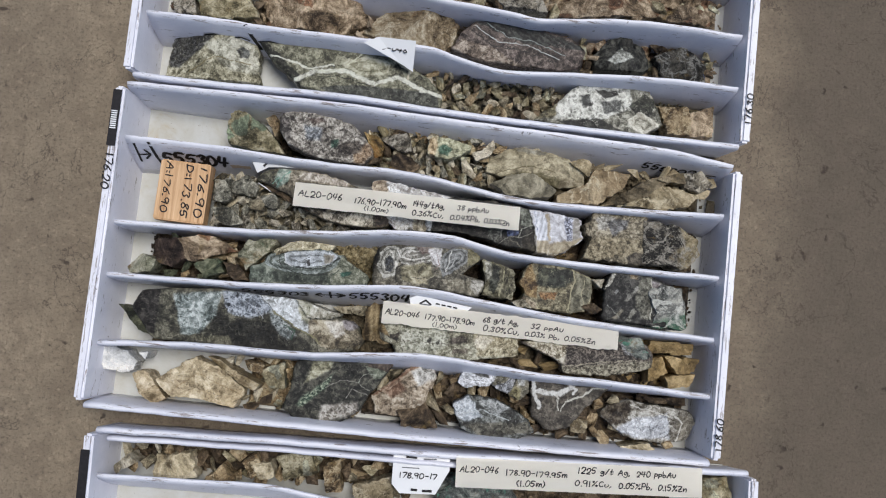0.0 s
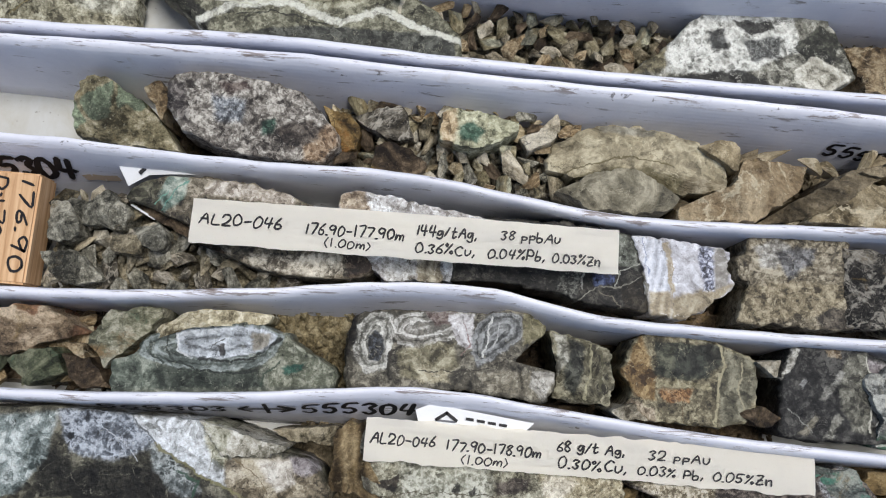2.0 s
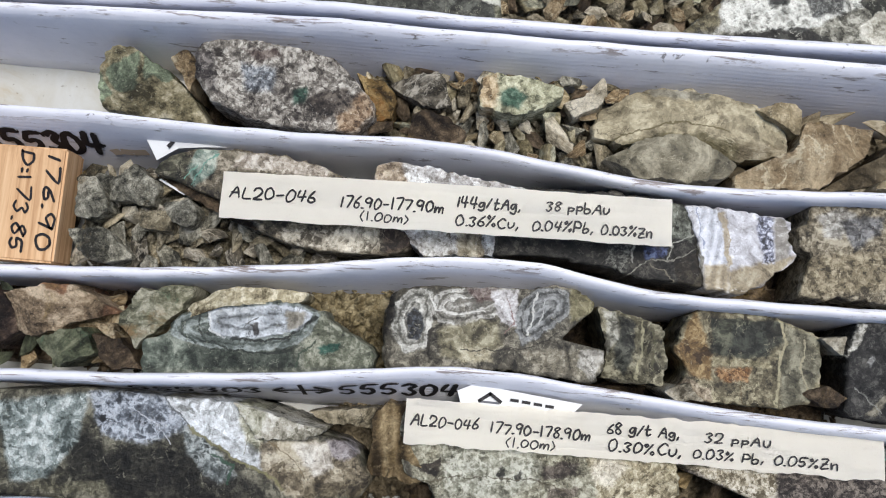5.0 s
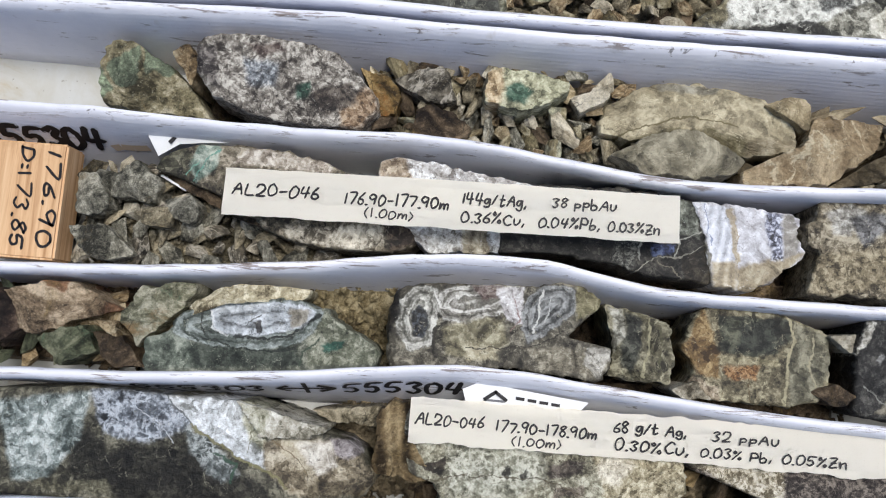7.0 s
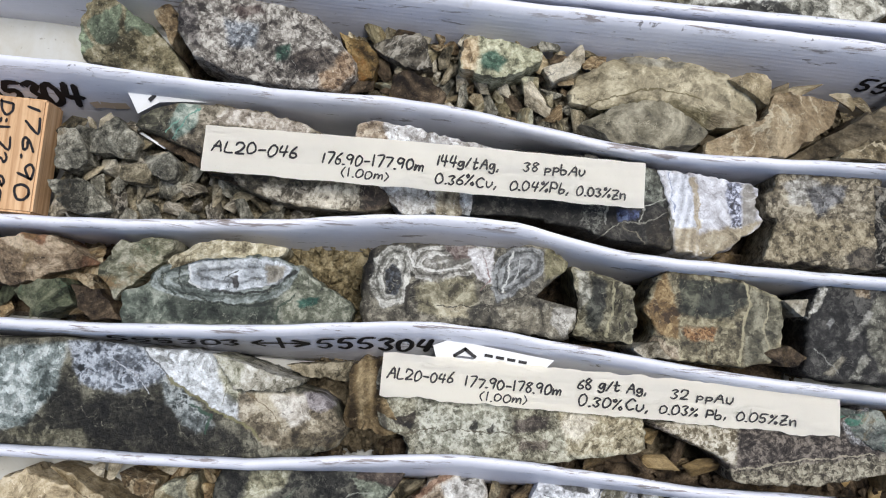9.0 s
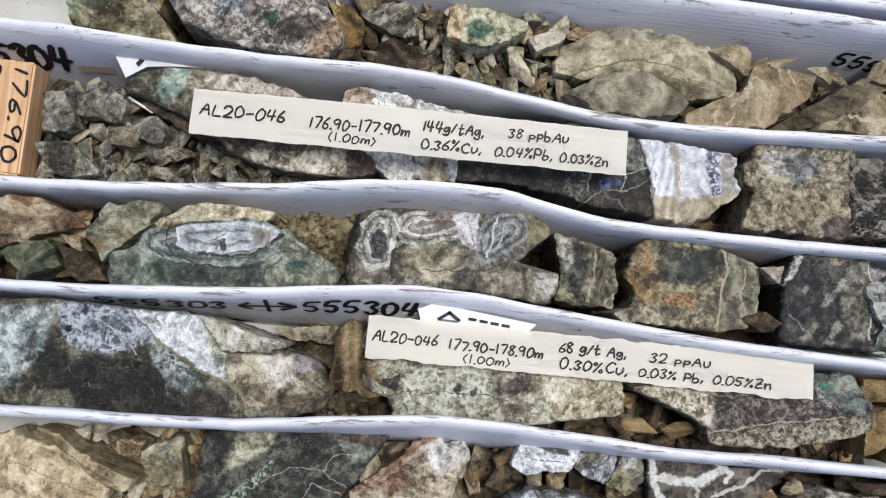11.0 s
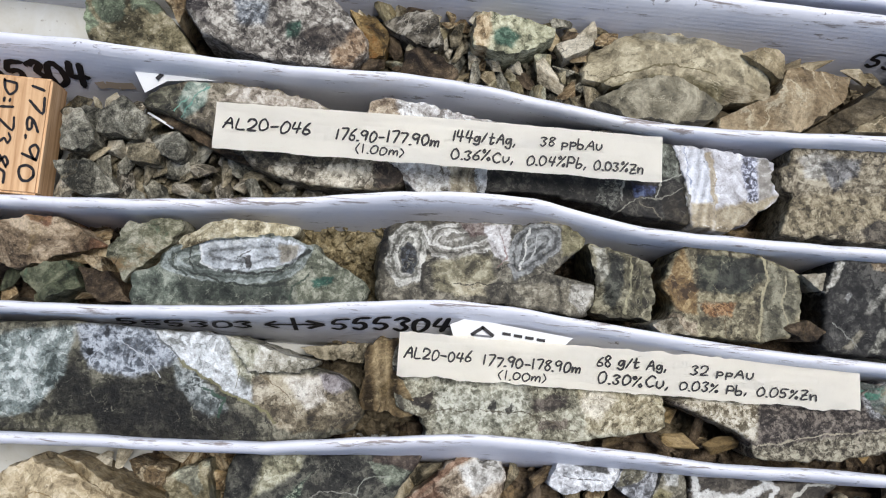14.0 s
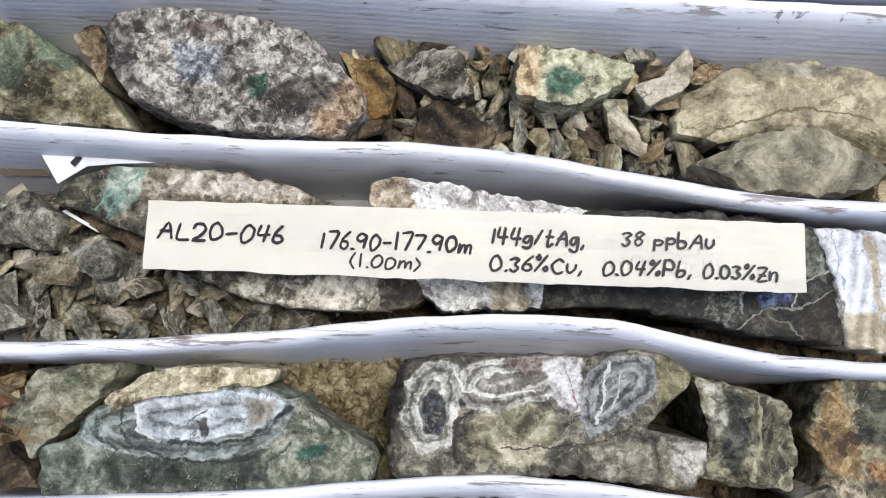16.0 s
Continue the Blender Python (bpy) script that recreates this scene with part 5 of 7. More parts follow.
hero('black_shards', 'cut', 0.052, 'black core piece with white shards', [(0.4575, 0.1306), (0.4588, 0.1478), (0.4582, 0.1578), (0.4624, 0.166), (0.465, 0.1729), (0.4696, 0.1742), (0.4868, 0.1742), (0.5047, 0.1725), (0.5195, 0.166), (0.5205, 0.15), (0.5205, 0.127), (0.4982, 0.127), (0.463, 0.1271)],
     ((30, 29, 30), (62, 61, 60), (112, 110, 105)), [
         ([(0.4929, 0.1713), (0.5024, 0.1722), (0.5056, 0.1322), (0.4955, 0.133), (0.4881, 0.1506)], ((84, 82, 72), (132, 130, 116), (178, 176, 162)), 'cloud', 0.0014),
         ([(0.5025, 0.1699), (0.521, 0.165), (0.521, 0.148), (0.5045, 0.1545)], ((110, 98, 100), (150, 140, 142), (188, 182, 182)), 'cloud', 0.0008),
         ([(0.5027, 0.1549), (0.5122, 0.1547), (0.5089, 0.1377), (0.5053, 0.1379)], ((40, 40, 42), (64, 64, 66), (96, 96, 96)), 'cloud', 0.0006),
         ([(0.4583, 0.1558), (0.4656, 0.1727), (0.4691, 0.1725), (0.4639, 0.161)], ((170, 166, 152), (206, 204, 194), (226, 224, 218)), 'cloud', 0.0005),
         ([(0.4782, 0.148), (0.4892, 0.1623), (0.4917, 0.1608), (0.4812, 0.1465)], ((120, 118, 110), (156, 154, 146), (190, 188, 180)), 'cloud', 0.0008),
         ([(0.4681, 0.1304), (0.4774, 0.141), (0.4788, 0.1383), (0.4716, 0.1302)], ((120, 114, 98), (156, 150, 132), (186, 180, 164)), 'cloud', 0.0006),
         ([(0.4804, 0.1293), (0.4886, 0.1415), (0.4905, 0.1388), (0.4851, 0.1292)], ((120, 118, 108), (160, 158, 146), (190, 188, 180)), 'cloud', 0.0006),
         ([(0.4678, 0.1544), (0.4711, 0.1582), (0.4724, 0.1566), (0.4697, 0.1523)], ((120, 120, 118), (150, 150, 148), (190, 190, 188)), 'cloud', 0.0006),
         ([(0.4809, 0.173), (0.4898, 0.1745), (0.4889, 0.1692), (0.4829, 0.1692)], ((120, 96, 70), (164, 144, 116), (196, 184, 164)), 'cloud', 0.0008),
     ], [
         ([(0.5019, 0.1707), (0.5052, 0.1523), (0.5044, 0.1335)], 0.0006, (200, 198, 186)),
         ([(0.5116, 0.1543), (0.5083, 0.1365)], 0.0004, (190, 190, 184)),
         ([(0.4632, 0.1425), (0.4744, 0.1322)], 0.0004, (140, 140, 134)),
     ], ragged=0.6, size=110)
whole = hero('long_marbled', 'cut', 0.054, 'long core piece marbled blue-grey, white and black', [(0.022, 0.095), (0.03, 0.111), (0.06, 0.116), (0.0997, 0.1193), (0.1199, 0.1185), (0.1468, 0.1172), (0.1738, 0.1179), (0.1879, 0.1132), (0.2019, 0.1091), (0.2106, 0.1049), (0.2245, 0.1021), (0.2322, 0.0974), (0.2353, 0.0908), (0.2391, 0.0858), (0.2361, 0.0763), (0.2171, 0.0708), (0.1931, 0.0682), (0.1744, 0.0676), (0.1531, 0.0668), (0.1187, 0.0664), (0.087, 0.0673), (0.044, 0.067)],
     ((58, 56, 46), (100, 97, 82), (150, 146, 128)), [
         ([(0.02, 0.096), (0.03, 0.112), (0.048, 0.112), (0.046, 0.07), (0.03, 0.08)], ((34, 30, 30), (58, 52, 50), (100, 94, 90)), 'cloud', 0.0014),
         ([(0.06, 0.1098), (0.0807, 0.1131), (0.1066, 0.1175), (0.1109, 0.1092), (0.1002, 0.0942), (0.0973, 0.0768), (0.0705, 0.0733)], ((100, 114, 112), (156, 168, 166), (212, 219, 219)), 'cloud', 0.0016),
         ([(0.0962, 0.085), (0.104, 0.0978), (0.1126, 0.0964), (0.1174, 0.0722), (0.0988, 0.0732)], ((22, 20, 16), (46, 44, 36), (88, 86, 74)), 'cloud', 0.0014),
         ([(0.0807, 0.0748), (0.1151, 0.0773), (0.1177, 0.0701), (0.0813, 0.0706)], ((72, 70, 54), (108, 104, 84), (144, 140, 118)), 'cloud', 0.001),
         ([(0.0991, 0.1179), (0.1372, 0.1188), (0.1533, 0.1045), (0.1689, 0.0908), (0.1502, 0.0899), (0.131, 0.0943), (0.1139, 0.0866), (0.1078, 0.1049)], ((66, 72, 82), (122, 130, 142), (192, 199, 210)), 'mosaic', 0.0014, (230,)),
         ([(0.1127, 0.0878), (0.1268, 0.0956), (0.1553, 0.0922), (0.1747, 0.0875), (0.1852, 0.0809), (0.1969, 0.068), (0.1532, 0.0663), (0.1177, 0.0658)], ((18, 16, 14), (40, 38, 32), (80, 78, 66)), 'cloud', 0.0016),
         ([(0.1484, 0.1046), (0.1627, 0.0978), (0.1766, 0.0828), (0.1676, 0.0793), (0.1533, 0.0915)], ((70, 76, 74), (122, 130, 130), (186, 192, 192)), 'mosaic', 0.0014, (300,)),
         ([(0.1394, 0.1168), (0.1724, 0.1178), (0.1808, 0.109), (0.19, 0.0998), (0.1968, 0.0922), (0.1889, 0.0861), (0.1777, 0.0894), (0.1517, 0.1044)], ((176, 180, 178), (212, 216, 220), (236, 240, 246)), 'cloud', 0.001),
         ([(0.1739, 0.1165), (0.1862, 0.1163), (0.1893, 0.1008), (0.186, 0.0945), (0.1787, 0.0993)], ((132, 132, 104), (180, 178, 154), (210, 208, 192)), 'cloud', 0.0016),
         ([(0.1857, 0.0994), (0.2245, 0.1021), (0.2391, 0.0858), (0.2353, 0.0784), (0.2004, 0.0753), (0.1865, 0.0881)], ((112, 98, 74), (162, 148, 122), (202, 192, 170)), 'cloud', 0.0012),
         ([(0.2004, 0.0991), (0.2178, 0.1015), (0.2211, 0.089), (0.2128, 0.085), (0.2051, 0.0935)], ((168, 156, 140), (206, 198, 186), (228, 224, 216)), 'cloud', 0.0014),
         ([(0.2163, 0.1022), (0.2273, 0.1016), (0.2322, 0.0966), (0.2256, 0.0927), (0.2199, 0.0949)], ((140, 130, 132), (176, 168, 170), (206, 202, 204)), 'cloud', 0.001),
         ([(0.2085, 0.0803), (0.2265, 0.0841), (0.2391, 0.0858), (0.2343, 0.0772), (0.206, 0.0736)], ((62, 52, 38), (100, 88, 66), (144, 132, 106)), 'cloud', 0.001),
     ], [
         ([(0.1517, 0.1044), (0.1626, 0.0983), (0.1778, 0.0889), (0.1911, 0.0852), (0.1984, 0.0783)], 0.0009, (122, 118, 84)),
         ([(0.1777, 0.1166), (0.1809, 0.1076), (0.1788, 0.0939)], 0.0004, (120, 118, 96)),
         ([(0.1375, 0.1188), (0.1516, 0.1049)], 0.0005, (84, 88, 92)),
         ([(0.1633, 0.0924), (0.1747, 0.0875), (0.1729, 0.0798)], 0.0011, (50, 76, 62)),
         ([(0.1262, 0.1107), (0.1378, 0.1036), (0.1441, 0.0961)], 0.0004, (210, 214, 222)),
         ([(0.1894, 0.1003), (0.204, 0.0907), (0.2106, 0.0805)], 0.0004, (116, 100, 76)),
     ], ragged=0.5, size=85)
hero('long_marbled_sliver', 'cut', 0.057, 'pale broken sliver standing over the core', [(0.1724, 0.1172), (0.1884, 0.1135), (0.2024, 0.1097), (0.2153, 0.1076), (0.2148, 0.1052), (0.2076, 0.102), (0.185, 0.1013), (0.18, 0.1076)],
     ((150, 144, 120), (196, 190, 174), (224, 222, 214)), [
         ([(0.1746, 0.1169), (0.1885, 0.1133), (0.1871, 0.1023), (0.1819, 0.1051)], ((150, 148, 118), (190, 188, 166), (214, 212, 198)), 'cloud', 0.0012),
     ], [], under=whole)
hero('breccia_pale', 'cut', 0.048, 'pale breccia core piece with dark clasts', [(0.2512, 0.096), (0.2502, 0.1112), (0.254, 0.12), (0.2861, 0.123), (0.3263, 0.1183), (0.367, 0.1108), (0.3836, 0.101), (0.384, 0.0848), (0.358, 0.0803), (0.3384, 0.0769), (0.3019, 0.0753), (0.2691, 0.0736), (0.2674, 0.0845), (0.256, 0.0868)],
     ((110, 104, 84), (164, 160, 138), (206, 204, 186)), [
         ([(0.2485, 0.1222), (0.2538, 0.1227), (0.2585, 0.0842), (0.2549, 0.0867)], ((66, 62, 54), (104, 98, 86), (150, 146, 130)), 'cloud', 0.0006),
         ([(0.2713, 0.102), (0.3163, 0.1033), (0.3175, 0.0895), (0.3016, 0.0784), (0.2735, 0.08)], ((120, 120, 104), (168, 168, 150), (208, 208, 196)), 'mosaic', 0.003, (240,)),
         ([(0.3389, 0.104), (0.3836, 0.101), (0.384, 0.0842), (0.3465, 0.082)], ((140, 126, 94), (186, 174, 142), (220, 212, 188)), 'cloud', 0.002),
         ([(0.3447, 0.1031), (0.3594, 0.0988), (0.3516, 0.0892), (0.3414, 0.0916)], ((200, 190, 166), (222, 214, 196), (236, 230, 216)), 'cloud', 0.002),
         ([(0.2589, 0.0914), (0.271, 0.0967), (0.2704, 0.088)], ((36, 28, 24), (62, 50, 42), (90, 76, 64)), 'cloud', 0.0004),
         ([(0.2971, 0.0904), (0.3, 0.0957), (0.3026, 0.092), (0.3002, 0.0879)], ((36, 34, 32), (60, 58, 54), (90, 88, 80)), 'cloud', 0.0004),
         ([(0.3061, 0.0912), (0.3086, 0.0937), (0.3101, 0.0899), (0.3075, 0.088)], ((40, 38, 36), (66, 62, 58), (96, 92, 84)), 'cloud', 0.0004),
         ([(0.3192, 0.0963), (0.3353, 0.0997), (0.3347, 0.0932), (0.3203, 0.0897)], ((70, 58, 52), (102, 90, 82), (140, 128, 118)), 'cloud', 0.0008),
         ([(0.3229, 0.0866), (0.3358, 0.0878), (0.3351, 0.0827), (0.321, 0.082)], ((104, 92, 80), (142, 130, 116), (176, 166, 152)), 'cloud', 0.0008),
     ], [
         ([(0.256, 0.0868), (0.2673, 0.0856), (0.2782, 0.0887), (0.3175, 0.0895), (0.3408, 0.0818)], 0.0004, (84, 76, 60)),
     ], ragged=0.6, size=120)
whole = hero('purple_granular', 'cut', 0.048, 'grainy purple-brown core piece with pale rim', [(0.3864, 0.0984), (0.3994, 0.1024), (0.4282, 0.105), (0.4806, 0.1097), (0.4921, 0.1159), (0.5043, 0.109), (0.5126, 0.0983), (0.512, 0.0875), (0.494, 0.0808), (0.4738, 0.0763), (0.439, 0.0733), (0.4261, 0.075), (0.4238, 0.0843), (0.4089, 0.0903)],
     ((62, 52, 48), (104, 94, 88), (152, 142, 132)), [
         ([(0.385, 0.1011), (0.4079, 0.1046), (0.4295, 0.1023), (0.428, 0.0824), (0.4089, 0.0898)], ((150, 136, 108), (196, 186, 162), (224, 218, 204)), 'cloud', 0.0014),
         ([(0.4258, 0.0794), (0.4442, 0.0827), (0.5128, 0.0949), (0.5114, 0.0863), (0.4738, 0.0757), (0.4274, 0.0734)], ((96, 88, 72), (150, 142, 122), (190, 184, 164)), 'cloud', 0.0012),
         ([(0.4793, 0.1068), (0.4921, 0.1165), (0.5014, 0.1087), (0.4962, 0.0954), (0.4842, 0.0987)], ((96, 96, 98), (140, 140, 144), (186, 188, 190)), 'speck', 0.001),
     ], [
         ([(0.4258, 0.08), (0.4585, 0.0873), (0.4963, 0.0929)], 0.0005, (178, 170, 150)),
     ], size=170, coarse=1.5)
rock("blue_green", "broken", 0.051, "blue-grey rock with turquoise crust", [(0.4735, 0.1136), (0.4969, 0.1146), (0.5085, 0.0981), (0.5017, 0.0942), (0.4803, 0.1019)], under=whole)
hero('crystal_green_black', 'cut', 0.036, 'dark core piece with green crystals and pale edge', [(0.1756, 0.0556), (0.1792, 0.0601), (0.2183, 0.0627), (0.2463, 0.0659), (0.2699, 0.0666), (0.2633, 0.0553), (0.2545, 0.042), (0.2485, 0.0339), (0.24, 0.018), (0.226, 0.006), (0.204, 0.002), (0.182, 0.004), (0.168, 0.014), (0.174, 0.0338)],
     ((34, 34, 32), (66, 66, 60), (120, 118, 106)), [
         ([(0.1753, 0.0575), (0.2126, 0.0627), (0.2086, 0.0534), (0.1987, 0.0464), (0.1873, 0.0391), (0.18, 0.014), (0.166, 0.014)], ((130, 126, 98), (176, 172, 142), (210, 208, 186)), 'cloud', 0.0016),
         ([(0.182, 0.018), (0.1908, 0.0375), (0.2032, 0.0468), (0.2191, 0.0557), (0.2263, 0.0622), (0.2328, 0.0597), (0.2072, 0.0361), (0.196, 0.01)], ((22, 62, 48), (92, 120, 100), (184, 192, 170)), 'speck', 0.0016),
         ([(0.2463, 0.0659), (0.2699, 0.0666), (0.2643, 0.0568), (0.2585, 0.0577), (0.244, 0.0607)], ((74, 58, 50), (108, 92, 82), (140, 126, 112)), 'cloud', 0.0008),
         ([(0.2426, 0.0605), (0.2643, 0.0576), (0.2538, 0.0489), (0.2476, 0.054)], ((96, 104, 88), (140, 148, 130), (180, 186, 168)), 'cloud', 0.001),
         ([(0.204, 0.004), (0.24, 0.016), (0.238, 0.026), (0.205, 0.02)], ((110, 100, 90), (160, 152, 142), (204, 200, 194)), 'mosaic', 0.002, (220,)),
     ], [
         ([(0.2065, 0.0371), (0.2202, 0.0455), (0.2372, 0.0447), (0.2493, 0.0373)], 0.0004, (150, 148, 140)),
         ([(0.2372, 0.0447), (0.2419, 0.0535), (0.2532, 0.0544)], 0.0004, (146, 148, 138)),
         ([(0.2276, 0.0294), (0.2322, 0.0387), (0.2468, 0.0338)], 0.0004, (160, 156, 150)),
     ], ragged=0.6)
hero('pink_white_wedge', 'broken', 0.036, 'pinkish tan angular rock', [(0.2498, 0.0324), (0.2711, 0.0518), (0.2923, 0.0699), (0.2963, 0.0666), (0.2959, 0.0623), (0.307, 0.0661), (0.3106, 0.0593), (0.3093, 0.0508), (0.302, 0.033), (0.274, 0.016), (0.256, 0.016)],
     ((132, 112, 92), (182, 164, 140), (216, 204, 186)), [
         ([(0.2488, 0.0317), (0.2922, 0.0705), (0.2937, 0.0669), (0.2553, 0.0345)], ((120, 84, 60), (156, 118, 92), (188, 156, 132)), 'cloud', 0.0006),
         ([(0.2869, 0.0601), (0.2963, 0.0666), (0.308, 0.0653), (0.3108, 0.0565), (0.2939, 0.0467)], ((170, 166, 158), (208, 206, 202), (230, 230, 228)), 'cloud', 0.002),
         ([(0.2603, 0.041), (0.2764, 0.0508), (0.2828, 0.0429), (0.2695, 0.0335)], ((150, 110, 86), (184, 148, 122), (210, 184, 162)), 'cloud', 0.003),
     ], [])
hero('mottled_purple_grey', 'cut', 0.056, 'mottled purple-grey core piece with white and green specks', [(0.137, 0.2863), (0.1407, 0.2911), (0.1655, 0.2931), (0.185, 0.2908), (0.2074, 0.2856), (0.2199, 0.2737), (0.2276, 0.2652), (0.2273, 0.2584), (0.2211, 0.2497), (0.1994, 0.2484), (0.1691, 0.2522), (0.1462, 0.262), (0.1382, 0.2739)],
     ((84, 74, 68), (146, 138, 128), (208, 202, 192)), [
         ([(0.2084, 0.2735), (0.2252, 0.2684), (0.228, 0.2596), (0.22, 0.2497), (0.1983, 0.2489), (0.2095, 0.2585)], ((118, 90, 64), (164, 132, 98), (198, 174, 144)), 'cloud', 0.0016),
         ([(0.1957, 0.2677), (0.214, 0.2711), (0.2186, 0.2613), (0.2044, 0.2548), (0.1953, 0.2588)], ((48, 38, 34), (84, 72, 64), (124, 112, 100)), 'cloud', 0.0014),
         ([(0.1611, 0.2801), (0.1783, 0.2791), (0.1786, 0.2684), (0.165, 0.267)], ((84, 88, 96), (134, 140, 148), (196, 200, 204)), 'cloud', 0.002),
         ([(0.1627, 0.2872), (0.1768, 0.2898), (0.1811, 0.2849), (0.1693, 0.2814)], ((70, 50, 46), (104, 84, 78), (150, 136, 126)), 'cloud', 0.0014),
         ([(0.1371, 0.2857), (0.1467, 0.2863), (0.1516, 0.264), (0.1386, 0.2734)], ((52, 44, 44), (92, 84, 82), (146, 138, 132)), 'cloud', 0.0016),
         ([(0.1875, 0.2673), (0.1949, 0.2705), (0.1944, 0.2632), (0.1891, 0.2617)], ((28, 74, 58), (58, 104, 86), (104, 140, 122)), 'cloud', 0.001),
     ], [], size=130, coarse=1.1, ragged=0.6)
hero('green_and_rust_chip', 'broken', 0.054, 'yellow rock chip stained copper green', [(0.2785, 0.2781), (0.282, 0.2835), (0.3023, 0.2832), (0.3201, 0.2788), (0.321, 0.2753), (0.3122, 0.2701), (0.3001, 0.2629), (0.2896, 0.2637), (0.2802, 0.2665)],
     ((138, 138, 108), (190, 188, 154), (222, 220, 192)), [
         ([(0.2776, 0.2813), (0.2863, 0.2838), (0.2881, 0.2736), (0.2862, 0.2636), (0.2797, 0.2658)], ((160, 128, 84), (206, 178, 136), (226, 208, 176)), 'cloud', 0.0016),
         ([(0.2898, 0.2747), (0.2959, 0.2777), (0.3021, 0.2731), (0.2981, 0.2662), (0.2904, 0.2676)], ((38, 92, 70), (78, 124, 102), (130, 160, 138)), 'cloud', 0.0012),
     ], [])
hero('banded_beige_boulder', 'broken', 0.05, 'large beige-grey smooth rock with pale band', [(0.3356, 0.2628), (0.3391, 0.2704), (0.3531, 0.2795), (0.3639, 0.285), (0.3854, 0.2841), (0.3952, 0.281), (0.4135, 0.2764), (0.4269, 0.2689), (0.4321, 0.2568), (0.4313, 0.2519), (0.4074, 0.2475), (0.3998, 0.2503), (0.3785, 0.2569), (0.3493, 0.2536), (0.3372, 0.2576)],
     ((134, 122, 94), (188, 176, 144), (222, 212, 182)), [
         ([(0.3519, 0.2575), (0.3749, 0.2655), (0.4019, 0.2625), (0.4067, 0.257), (0.3872, 0.2602), (0.3665, 0.2591), (0.3493, 0.253)], ((92, 82, 54), (132, 122, 88), (168, 158, 124)), 'cloud', 0.0012),
         ([(0.4067, 0.257), (0.4315, 0.2574), (0.4313, 0.2514), (0.4074, 0.2475)], ((110, 96, 70), (158, 144, 114), (198, 188, 162)), 'cloud', 0.0016),
         ([(0.3639, 0.285), (0.3946, 0.2815), (0.3919, 0.2776), (0.365, 0.2794)], ((120, 114, 98), (160, 154, 136), (190, 186, 170)), 'cloud', 0.0012),
     ], [
         ([(0.3433, 0.2545), (0.3518, 0.2584), (0.3749, 0.2661), (0.4018, 0.2631)], 0.0006, (104, 94, 64)),
     ], size=60, coarse=0.5)
hero('lens_beige', 'broken', 0.06, 'lens-shaped beige-grey rock leaning on larger one', [(0.3419, 0.2464), (0.3585, 0.2541), (0.3798, 0.2588), (0.3903, 0.2538), (0.4043, 0.2446), (0.3973, 0.2368), (0.3802, 0.2344), (0.3542, 0.2367)],
     ((104, 97, 78), (154, 146, 122), (194, 186, 162)), [], [], size=60, coarse=0.5)
hero('dark_crystals_tan', 'broken', 0.04, 'tan rock with dark crystals', [(0.0153, 0.3174), (0.0177, 0.3411), (0.0198, 0.3581), (0.0405, 0.3672), (0.073, 0.3687), (0.1012, 0.3619), (0.1061, 0.3523), (0.1069, 0.3234), (0.0682, 0.3201)],
     ((112, 106, 82), (172, 166, 138), (210, 206, 184)), [
         ([(0.0179, 0.3646), (0.0727, 0.3709), (0.0486, 0.3457), (0.029, 0.329), (0.0182, 0.3289)], ((22, 22, 26), (54, 54, 56), (120, 120, 120)), 'speck', 0.0016),
         ([(0.0531, 0.3535), (0.0846, 0.3633), (0.1049, 0.3539), (0.1059, 0.3316), (0.0777, 0.3312)], ((160, 156, 134), (196, 194, 176), (220, 218, 204)), 'cloud', 0.002),
         ([(0.085, 0.351), (0.09, 0.355), (0.0969, 0.3524), (0.0955, 0.3455), (0.0881, 0.3435)], ((50, 52, 52), (88, 90, 90), (130, 132, 130)), 'cloud', 0.0008),
     ], [
         ([(0.0405, 0.3242), (0.0656, 0.341), (0.0985, 0.3391)], 0.0006, (130, 118, 84)),
     ])
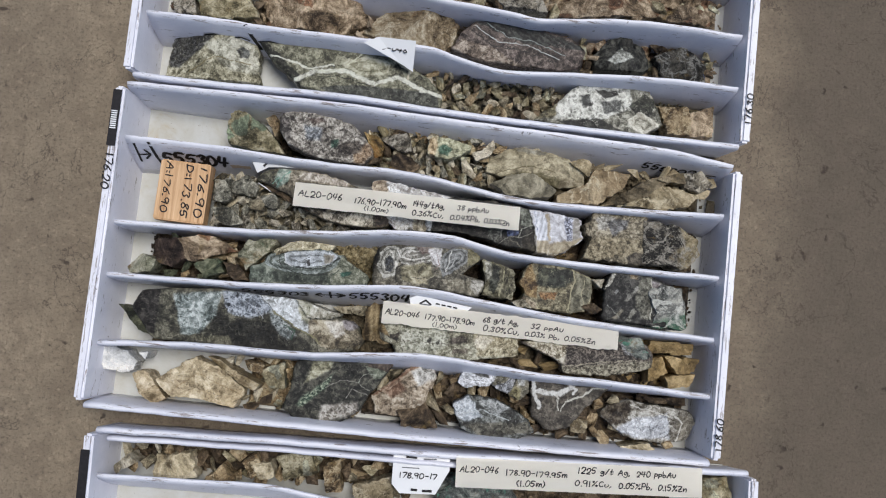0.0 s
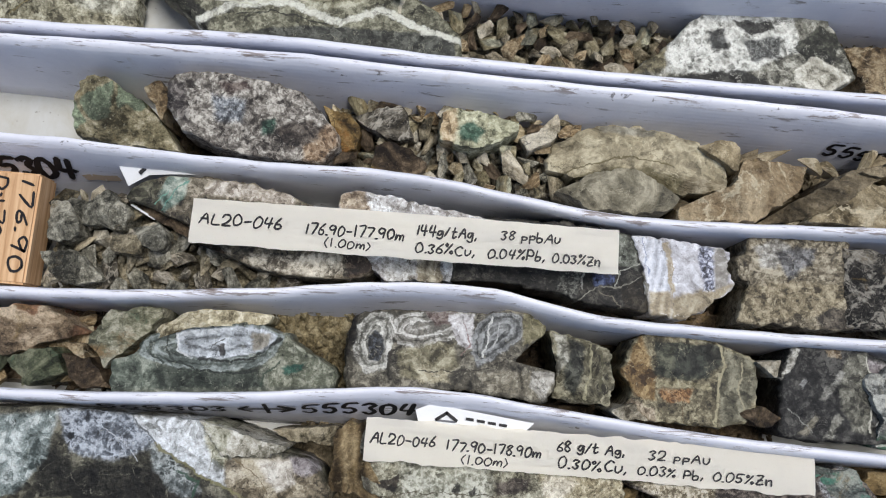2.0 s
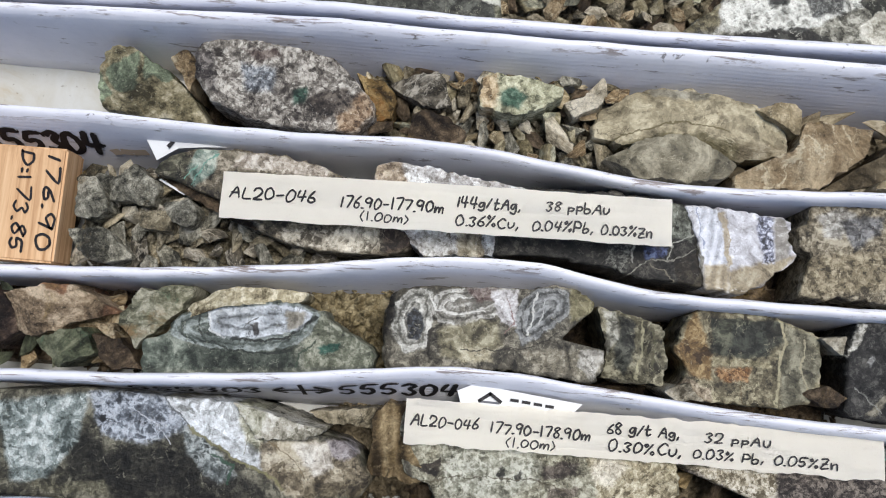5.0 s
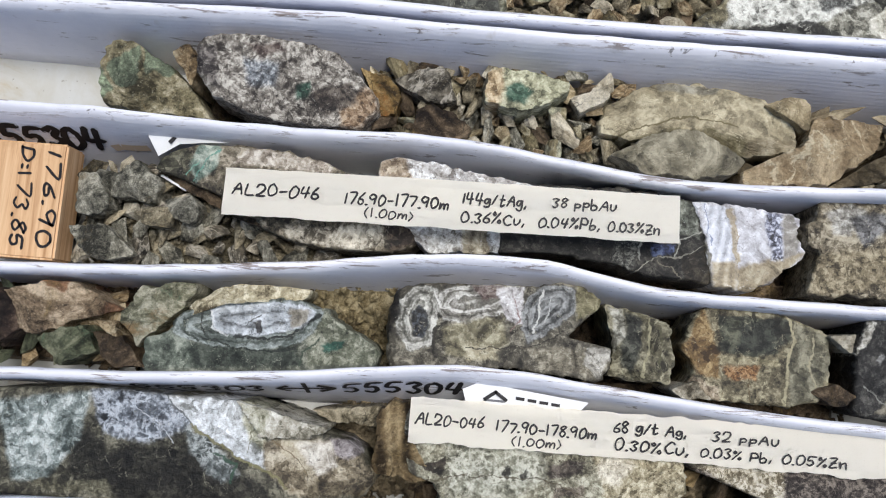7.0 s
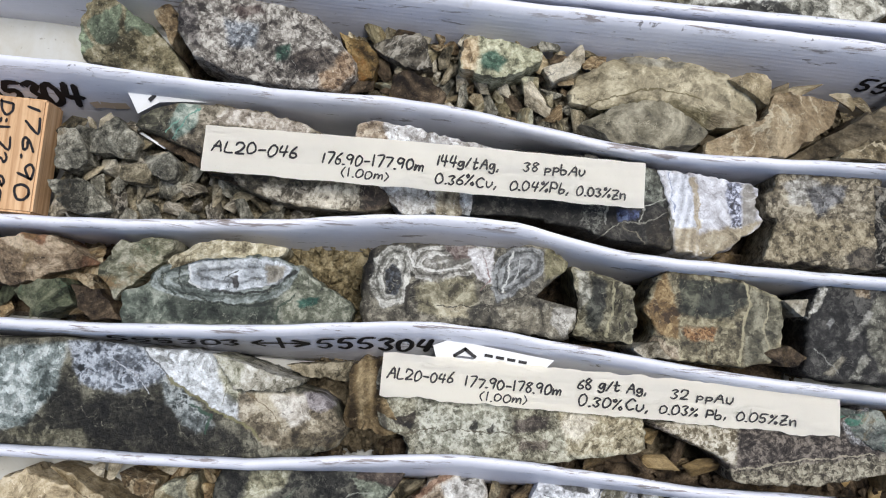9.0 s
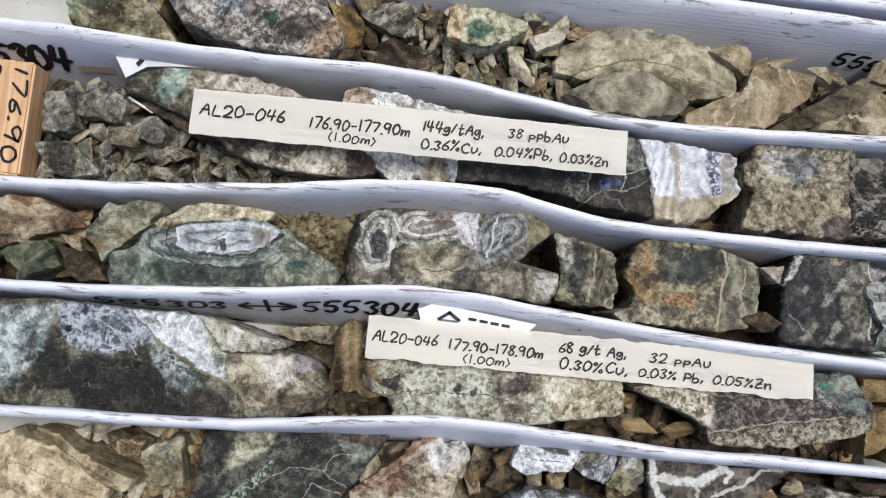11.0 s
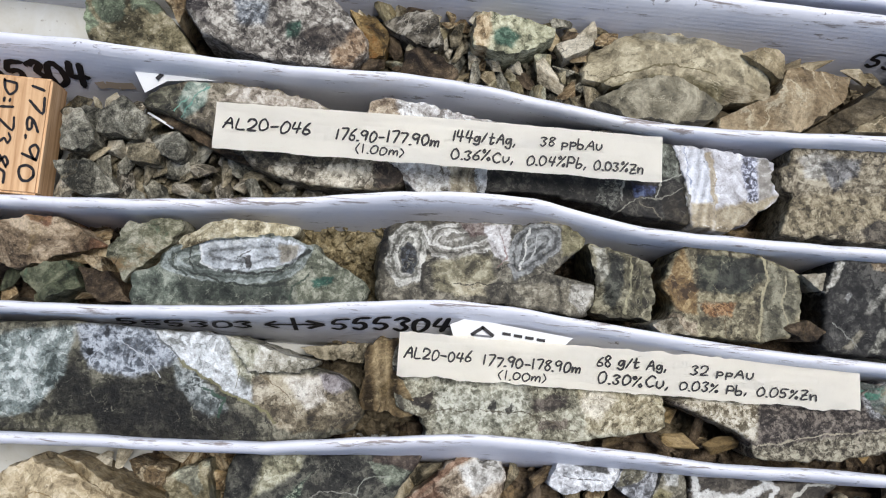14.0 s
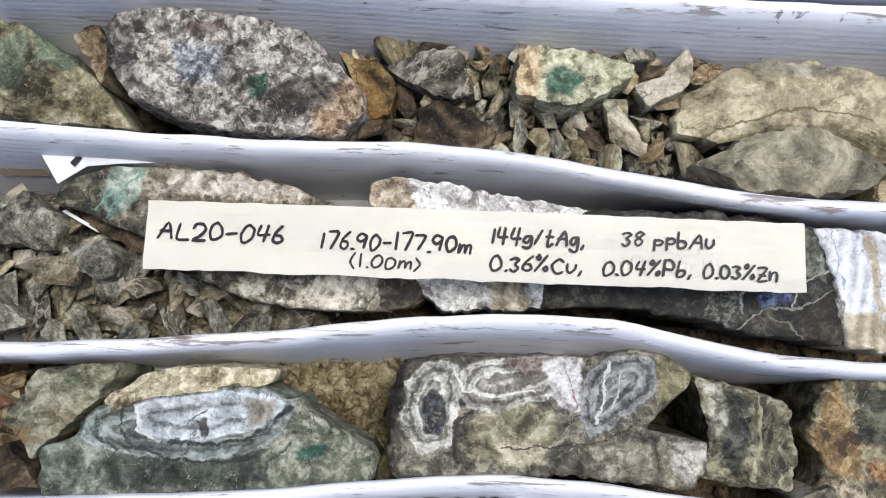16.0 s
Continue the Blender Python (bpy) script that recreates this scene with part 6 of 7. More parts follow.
hero('white_wave_band', 'cut', 0.04, 'long core piece with wavy white band over dark base', [(0.1008, 0.3652), (0.1281, 0.3649), (0.1828, 0.3667), (0.2269, 0.365), (0.2513, 0.3537), (0.2734, 0.3422), (0.2888, 0.3271), (0.2847, 0.3138), (0.2439, 0.3109), (0.1886, 0.3159), (0.1497, 0.3215), (0.122, 0.3429)],
     ((84, 82, 66), (128, 126, 104), (176, 174, 152)), [
         ([(0.148, 0.3269), (0.1654, 0.3277), (0.1981, 0.3281), (0.241, 0.3374), (0.2835, 0.3254), (0.2853, 0.3133), (0.2385, 0.3103), (0.1886, 0.3159)], ((52, 54, 48), (82, 84, 78), (118, 120, 112)), 'cloud', 0.0008),
         ([(0.0997, 0.365), (0.1121, 0.362), (0.1516, 0.3284), (0.1498, 0.321), (0.122, 0.3429)], ((26, 26, 22), (50, 50, 44), (88, 88, 78)), 'cloud', 0.0008),
         ([(0.1849, 0.3479), (0.2058, 0.357), (0.2336, 0.3545), (0.2349, 0.3423), (0.2082, 0.3359)], ((120, 116, 88), (166, 162, 134), (206, 204, 184)), 'rings', 0.0016, (900,)),
     ], [
         ([(0.1181, 0.3481), (0.1416, 0.344), (0.1558, 0.339), (0.1798, 0.345)], 0.0013, (224, 224, 212)),
         ([(0.1447, 0.3265), (0.1642, 0.3377), (0.1912, 0.3407), (0.2112, 0.334), (0.2209, 0.3307), (0.2434, 0.3399), (0.2665, 0.3302), (0.2862, 0.3257)], 0.0028, (228, 228, 216)),
         ([(0.153, 0.3397), (0.1751, 0.3378), (0.1908, 0.344), (0.2056, 0.3592)], 0.0008, (206, 206, 186)),
         ([(0.1648, 0.3321), (0.1864, 0.3351), (0.2144, 0.3299)], 0.0006, (40, 40, 36)),
         ([(0.239, 0.3551), (0.2535, 0.3484), (0.2528, 0.3399)], 0.0016, (212, 204, 182)),
     ], ragged=0.5)
hero('white_black_breccia', 'cut', 0.04, 'black and white breccia core piece', [(0.3772, 0.3136), (0.4012, 0.3342), (0.4112, 0.3465), (0.427, 0.3557), (0.46, 0.3588), (0.4881, 0.3564), (0.496, 0.342), (0.5033, 0.3221), (0.4866, 0.3096), (0.4646, 0.3077), (0.4089, 0.3115)],
     ((90, 88, 76), (150, 148, 134), (204, 202, 190)), [
         ([(0.3986, 0.3328), (0.4162, 0.3516), (0.4668, 0.3585), (0.4732, 0.3355), (0.4414, 0.3196), (0.3962, 0.3168)], ((150, 150, 142), (206, 206, 198), (232, 232, 226)), 'mosaic', 0.001, (190,)),
         ([(0.4342, 0.3492), (0.4552, 0.3504), (0.4578, 0.3462), (0.4449, 0.3419)], ((30, 30, 28), (54, 54, 50), (84, 84, 78)), 'cloud', 0.0006),
         ([(0.4216, 0.3421), (0.4302, 0.3442), (0.4325, 0.3321), (0.4236, 0.3322)], ((40, 42, 42), (76, 78, 78), (120, 122, 120)), 'cloud', 0.001),
         ([(0.4407, 0.3386), (0.4615, 0.3421), (0.4615, 0.3297), (0.4462, 0.3269)], ((52, 54, 52), (92, 94, 92), (140, 142, 138)), 'speck', 0.001),
         ([(0.4686, 0.3373), (0.4831, 0.3502), (0.4946, 0.3458), (0.4907, 0.3263), (0.4772, 0.3281)], ((34, 36, 28), (60, 62, 50), (96, 98, 82)), 'cloud', 0.0006),
         ([(0.4003, 0.315), (0.4412, 0.3219), (0.4712, 0.3084), (0.4145, 0.311)], ((30, 30, 28), (52, 52, 48), (88, 88, 82)), 'cloud', 0.0008),
         ([(0.4678, 0.3215), (0.4812, 0.3331), (0.5011, 0.3218), (0.4855, 0.3095)], ((150, 144, 124), (206, 202, 186), (230, 228, 218)), 'rings', 0.0006, (900,)),
         ([(0.3772, 0.3136), (0.3986, 0.3328), (0.3994, 0.3183)], ((96, 88, 60), (140, 130, 98), (180, 172, 140)), 'cloud', 0.0014),
     ], [], ragged=0.5)
hero('dark_wavy_stripes', 'cut', 0.04, 'grey core piece with dark wavy bands', [(0.291, 0.3746), (0.2988, 0.3902), (0.3112, 0.4041), (0.344, 0.409), (0.3781, 0.4021), (0.4063, 0.398), (0.4218, 0.3873), (0.4202, 0.369), (0.3984, 0.3643), (0.3596, 0.3644), (0.3206, 0.3667)],
     ((64, 54, 50), (112, 98, 92), (160, 146, 138)), [
         ([(0.3101, 0.404), (0.3439, 0.4101), (0.4216, 0.3901), (0.4223, 0.3704), (0.3972, 0.3766), (0.3629, 0.3873), (0.3351, 0.3876)], ((26, 26, 28), (52, 54, 54), (92, 96, 92)), 'streak', 0.001, (0.5, 0.9, 1500)),
         ([(0.292, 0.3758), (0.3069, 0.3922), (0.3303, 0.3802), (0.381, 0.3724), (0.3597, 0.3632), (0.3151, 0.3661)], ((96, 80, 66), (150, 132, 116), (196, 184, 170)), 'cloud', 0.0014),
     ], [
         ([(0.3128, 0.3997), (0.3352, 0.3864), (0.363, 0.3862), (0.3973, 0.3754)], 0.0007, (196, 200, 200)),
         ([(0.3235, 0.4032), (0.3457, 0.3922), (0.3709, 0.3905), (0.4025, 0.3794)], 0.0006, (150, 158, 156)),
         ([(0.31, 0.3943), (0.3313, 0.3815), (0.3608, 0.3803), (0.3922, 0.3715)], 0.0006, (40, 40, 40)),
     ])
hero('dark_with_cap', 'broken', 0.04, 'dark rock with pale cap', [(0.4289, 0.3836), (0.445, 0.4024), (0.4614, 0.4066), (0.4824, 0.3965), (0.4874, 0.3778), (0.4757, 0.3708), (0.4365, 0.3731)],
     ((30, 30, 30), (62, 62, 58), (110, 110, 102)), [
         ([(0.4366, 0.3844), (0.4494, 0.4029), (0.4648, 0.4058), (0.4808, 0.3895), (0.47, 0.3848), (0.4569, 0.3947), (0.4458, 0.381)], ((150, 152, 144), (196, 198, 190), (222, 224, 220)), 'cloud', 0.001),
     ], [])
hero('white_dark_hollow', 'broken', 0.036, 'white rock with dark rim', [(0.3297, 0.0541), (0.3349, 0.0666), (0.3395, 0.0701), (0.3563, 0.0696), (0.3673, 0.0666), (0.3642, 0.0585), (0.3594, 0.0536), (0.3462, 0.0524), (0.3395, 0.0499)],
     ((150, 150, 152), (204, 206, 212), (236, 238, 244)), [
         ([(0.3396, 0.0693), (0.3563, 0.0702), (0.361, 0.0616), (0.3511, 0.0624), (0.344, 0.0646)], ((62, 60, 58), (94, 92, 88), (130, 128, 122)), 'cloud', 0.0006),
         ([(0.3535, 0.0683), (0.3673, 0.0672), (0.3655, 0.0636), (0.359, 0.0653)], ((180, 182, 182), (214, 216, 216), (234, 236, 238)), 'cloud', 0.0006),
     ], [
         ([(0.3384, 0.0596), (0.3457, 0.0583), (0.3573, 0.0579)], 0.0003, (60, 56, 54)),
     ], ragged=0.5)
hero('grey_heart_chip', 'broken', 0.036, 'grey banded rock chip', [(0.3627, 0.055), (0.3649, 0.0642), (0.3739, 0.0675), (0.3856, 0.0676), (0.3863, 0.0615), (0.3806, 0.0481), (0.3693, 0.0519)],
     ((120, 120, 122), (172, 174, 180), (222, 224, 230)), [
         ([(0.3632, 0.0556), (0.3671, 0.0649), (0.3821, 0.0673), (0.3752, 0.0588), (0.3662, 0.0547)], ((84, 78, 60), (124, 118, 94), (156, 150, 126)), 'cloud', 0.0006),
     ], [
         ([(0.3628, 0.0538), (0.3747, 0.0577), (0.3851, 0.0665)], 0.0008, (70, 70, 74)),
     ], ragged=0.5)
hero('white_capped_chip', 'broken', 0.036, 'dark chip with a white upper face', [(0.3867, 0.0683), (0.3978, 0.0676), (0.4001, 0.0531), (0.3914, 0.0445), (0.3795, 0.048), (0.3852, 0.0569)],
     ((74, 68, 56), (128, 122, 104), (176, 170, 152)), [
         ([(0.3867, 0.0677), (0.3955, 0.0674), (0.3938, 0.0582), (0.388, 0.0582)], ((170, 168, 160), (206, 206, 202), (226, 226, 224)), 'cloud', 0.0008),
         ([(0.3795, 0.048), (0.3858, 0.0569), (0.3924, 0.0538), (0.3914, 0.0445)], ((90, 82, 48), (136, 126, 86), (170, 162, 122)), 'cloud', 0.001),
     ], [], ragged=0.5)
hero('thick_white_veins', 'cut', 0.036, 'dark core piece with thick white veins', [(0.3996, 0.0677), (0.4298, 0.0646), (0.4447, 0.0625), (0.4773, 0.0644), (0.455, 0.043), (0.44, 0.022), (0.42, 0.018), (0.403, 0.03), (0.4018, 0.0448)],
     ((66, 58, 50), (98, 90, 80), (138, 130, 118)), [], [
         ([(0.4031, 0.0675), (0.4035, 0.0533), (0.4109, 0.0393)], 0.0026, (222, 222, 220)),
         ([(0.4055, 0.0541), (0.4275, 0.0537), (0.4418, 0.0617)], 0.003, (230, 230, 228)),
         ([(0.4357, 0.064), (0.4437, 0.059), (0.441, 0.0548)], 0.0018, (220, 220, 218)),
         ([(0.4344, 0.0469), (0.45, 0.0533), (0.4601, 0.0621), (0.4743, 0.0633)], 0.0011, (206, 204, 196)),
         ([(0.4264, 0.0525), (0.4285, 0.0385)], 0.001, (200, 198, 190)),
         ([(0.4367, 0.0491), (0.4314, 0.0388)], 0.0008, (196, 194, 186)),
     ], ragged=0.5)
hero('blue_grey_breccia', 'cut', 0.036, 'blue-grey brecciated core piece', [(0.3277, 0.0343), (0.3429, 0.0438), (0.3645, 0.0434), (0.3814, 0.0371), (0.4014, 0.0258), (0.4077, 0.0158), (0.3951, 0.0077), (0.3576, 0.0055), (0.3382, 0.0115)],
     ((54, 54, 50), (96, 98, 94), (156, 160, 158)), [
         ([(0.3278, 0.0338), (0.3429, 0.0438), (0.3567, 0.025), (0.3411, 0.0192), (0.3315, 0.0235)], ((140, 148, 156), (188, 196, 204), (222, 226, 232)), 'mosaic', 0.0012, (260,)),
         ([(0.3516, 0.0383), (0.3656, 0.044), (0.3815, 0.0361), (0.3716, 0.0265)], ((110, 112, 112), (160, 164, 164), (206, 208, 208)), 'mosaic', 0.0012, (260,)),
         ([(0.3403, 0.017), (0.4015, 0.0242), (0.4078, 0.0153), (0.3576, 0.0055)], ((60, 56, 48), (98, 94, 82), (142, 138, 124)), 'cloud', 0.0014),
     ], [
         ([(0.3352, 0.0244), (0.3549, 0.0318), (0.3827, 0.0239)], 0.0006, (190, 196, 198)),
     ], ragged=0.6)
hero('smoky_quartz', 'broken', 0.036, 'white and smoky quartz core end', [(0.4701, 0.0381), (0.4779, 0.0469), (0.4991, 0.0539), (0.532, 0.0513), (0.5567, 0.0496), (0.5648, 0.037), (0.5591, 0.0204), (0.535, 0.0154), (0.4967, 0.019), (0.4824, 0.0276)],
     ((110, 100, 84), (160, 154, 142), (206, 204, 198)), [
         ([(0.4701, 0.0381), (0.4804, 0.0493), (0.5014, 0.0525), (0.4945, 0.0315), (0.4817, 0.0292)], ((62, 48, 38), (98, 84, 68), (140, 128, 110)), 'cloud', 0.001),
         ([(0.4844, 0.0236), (0.5005, 0.0375), (0.5325, 0.045), (0.5411, 0.0213), (0.5076, 0.019)], ((176, 180, 188), (212, 216, 224), (236, 238, 244)), 'cloud', 0.0014),
         ([(0.5434, 0.0455), (0.5633, 0.0422), (0.5616, 0.0233), (0.5483, 0.0188)], ((100, 92, 78), (146, 138, 122), (186, 180, 168)), 'cloud', 0.001),
     ], [
         ([(0.5413, 0.0437), (0.5506, 0.0372), (0.5478, 0.0193)], 0.001, (222, 220, 214)),
         ([(0.4995, 0.0491), (0.5215, 0.046), (0.5383, 0.0413)], 0.0008, (214, 212, 206)),
     ], ragged=0.6)
hero('cream_boulder', 'broken', 0.038, 'large light tan angular rock', [(0.047, 0.0286), (0.0605, 0.0384), (0.0824, 0.0539), (0.0941, 0.0498), (0.1143, 0.0408), (0.132, 0.0268), (0.1237, 0.008), (0.091, 0.0152), (0.0647, 0.0146), (0.055, 0.0199)],
     ((158, 136, 100), (210, 192, 156), (234, 222, 196)), [
         ([(0.047, 0.0286), (0.0605, 0.0384), (0.0785, 0.0223), (0.0636, 0.0145), (0.0545, 0.0199)], ((176, 152, 112), (216, 198, 164), (232, 220, 196)), 'cloud', 0.0016),
         ([(0.0889, 0.0234), (0.1319, 0.0278), (0.1237, 0.008), (0.091, 0.0152)], ((170, 146, 106), (210, 190, 152), (230, 216, 188)), 'cloud', 0.0016),
     ], [
         ([(0.0631, 0.0181), (0.0869, 0.039), (0.1262, 0.0219)], 0.0004, (150, 126, 88)),
     ], size=55, coarse=0.7)
hero('cream_chip', 'broken', 0.036, 'light tan rock chip', [(0.0243, 0.0314), (0.0337, 0.0361), (0.0403, 0.0341), (0.057, 0.012), (0.0476, 0.0032), (0.0371, 0.01)],
     ((160, 138, 100), (206, 186, 150), (230, 216, 190)), [], [], size=55, coarse=0.7)
hero('tan_sliver', 'broken', 0.04, 'long tan rock sliver', [(0.0919, 0.0545), (0.1042, 0.0537), (0.1241, 0.043), (0.1464, 0.0337), (0.1408, 0.0278), (0.1309, 0.0305), (0.1136, 0.0419)],
     ((128, 106, 72), (176, 156, 118), (212, 198, 168)), [], [
         ([(0.0963, 0.0528), (0.1361, 0.0311)], 0.0005, (96, 78, 50)),
     ], size=60, coarse=0.7)
rock("green_cream", "broken", 0.047, "tan and green mottled rock lump in tray", [(0.0859, 0.2763), (0.0928, 0.2899), (0.1035, 0.2889), (0.121, 0.2792), (0.1337, 0.2665), (0.1414, 0.2548), (0.1181, 0.2539), (0.0889, 0.2578)])
rock("tan", "broken", 0.047, "thin tan rock wedge", [(0.1229, 0.285), (0.1317, 0.2889), (0.1376, 0.2792), (0.1337, 0.2675)])
rock("rusty", "broken", 0.047, "rusty yellow rock fragment", [(0.2164, 0.2831), (0.231, 0.2792), (0.2388, 0.2694), (0.2349, 0.2597), (0.2281, 0.2578), (0.2233, 0.2694)])
rock("grey_veined", "broken", 0.047, "pale grey wedge-shaped rock chip", [(0.2349, 0.2782), (0.2583, 0.286), (0.2651, 0.2694), (0.2544, 0.2665), (0.2388, 0.2733)])
rock("pale", "broken", 0.047, "white angular rock chip", [(0.3216, 0.2733), (0.343, 0.2831), (0.3411, 0.2743), (0.3265, 0.2656)])
rock("brown_dark", "broken", 0.047, "dark brown triangular rock chip", [(0.2466, 0.2636), (0.2632, 0.2656), (0.2729, 0.2548), (0.2671, 0.247), (0.2447, 0.249)])
rock("beige_grey", "broken", 0.055, "small triangular beige rock chip", [(0.4131, 0.2733), (0.4267, 0.2791), (0.4355, 0.2762), (0.4345, 0.2606), (0.4277, 0.2645)])
rock("beige_warm", "broken", 0.055, "broad warm beige rock slab", [(0.4053, 0.2412), (0.4326, 0.2548), (0.4413, 0.2713), (0.4783, 0.2704), (0.4695, 0.2548), (0.4462, 0.2363), (0.4082, 0.2343)])
rock("beige_dark", "broken", 0.055, "long brownish-grey rock sliver", [(0.4491, 0.2363), (0.4695, 0.2509), (0.4919, 0.2655), (0.5153, 0.2733), (0.5182, 0.2674), (0.4968, 0.2548), (0.4773, 0.2402)])
rock("beige_grey", "broken", 0.055, "pale beige pointed rock slab", [(0.4705, 0.2373), (0.5036, 0.2616), (0.5435, 0.2558), (0.5328, 0.2431), (0.5075, 0.2363)])
rock("grey_veined", "broken", 0.055, "grey rock lump at end of tray", [(0.524, 0.2742), (0.5406, 0.2772), (0.5542, 0.2655), (0.5416, 0.2577), (0.527, 0.2606)])
rock("beige_dark", "broken", 0.055, "brownish rock lump by tray wall", [(0.4968, 0.2655), (0.524, 0.2752), (0.527, 0.2645), (0.5085, 0.2635)])
# the streaked core piece's dark underside, added as a thin rock of its own
rock("brown_dark", "broken", 0.046, "dark brown rock splinter beside core piece", [(0.1164, 0.229), (0.1379, 0.2212), (0.1555, 0.2123), (0.1809, 0.2006), (0.1673, 0.2016), (0.1418, 0.2123), (0.1232, 0.2231)])
rock("black_vein_tan", "cut", 0.053, "core piece with black veined patch and tan rounded end", [(0.489, 0.2256), (0.5221, 0.2246), (0.5416, 0.2139), (0.5465, 0.1974), (0.5358, 0.1837), (0.492, 0.1847)])
rock("grey_chip", "broken", 0.051, "grey angular rock chip", [(0.0811, 0.2227), (0.0918, 0.2217), (0.1016, 0.2042), (0.0967, 0.2003), (0.085, 0.2013)])
rock("grey_chip", "broken", 0.051, "pale grey rough rock chip", [(0.0986, 0.2198), (0.1123, 0.2275), (0.1249, 0.2168), (0.123, 0.2081), (0.1016, 0.211)])
rock("grey_chip", "broken", 0.051, "grey pitted angular rock chip", [(0.0821, 0.1944), (0.0996, 0.1974), (0.1142, 0.1828), (0.1025, 0.1779), (0.0909, 0.1808)])
rock("olive_chip", "broken", 0.051, "brownish rock chip", [(0.1171, 0.2052), (0.1317, 0.2071), (0.1317, 0.1964), (0.1181, 0.1974)])
rock("grey_chip", "broken", 0.051, "dark grey rock chip", [(0.1269, 0.21), (0.1405, 0.2149), (0.1464, 0.2042), (0.1415, 0.1993), (0.1327, 0.2003)])
rock("tan_pink", "broken", 0.055, "tan and cream rock lump", [(0.0539, 0.1604), (0.0753, 0.1662), (0.088, 0.1681), (0.1104, 0.1555), (0.0928, 0.1497), (0.0724, 0.1419), (0.0578, 0.1458)])
rock("green_grey", "broken", 0.055, "greenish grey flat rock chip", [(0.0714, 0.1399), (0.0958, 0.1487), (0.1016, 0.1351), (0.0851, 0.1273)])
rock("tan", "broken", 0.055, "small tan pebble", [(0.1016, 0.1506), (0.1113, 0.1497), (0.1133, 0.1428), (0.1074, 0.1448)])
rock("brown_dark", "broken", 0.055, "dark brown rock sliver", [(0.1006, 0.1448), (0.1162, 0.1428), (0.1279, 0.1292), (0.1113, 0.1292)])
rock("green_white", "broken", 0.055, "pale green and white rock lump", [(0.1143, 0.1555), (0.1211, 0.1681), (0.1435, 0.1701), (0.1464, 0.1662), (0.1357, 0.1506), (0.123, 0.1389), (0.1162, 0.1477)])
rock("pale", "broken", 0.057, "small pale chip", [(0.3732, 0.1351), (0.3839, 0.1399), (0.3926, 0.1312), (0.379, 0.1312)])
rock("pale", "broken", 0.057, "pale pointed rock chip", [(0.4442, 0.1643), (0.4578, 0.1662), (0.4549, 0.1565)])
rock("brown_dark", "broken", 0.057, "brown rock chip in the gap", [(0.4374, 0.138), (0.4481, 0.1428), (0.4578, 0.137), (0.4462, 0.1312)])
rock("grey_green_split", "broken", 0.057, "grey-white rock with green base", [(0.4987, 0.1574), (0.5123, 0.1672), (0.5299, 0.1643), (0.5367, 0.1467), (0.5415, 0.1263), (0.5055, 0.1253), (0.5094, 0.1399)])
rock("maroon", "broken", 0.057, "dark maroon rock lump", [(0.0335, 0.1594), (0.0559, 0.1623), (0.0676, 0.1487), (0.0549, 0.1331), (0.0384, 0.1399)])
rock("green_white", "broken", 0.057, "round rock chip with white rim", [(0.0131, 0.1302), (0.0257, 0.1438), (0.0393, 0.1399), (0.0374, 0.1282), (0.0189, 0.1253)])
rock("olive_chip", "broken", 0.039, "flat olive rock behind core", [(0.2025, 0.1135), (0.2387, 0.1174), (0.2387, 0.1076), (0.2171, 0.1076)])
rock("brown_band", "broken", 0.047, "brown banded rock block", [(0.2369, 0.1127), (0.2398, 0.1195), (0.2534, 0.1214), (0.2564, 0.099), (0.269, 0.0854), (0.2544, 0.0834), (0.2349, 0.0864), (0.2369, 0.0971)])
rock("yellow_chip", "broken", 0.045, "yellow-tan blocky rock chip", [(0.5116, 0.1127), (0.5515, 0.1136), (0.5466, 0.1029), (0.5096, 0.1019)])
rock("yellow_chip", "broken", 0.045, "yellow-tan flat rock chip", [(0.5232, 0.1), (0.5564, 0.1), (0.5534, 0.0873), (0.5369, 0.0834)])
rock("yellow_chip", "broken", 0.045, "yellow-tan angular rock chip", [(0.5057, 0.0932), (0.5213, 0.1), (0.5291, 0.0844), (0.5106, 0.0737)])
rock("yellow_chip", "broken", 0.045, "yellow-tan wedge rock chip", [(0.5252, 0.0805), (0.5544, 0.0854), (0.5515, 0.0737), (0.5291, 0.0698)])
rock("dark_green_chip", "broken", 0.045, "dark green pointed rock", [(0.008, 0.0951), (0.0236, 0.0932), (0.0382, 0.0834), (0.047, 0.0688), (0.0294, 0.0727)])
rock("white_milky", "broken", 0.036, "white quartz lump", [(-0.007, 0.051), (0.006, 0.056), (0.018, 0.053), (0.029, 0.042), (0.021, 0.032), (-0.003, 0.033)])
rock("white_milky", "broken", 0.036, "small white quartz chip", [(0.029, 0.052), (0.038, 0.054), (0.036, 0.045)])
rock("tan", "broken", 0.036, "small tan rock chip", [(0.128, 0.055), (0.147, 0.052), (0.146, 0.044), (0.133, 0.045)])
rock("mottled_tan", "broken", 0.036, "tan mottled rock lump", [(0.144, 0.047), (0.166, 0.057), (0.169, 0.032), (0.154, 0.030)])
rock("brown_dark", "broken", 0.036, "dark brown triangular rock", [(0.277, 0.022), (0.303, 0.034), (0.317, 0.009), (0.282, 0.008)])
rock("tan_light", "broken", 0.036, "tan wedge rock chip", [(0.439, 0.032), (0.460, 0.032), (0.456, 0.019), (0.442, 0.020)])
rock("tan_light", "broken", 0.036, "tan sliver under quartz", [(0.490, 0.010), (0.519, 0.016), (0.525, 0.010), (0.504, 0.006)])
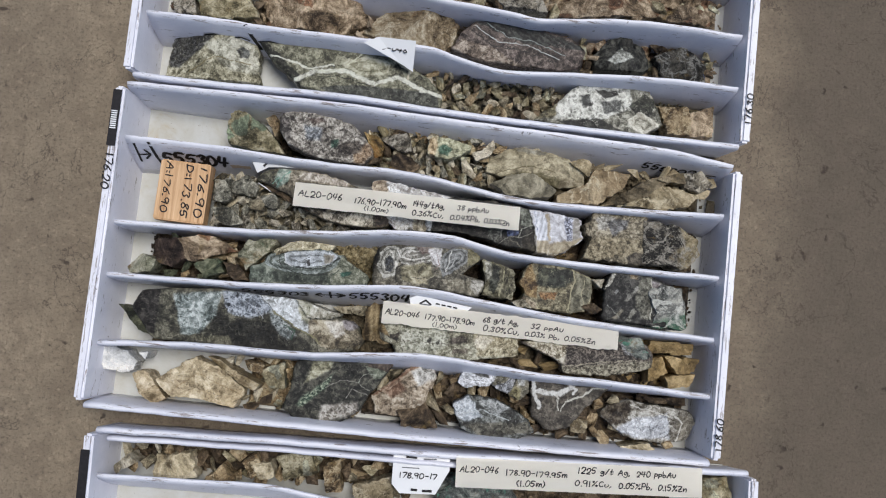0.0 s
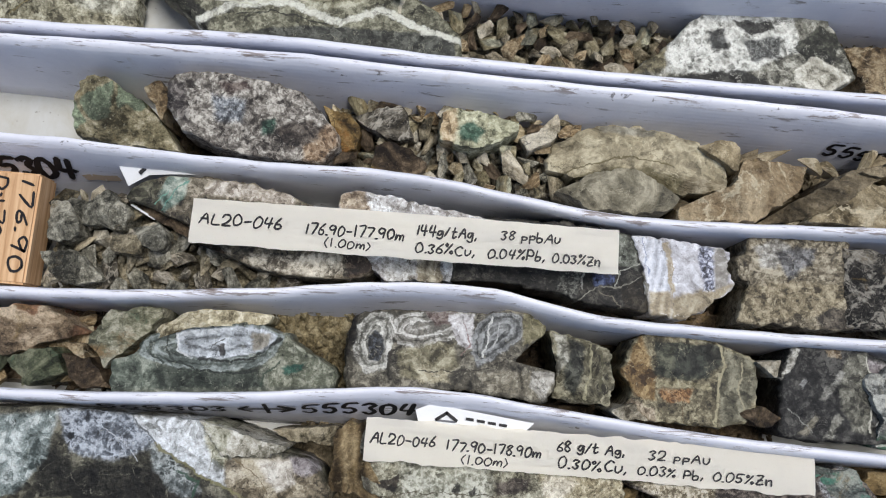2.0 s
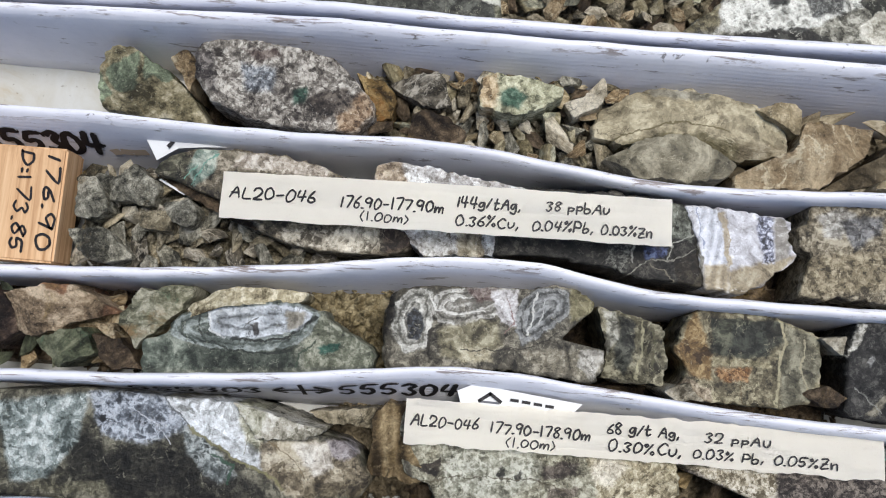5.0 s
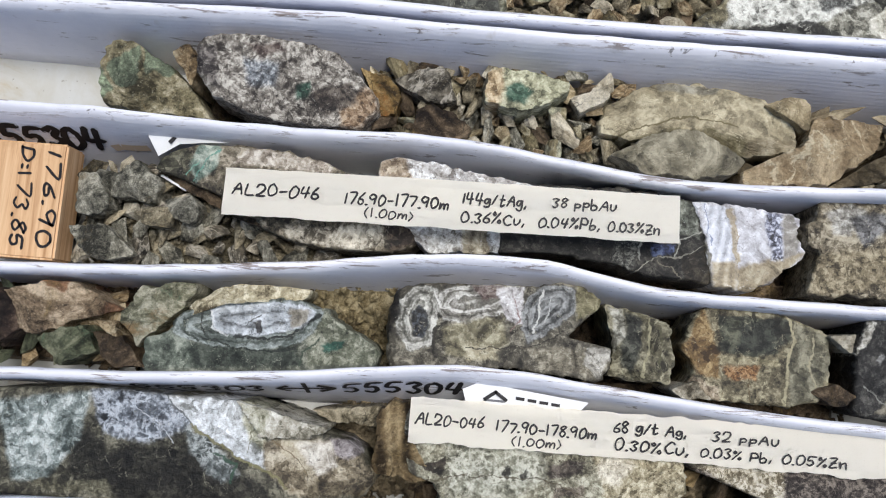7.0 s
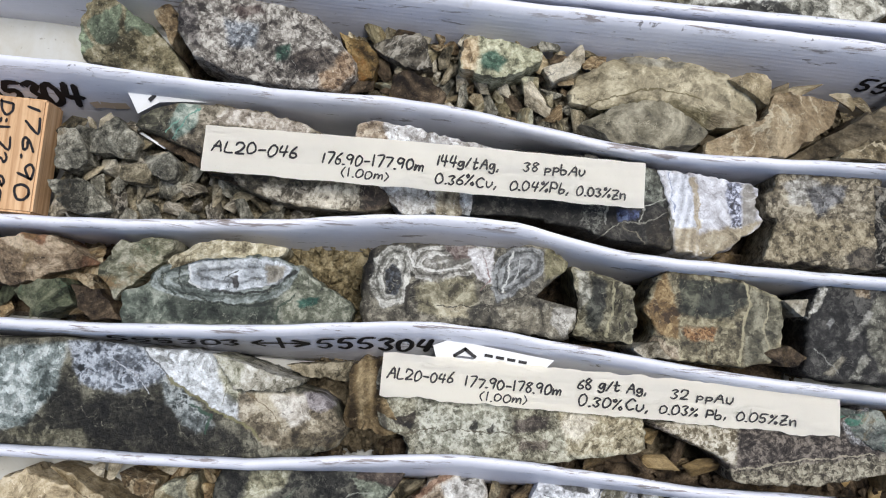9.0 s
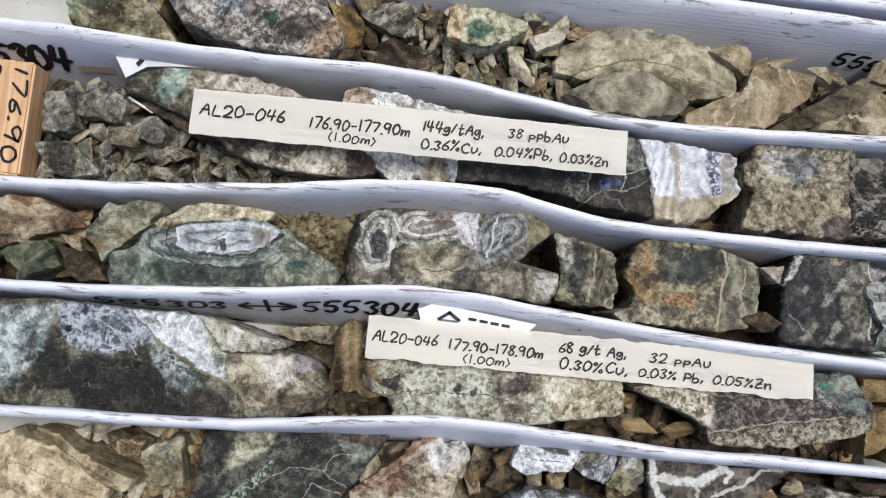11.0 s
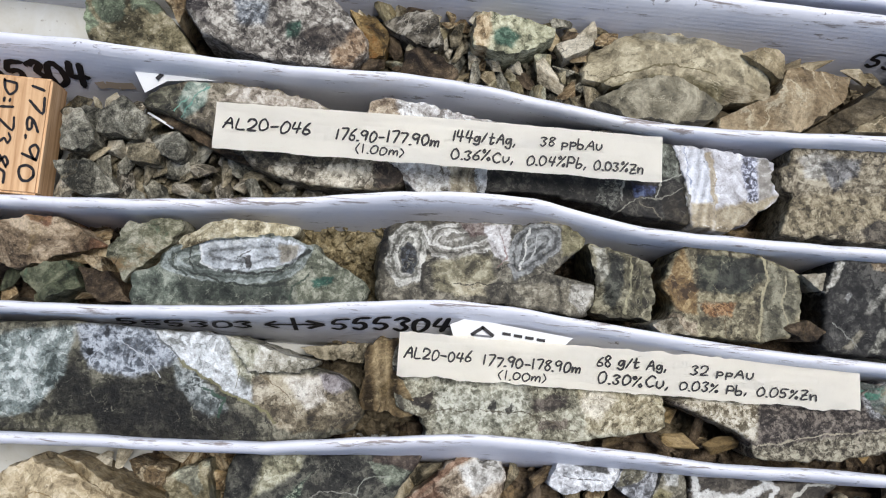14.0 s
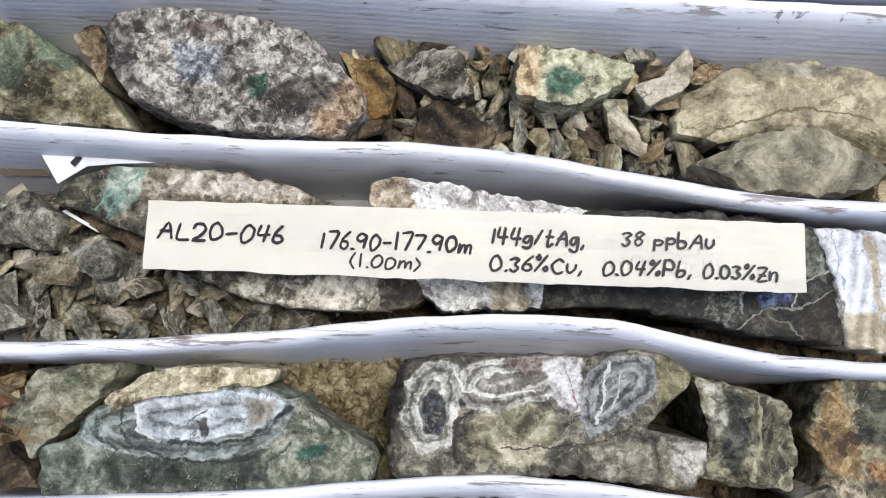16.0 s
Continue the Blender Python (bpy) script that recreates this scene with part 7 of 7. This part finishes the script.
rock("brown_dark", "broken", 0.036, "dark flat rock", [(0.510, 0.058), (0.551, 0.062), (0.554, 0.054), (0.516, 0.054)])
rock("tan", "broken", 0.040, "tan rock lump", [(0.500, 0.341), (0.530, 0.346), (0.533, 0.316), (0.508, 0.313)])
rock("tan_pink", "broken", 0.040, "pinkish tan rock block", [(0.528, 0.338), (0.552, 0.346), (0.553, 0.315), (0.531, 0.314)])
rock("black_vein", "broken", 0.040, "dark veined rock lump", [(0.490, 0.391), (0.522, 0.405), (0.546, 0.388), (0.545, 0.370), (0.503, 0.368)])
rock("pale_brown", "broken", 0.040, "white and brown rock slab", [(0.201, 0.387), (0.226, 0.413), (0.287, 0.416), (0.296, 0.390), (0.286, 0.372), (0.236, 0.376)])
rock("dark_green_chip", "broken", 0.040, "dark green banded rock", [(0.224, 0.428), (0.268, 0.435), (0.275, 0.421), (0.231, 0.413)])
rock("grey_veined", "broken", 0.040, "grey angular rock", [(0.013, 0.398), (0.037, 0.404), (0.043, 0.379), (0.021, 0.381)])
rock("mottled_tan", "broken", 0.040, "grey-tan rock lump", [(0.040, 0.401), (0.089, 0.407), (0.101, 0.386), (0.070, 0.379), (0.046, 0.380)])
rock("tan_pink", "broken", 0.040, "pink-brown breccia slab", [(0.097, 0.408), (0.186, 0.422), (0.211, 0.397), (0.180, 0.379), (0.115, 0.377)])
rock("tan_pink", "broken", 0.040, "pinkish breccia rock", [(0.374, 0.436), (0.484, 0.451), (0.493, 0.432), (0.397, 0.420)])
rock("tan_pink", "broken", 0.040, "red-tan rock end", [(0.492, 0.435), (0.518, 0.446), (0.544, 0.437), (0.544, 0.427), (0.503, 0.426)])
rock("grey_veined", "broken", 0.040, "grey pale rock lump", [(0.318, 0.438), (0.373, 0.442), (0.383, 0.422), (0.341, 0.423)])
rock("mottled_tan", "broken", 0.042, "grey-tan rock lump", [(0.171, -0.029), (0.199, -0.022), (0.208, -0.043), (0.179, -0.053)])
rock("tan", "broken", 0.042, "tan upright rock chip", [(0.213, -0.034), (0.229, -0.028), (0.233, -0.057), (0.219, -0.060)])
rock("beige_grey", "broken", 0.042, "beige rock lump", [(0.241, -0.051), (0.279, -0.039), (0.281, -0.062), (0.246, -0.065)])
rock("tan_light", "broken", 0.042, "pale tan flat rock", [(0.058, -0.040), (0.090, -0.035), (0.097, -0.059), (0.056, -0.063)])
rock("tan", "broken", 0.042, "tan rock chip", [(0.099, -0.065), (0.120, -0.043), (0.133, -0.056), (0.128, -0.063)])
rock("blue_green", "broken", 0.042, "turquoise-stained core piece", [(0.320, -0.033), (0.351, -0.033), (0.389, -0.036), (0.401, -0.055), (0.323, -0.063)])
rock("pale", "broken", 0.042, "pale rock chip", [(0.026, -0.049), (0.033, -0.041), (0.042, -0.048), (0.030, -0.056)])
rock("mottled_tan", "broken", 0.042, "olive tan rock lump", [(0.569, -0.011), (0.595, -0.006), (0.602, -0.029), (0.565, -0.032)])
rock("tan", "broken", 0.042, "tan rock chip", [(0.138, -0.038), (0.151, -0.029), (0.158, -0.043), (0.148, -0.055)])
rock("tan_light", "broken", 0.042, "pale tan angular chip", [(0.148, -0.039), (0.166, -0.035), (0.169, -0.050), (0.156, -0.054)])


# ---- rock chips ----
def chip_mesh(seed):
    rnd = random.Random(seed)
    bm = bmesh.new()
    for _ in range(10):
        v = Vector((rnd.gauss(0, 1), rnd.gauss(0, 1), rnd.gauss(0, 1))).normalized()
        bm.verts.new(Vector((v.x, v.y * rnd.uniform(0.7, 1), v.z * 0.62)) * 0.006)
    res = bmesh.ops.convex_hull(bm, input=bm.verts[:])
    bmesh.ops.delete(bm, geom=[g for g in res["geom_interior"] if isinstance(g, bmesh.types.BMVert)], context="VERTS")
    bmesh.ops.bevel(bm, geom=bm.edges[:], offset=0.00018, segments=1, affect="EDGES")
    me = bpy.data.meshes.new("chip")
    bm.to_mesh(me)
    bm.free()
    return me


SHAPES = {}
COUNT = {"n": 0}


def chip(material, x, y, z, size, rnd, label):
    key = (material, rnd.randrange(8))
    if key not in SHAPES:
        SHAPES[key] = chip_mesh(key[1] * 31 + len(material))
        SHAPES[key].materials.append(M[material])
    ob = new("rock_chip", SHAPES[key])
    size /= 0.012
    ob.matrix_basis = Matrix.LocRotScale((x, y, z), Euler((rnd.uniform(-0.4, 0.4), rnd.uniform(-0.4, 0.4), rnd.uniform(0, 6.28))), (size * rnd.uniform(1.0, 1.7), size * rnd.uniform(0.8, 1.1), size * rnd.uniform(0.7, 1)))
    tagged(ob, label + " in tray", "rock chip", "loose rock chips in the trays")
    COUNT["n"] += 1


def heap(x0, x1, y0, y1, tones, label, many, small, large, level=0.02, seed=1, joined=False):
    """Chips thrown into a stretch of a row, kept apart from one another and from the larger rocks."""
    rnd = random.Random(seed)
    placed, few = [], []
    for k in range(many * 40):
        if len(placed) >= many:
            break
        share = 1 - k / (many * 40)
        s = small + (large - small) * share * rnd.uniform(0.5, 1)
        x, y = rnd.uniform(x0, x1), rnd.uniform(y0, y1)
        if any(inside((x, y), o) and t > level for o, t in ROCKS):
            continue
        if any((x - a) ** 2 + (y - b) ** 2 < (0.5 * (s + c)) ** 2 * 0.40 for a, b, c in placed):
            continue
        placed.append((x, y, s))
        if joined:
            few.append((rnd.choice(tones), x, y, level + rnd.uniform(-0.004, 0.004), s))
            continue
        chip(rnd.choice(tones), x, y, level + rnd.uniform(-0.004, 0.004), s, rnd, label)

    if joined:
        # chips seen only from afar: one mesh
        verts, faces, kinds = [], [], []
        for kind, x, y, z, s in few:
            src = chip_mesh(rnd.randrange(400))
            k = s / 0.012
            m = Matrix.LocRotScale((x, y, z), Euler((rnd.uniform(-0.4, 0.4), rnd.uniform(-0.4, 0.4), rnd.uniform(0, 6.28))), (k * 1.3, k * 0.95, k * 0.85))
            b = len(verts)
            verts += [m @ v.co for v in src.vertices]
            for f in src.polygons:
                faces.append([b + i for i in f.vertices])
                kinds.append(sorted(set(tones)).index(kind))
            bpy.data.meshes.remove(src)
        me = bpy.data.meshes.new("rubble")
        me.from_pydata(verts, [], faces)
        for kind in sorted(set(tones)):
            me.materials.append(M[kind])
        me.polygons.foreach_set("material_index", kinds)
        tagged(new("rubble", me), "heap of " + label + "s in tray", "rubble", "", "stuff")


def gravel(name, label, x0, x1, y0, y1, level, material, seed, many):
    """Fine rubble too small to count, on a low uneven bed."""
    rnd = random.Random(seed)
    verts, faces = [], []
    for _ in range(many):
        x, y, s = rnd.uniform(x0, x1), rnd.uniform(y0, y1), rnd.uniform(0.0016, 0.0046)
        z = level + rnd.uniform(-0.004, 0.002)
        b = len(verts)
        turn = Euler((rnd.uniform(0, 6), rnd.uniform(0, 6), rnd.uniform(0, 6))).to_matrix()
        for v in ((1, 0, 0), (-1, 0, 0), (0, 0.8, 0), (0, -0.8, 0), (0, 0, 0.6), (0, 0, -0.6)):
            p = turn @ (Vector(v) * s * rnd.uniform(0.7, 1.2))
            verts.append((x + p.x, y + p.y, z + p.z))
        for f in ((0, 2, 4), (2, 1, 4), (1, 3, 4), (3, 0, 4), (2, 0, 5), (1, 2, 5), (3, 1, 5), (0, 3, 5)):
            faces.append(tuple(b + i for i in f))
    nx, ny = 40, 14
    b = len(verts)
    for j in range(ny + 1):
        for i in range(nx + 1):
            x, y = x0 + (x1 - x0) * i / nx, y0 + (y1 - y0) * j / ny
            edge = i in (0, nx) or j in (0, ny)
            verts.append((x, y, 0.003 if edge else level - 0.002 + 0.002 * noise.noise((x * 150, y * 150, seed))))
    for j in range(ny):
        for i in range(nx):
            a = b + j * (nx + 1) + i
            faces.append((a, a + 1, a + nx + 2, a + nx + 1))
    me = bpy.data.meshes.new(name)
    me.from_pydata(verts, [], faces)
    me.materials.append(M[material])
    ob = new(name, me)
    return tagged(ob, label, "rubble", "", "stuff")


GREYS, TANS, MIX = ["pale", "grey_chip", "olive_chip", "grey_chip", "grey_veined"], ["tan", "mottled_tan", "olive_chip", "brown_dark", "pale"], ["olive_chip", "mottled_tan", "grey_chip", "beige_grey", "tan", "pale", "brown_dark"]
gravel("rubble", "fine grey-brown rock rubble on tray floor", 0.225, 0.345, 0.244, 0.288, 0.028, "olive_chip", 11, 500)
heap(0.228, 0.350, 0.246, 0.290, MIX, "grey-brown angular rock chip", 95, 0.006, 0.015, 0.036, 2)
gravel("rubble", "fine grey rock rubble on tray floor", 0.080, 0.215, 0.178, 0.226, 0.028, "olive_chip", 12, 700)
heap(0.084, 0.205, 0.180, 0.226, GREYS, "grey-green angular rock chip", 110, 0.006, 0.018, 0.038, 3)
gravel("rubble", "tan muddy rubble on tray floor", 0.195, 0.262, 0.128, 0.180, 0.030, "tan_crust", 13, 300)
gravel("rubble", "brown rubble on tray floor", 0.02, 0.13, 0.126, 0.168, 0.014, "brown_dark", 14, 300)
heap(0.045, 0.135, 0.128, 0.166, ["brown_dark", "tan", "green_grey"], "brown rock chip", 14, 0.008, 0.016, 0.033, 4)
# the low brown_dark beds also put shade between the pieces into their colour
gravel("rubble", "brown rubble on tray floor", 0.30, 0.555, 0.128, 0.172, 0.012, "brown_dark", 15, 300)
gravel("rubble", "brown rubble on tray floor", 0.40, 0.555, 0.182, 0.226, 0.012, "brown_dark", 25, 200)
gravel("rubble", "brown rubble on tray floor", 0.22, 0.555, 0.070, 0.112, 0.012, "beige_dark", 16, 400)
heap(0.355, 0.42, 0.075, 0.10, ["yellow_chip", "brown_dark", "tan"], "brown and tan rock chip", 10, 0.010, 0.018, 0.029, 5)
heap(0.49, 0.552, 0.070, 0.110, ["yellow_chip"], "yellow-tan rock chip", 10, 0.008, 0.015, 0.018, 6)
gravel("rubble", "tan rubble on tray floor", 0.13, 0.24, 0.010, 0.058, 0.012, "tan", 17, 200)
heap(0.10, 0.24, 0.012, 0.058, TANS, "tan rock chip", 14, 0.008, 0.015, 0.018, 7)
gravel("rubble", "brown rubble on tray floor", 0.24, 0.55, 0.012, 0.060, 0.014, "brown_dark", 18, 400)
heap(0.25, 0.55, 0.014, 0.060, ["brown_dark", "tan", "olive_chip"], "brown rock chip", 30, 0.009, 0.018, 0.022, 8)
gravel("rubble", "brown rubble on tray floor", 0.36, 0.556, 0.236, 0.274, 0.014, "beige_dark", 19, 300)
heap(0.35, 0.556, 0.238, 0.276, ["beige_grey", "beige_dark"], "beige rock chip", 16, 0.010, 0.018, 0.036, 9)
gravel("rubble", "tan rock rubble on tray floor", 0.25, 0.56, 0.318, 0.350, 0.016, "olive_chip", 20, 600)
heap(0.270, 0.400, 0.318, 0.352, TANS, "tan angular rock chip", 80, 0.007, 0.014, 0.026, 10)
gravel("rubble", "brown rubble on tray floor", 0.01, 0.56, 0.372, 0.405, 0.016, "tan_pink", 21, 700)
heap(0.02, 0.55, 0.374, 0.402, ["tan_pink", "mottled_tan", "brown_dark"], "pinkish brown rock chip", 50, 0.008, 0.016, 0.026, 14, True)
gravel("rubble", "brown rubble on tray floor", 0.01, 0.56, 0.42, 0.465, 0.016, "tan_pink", 22, 500)
heap(0.30, 0.55, 0.418, 0.45, ["tan_pink", "mottled_tan", "brown_dark"], "pinkish brown rock chip", 20, 0.010, 0.020, 0.03, 15, True)
gravel("rubble", "brown rubble on tray floor", 0.025, 0.55, -0.055, -0.024, 0.016, "brown_dark", 23, 700)
heap(0.022, 0.30, -0.056, -0.022, TANS, "tan rock chip", 46, 0.008, 0.018, 0.028, 12, True)
# dark grains standing in for the shade in the gaps, seed 31 and on
gravel("rubble", "dark grains standing in for shade on tray floor", 0.125, 0.225, 0.258, 0.282, 0.010, "brown_dark", 31, 150)
gravel("rubble", "dark grains standing in for shade on tray floor", 0.215, 0.40, 0.182, 0.226, 0.012, "brown_dark", 32, 250)
gravel("rubble", "dark grains standing in for shade on tray floor", 0.13, 0.20, 0.128, 0.160, 0.012, "brown_dark", 33, 150)
gravel("rubble", "dark grains standing in for shade on tray floor", 0.262, 0.30, 0.128, 0.172, 0.012, "brown_dark", 34, 100)
gravel("rubble", "dark grains standing in for shade on tray floor", 0.03, 0.22, 0.068, 0.108, 0.010, "beige_dark", 35, 200)
for seed_, x0_, x1_, y0_, y1_ in ((51, 0.03, 0.235, 0.060, 0.072), (52, 0.12, 0.47, 0.122, 0.136), (53, 0.25, 0.53, 0.066, 0.080), (54, 0.215, 0.50, 0.178, 0.190), (55, 0.13, 0.24, 0.240, 0.256)):
    gravel("rubble", "dark grains standing in for shade at a divider's foot", x0_, x1_, y0_, y1_, 0.021, "brown_dark", seed_, 120)
# chips that carry the block, under the block
for i, (x, y) in enumerate(((0.042, 0.192), (0.066, 0.195), (0.052, 0.218), (0.068, 0.220))):
    chip("grey_chip", x, y, 0.0185, 0.024, random.Random(90 + i), "grey angular rock chip under the wooden block")
gravel("rubble", "brown fines between core pieces on tray floor", 0.215, 0.262, 0.070, 0.118, 0.016, "beige_dark", 41, 250)
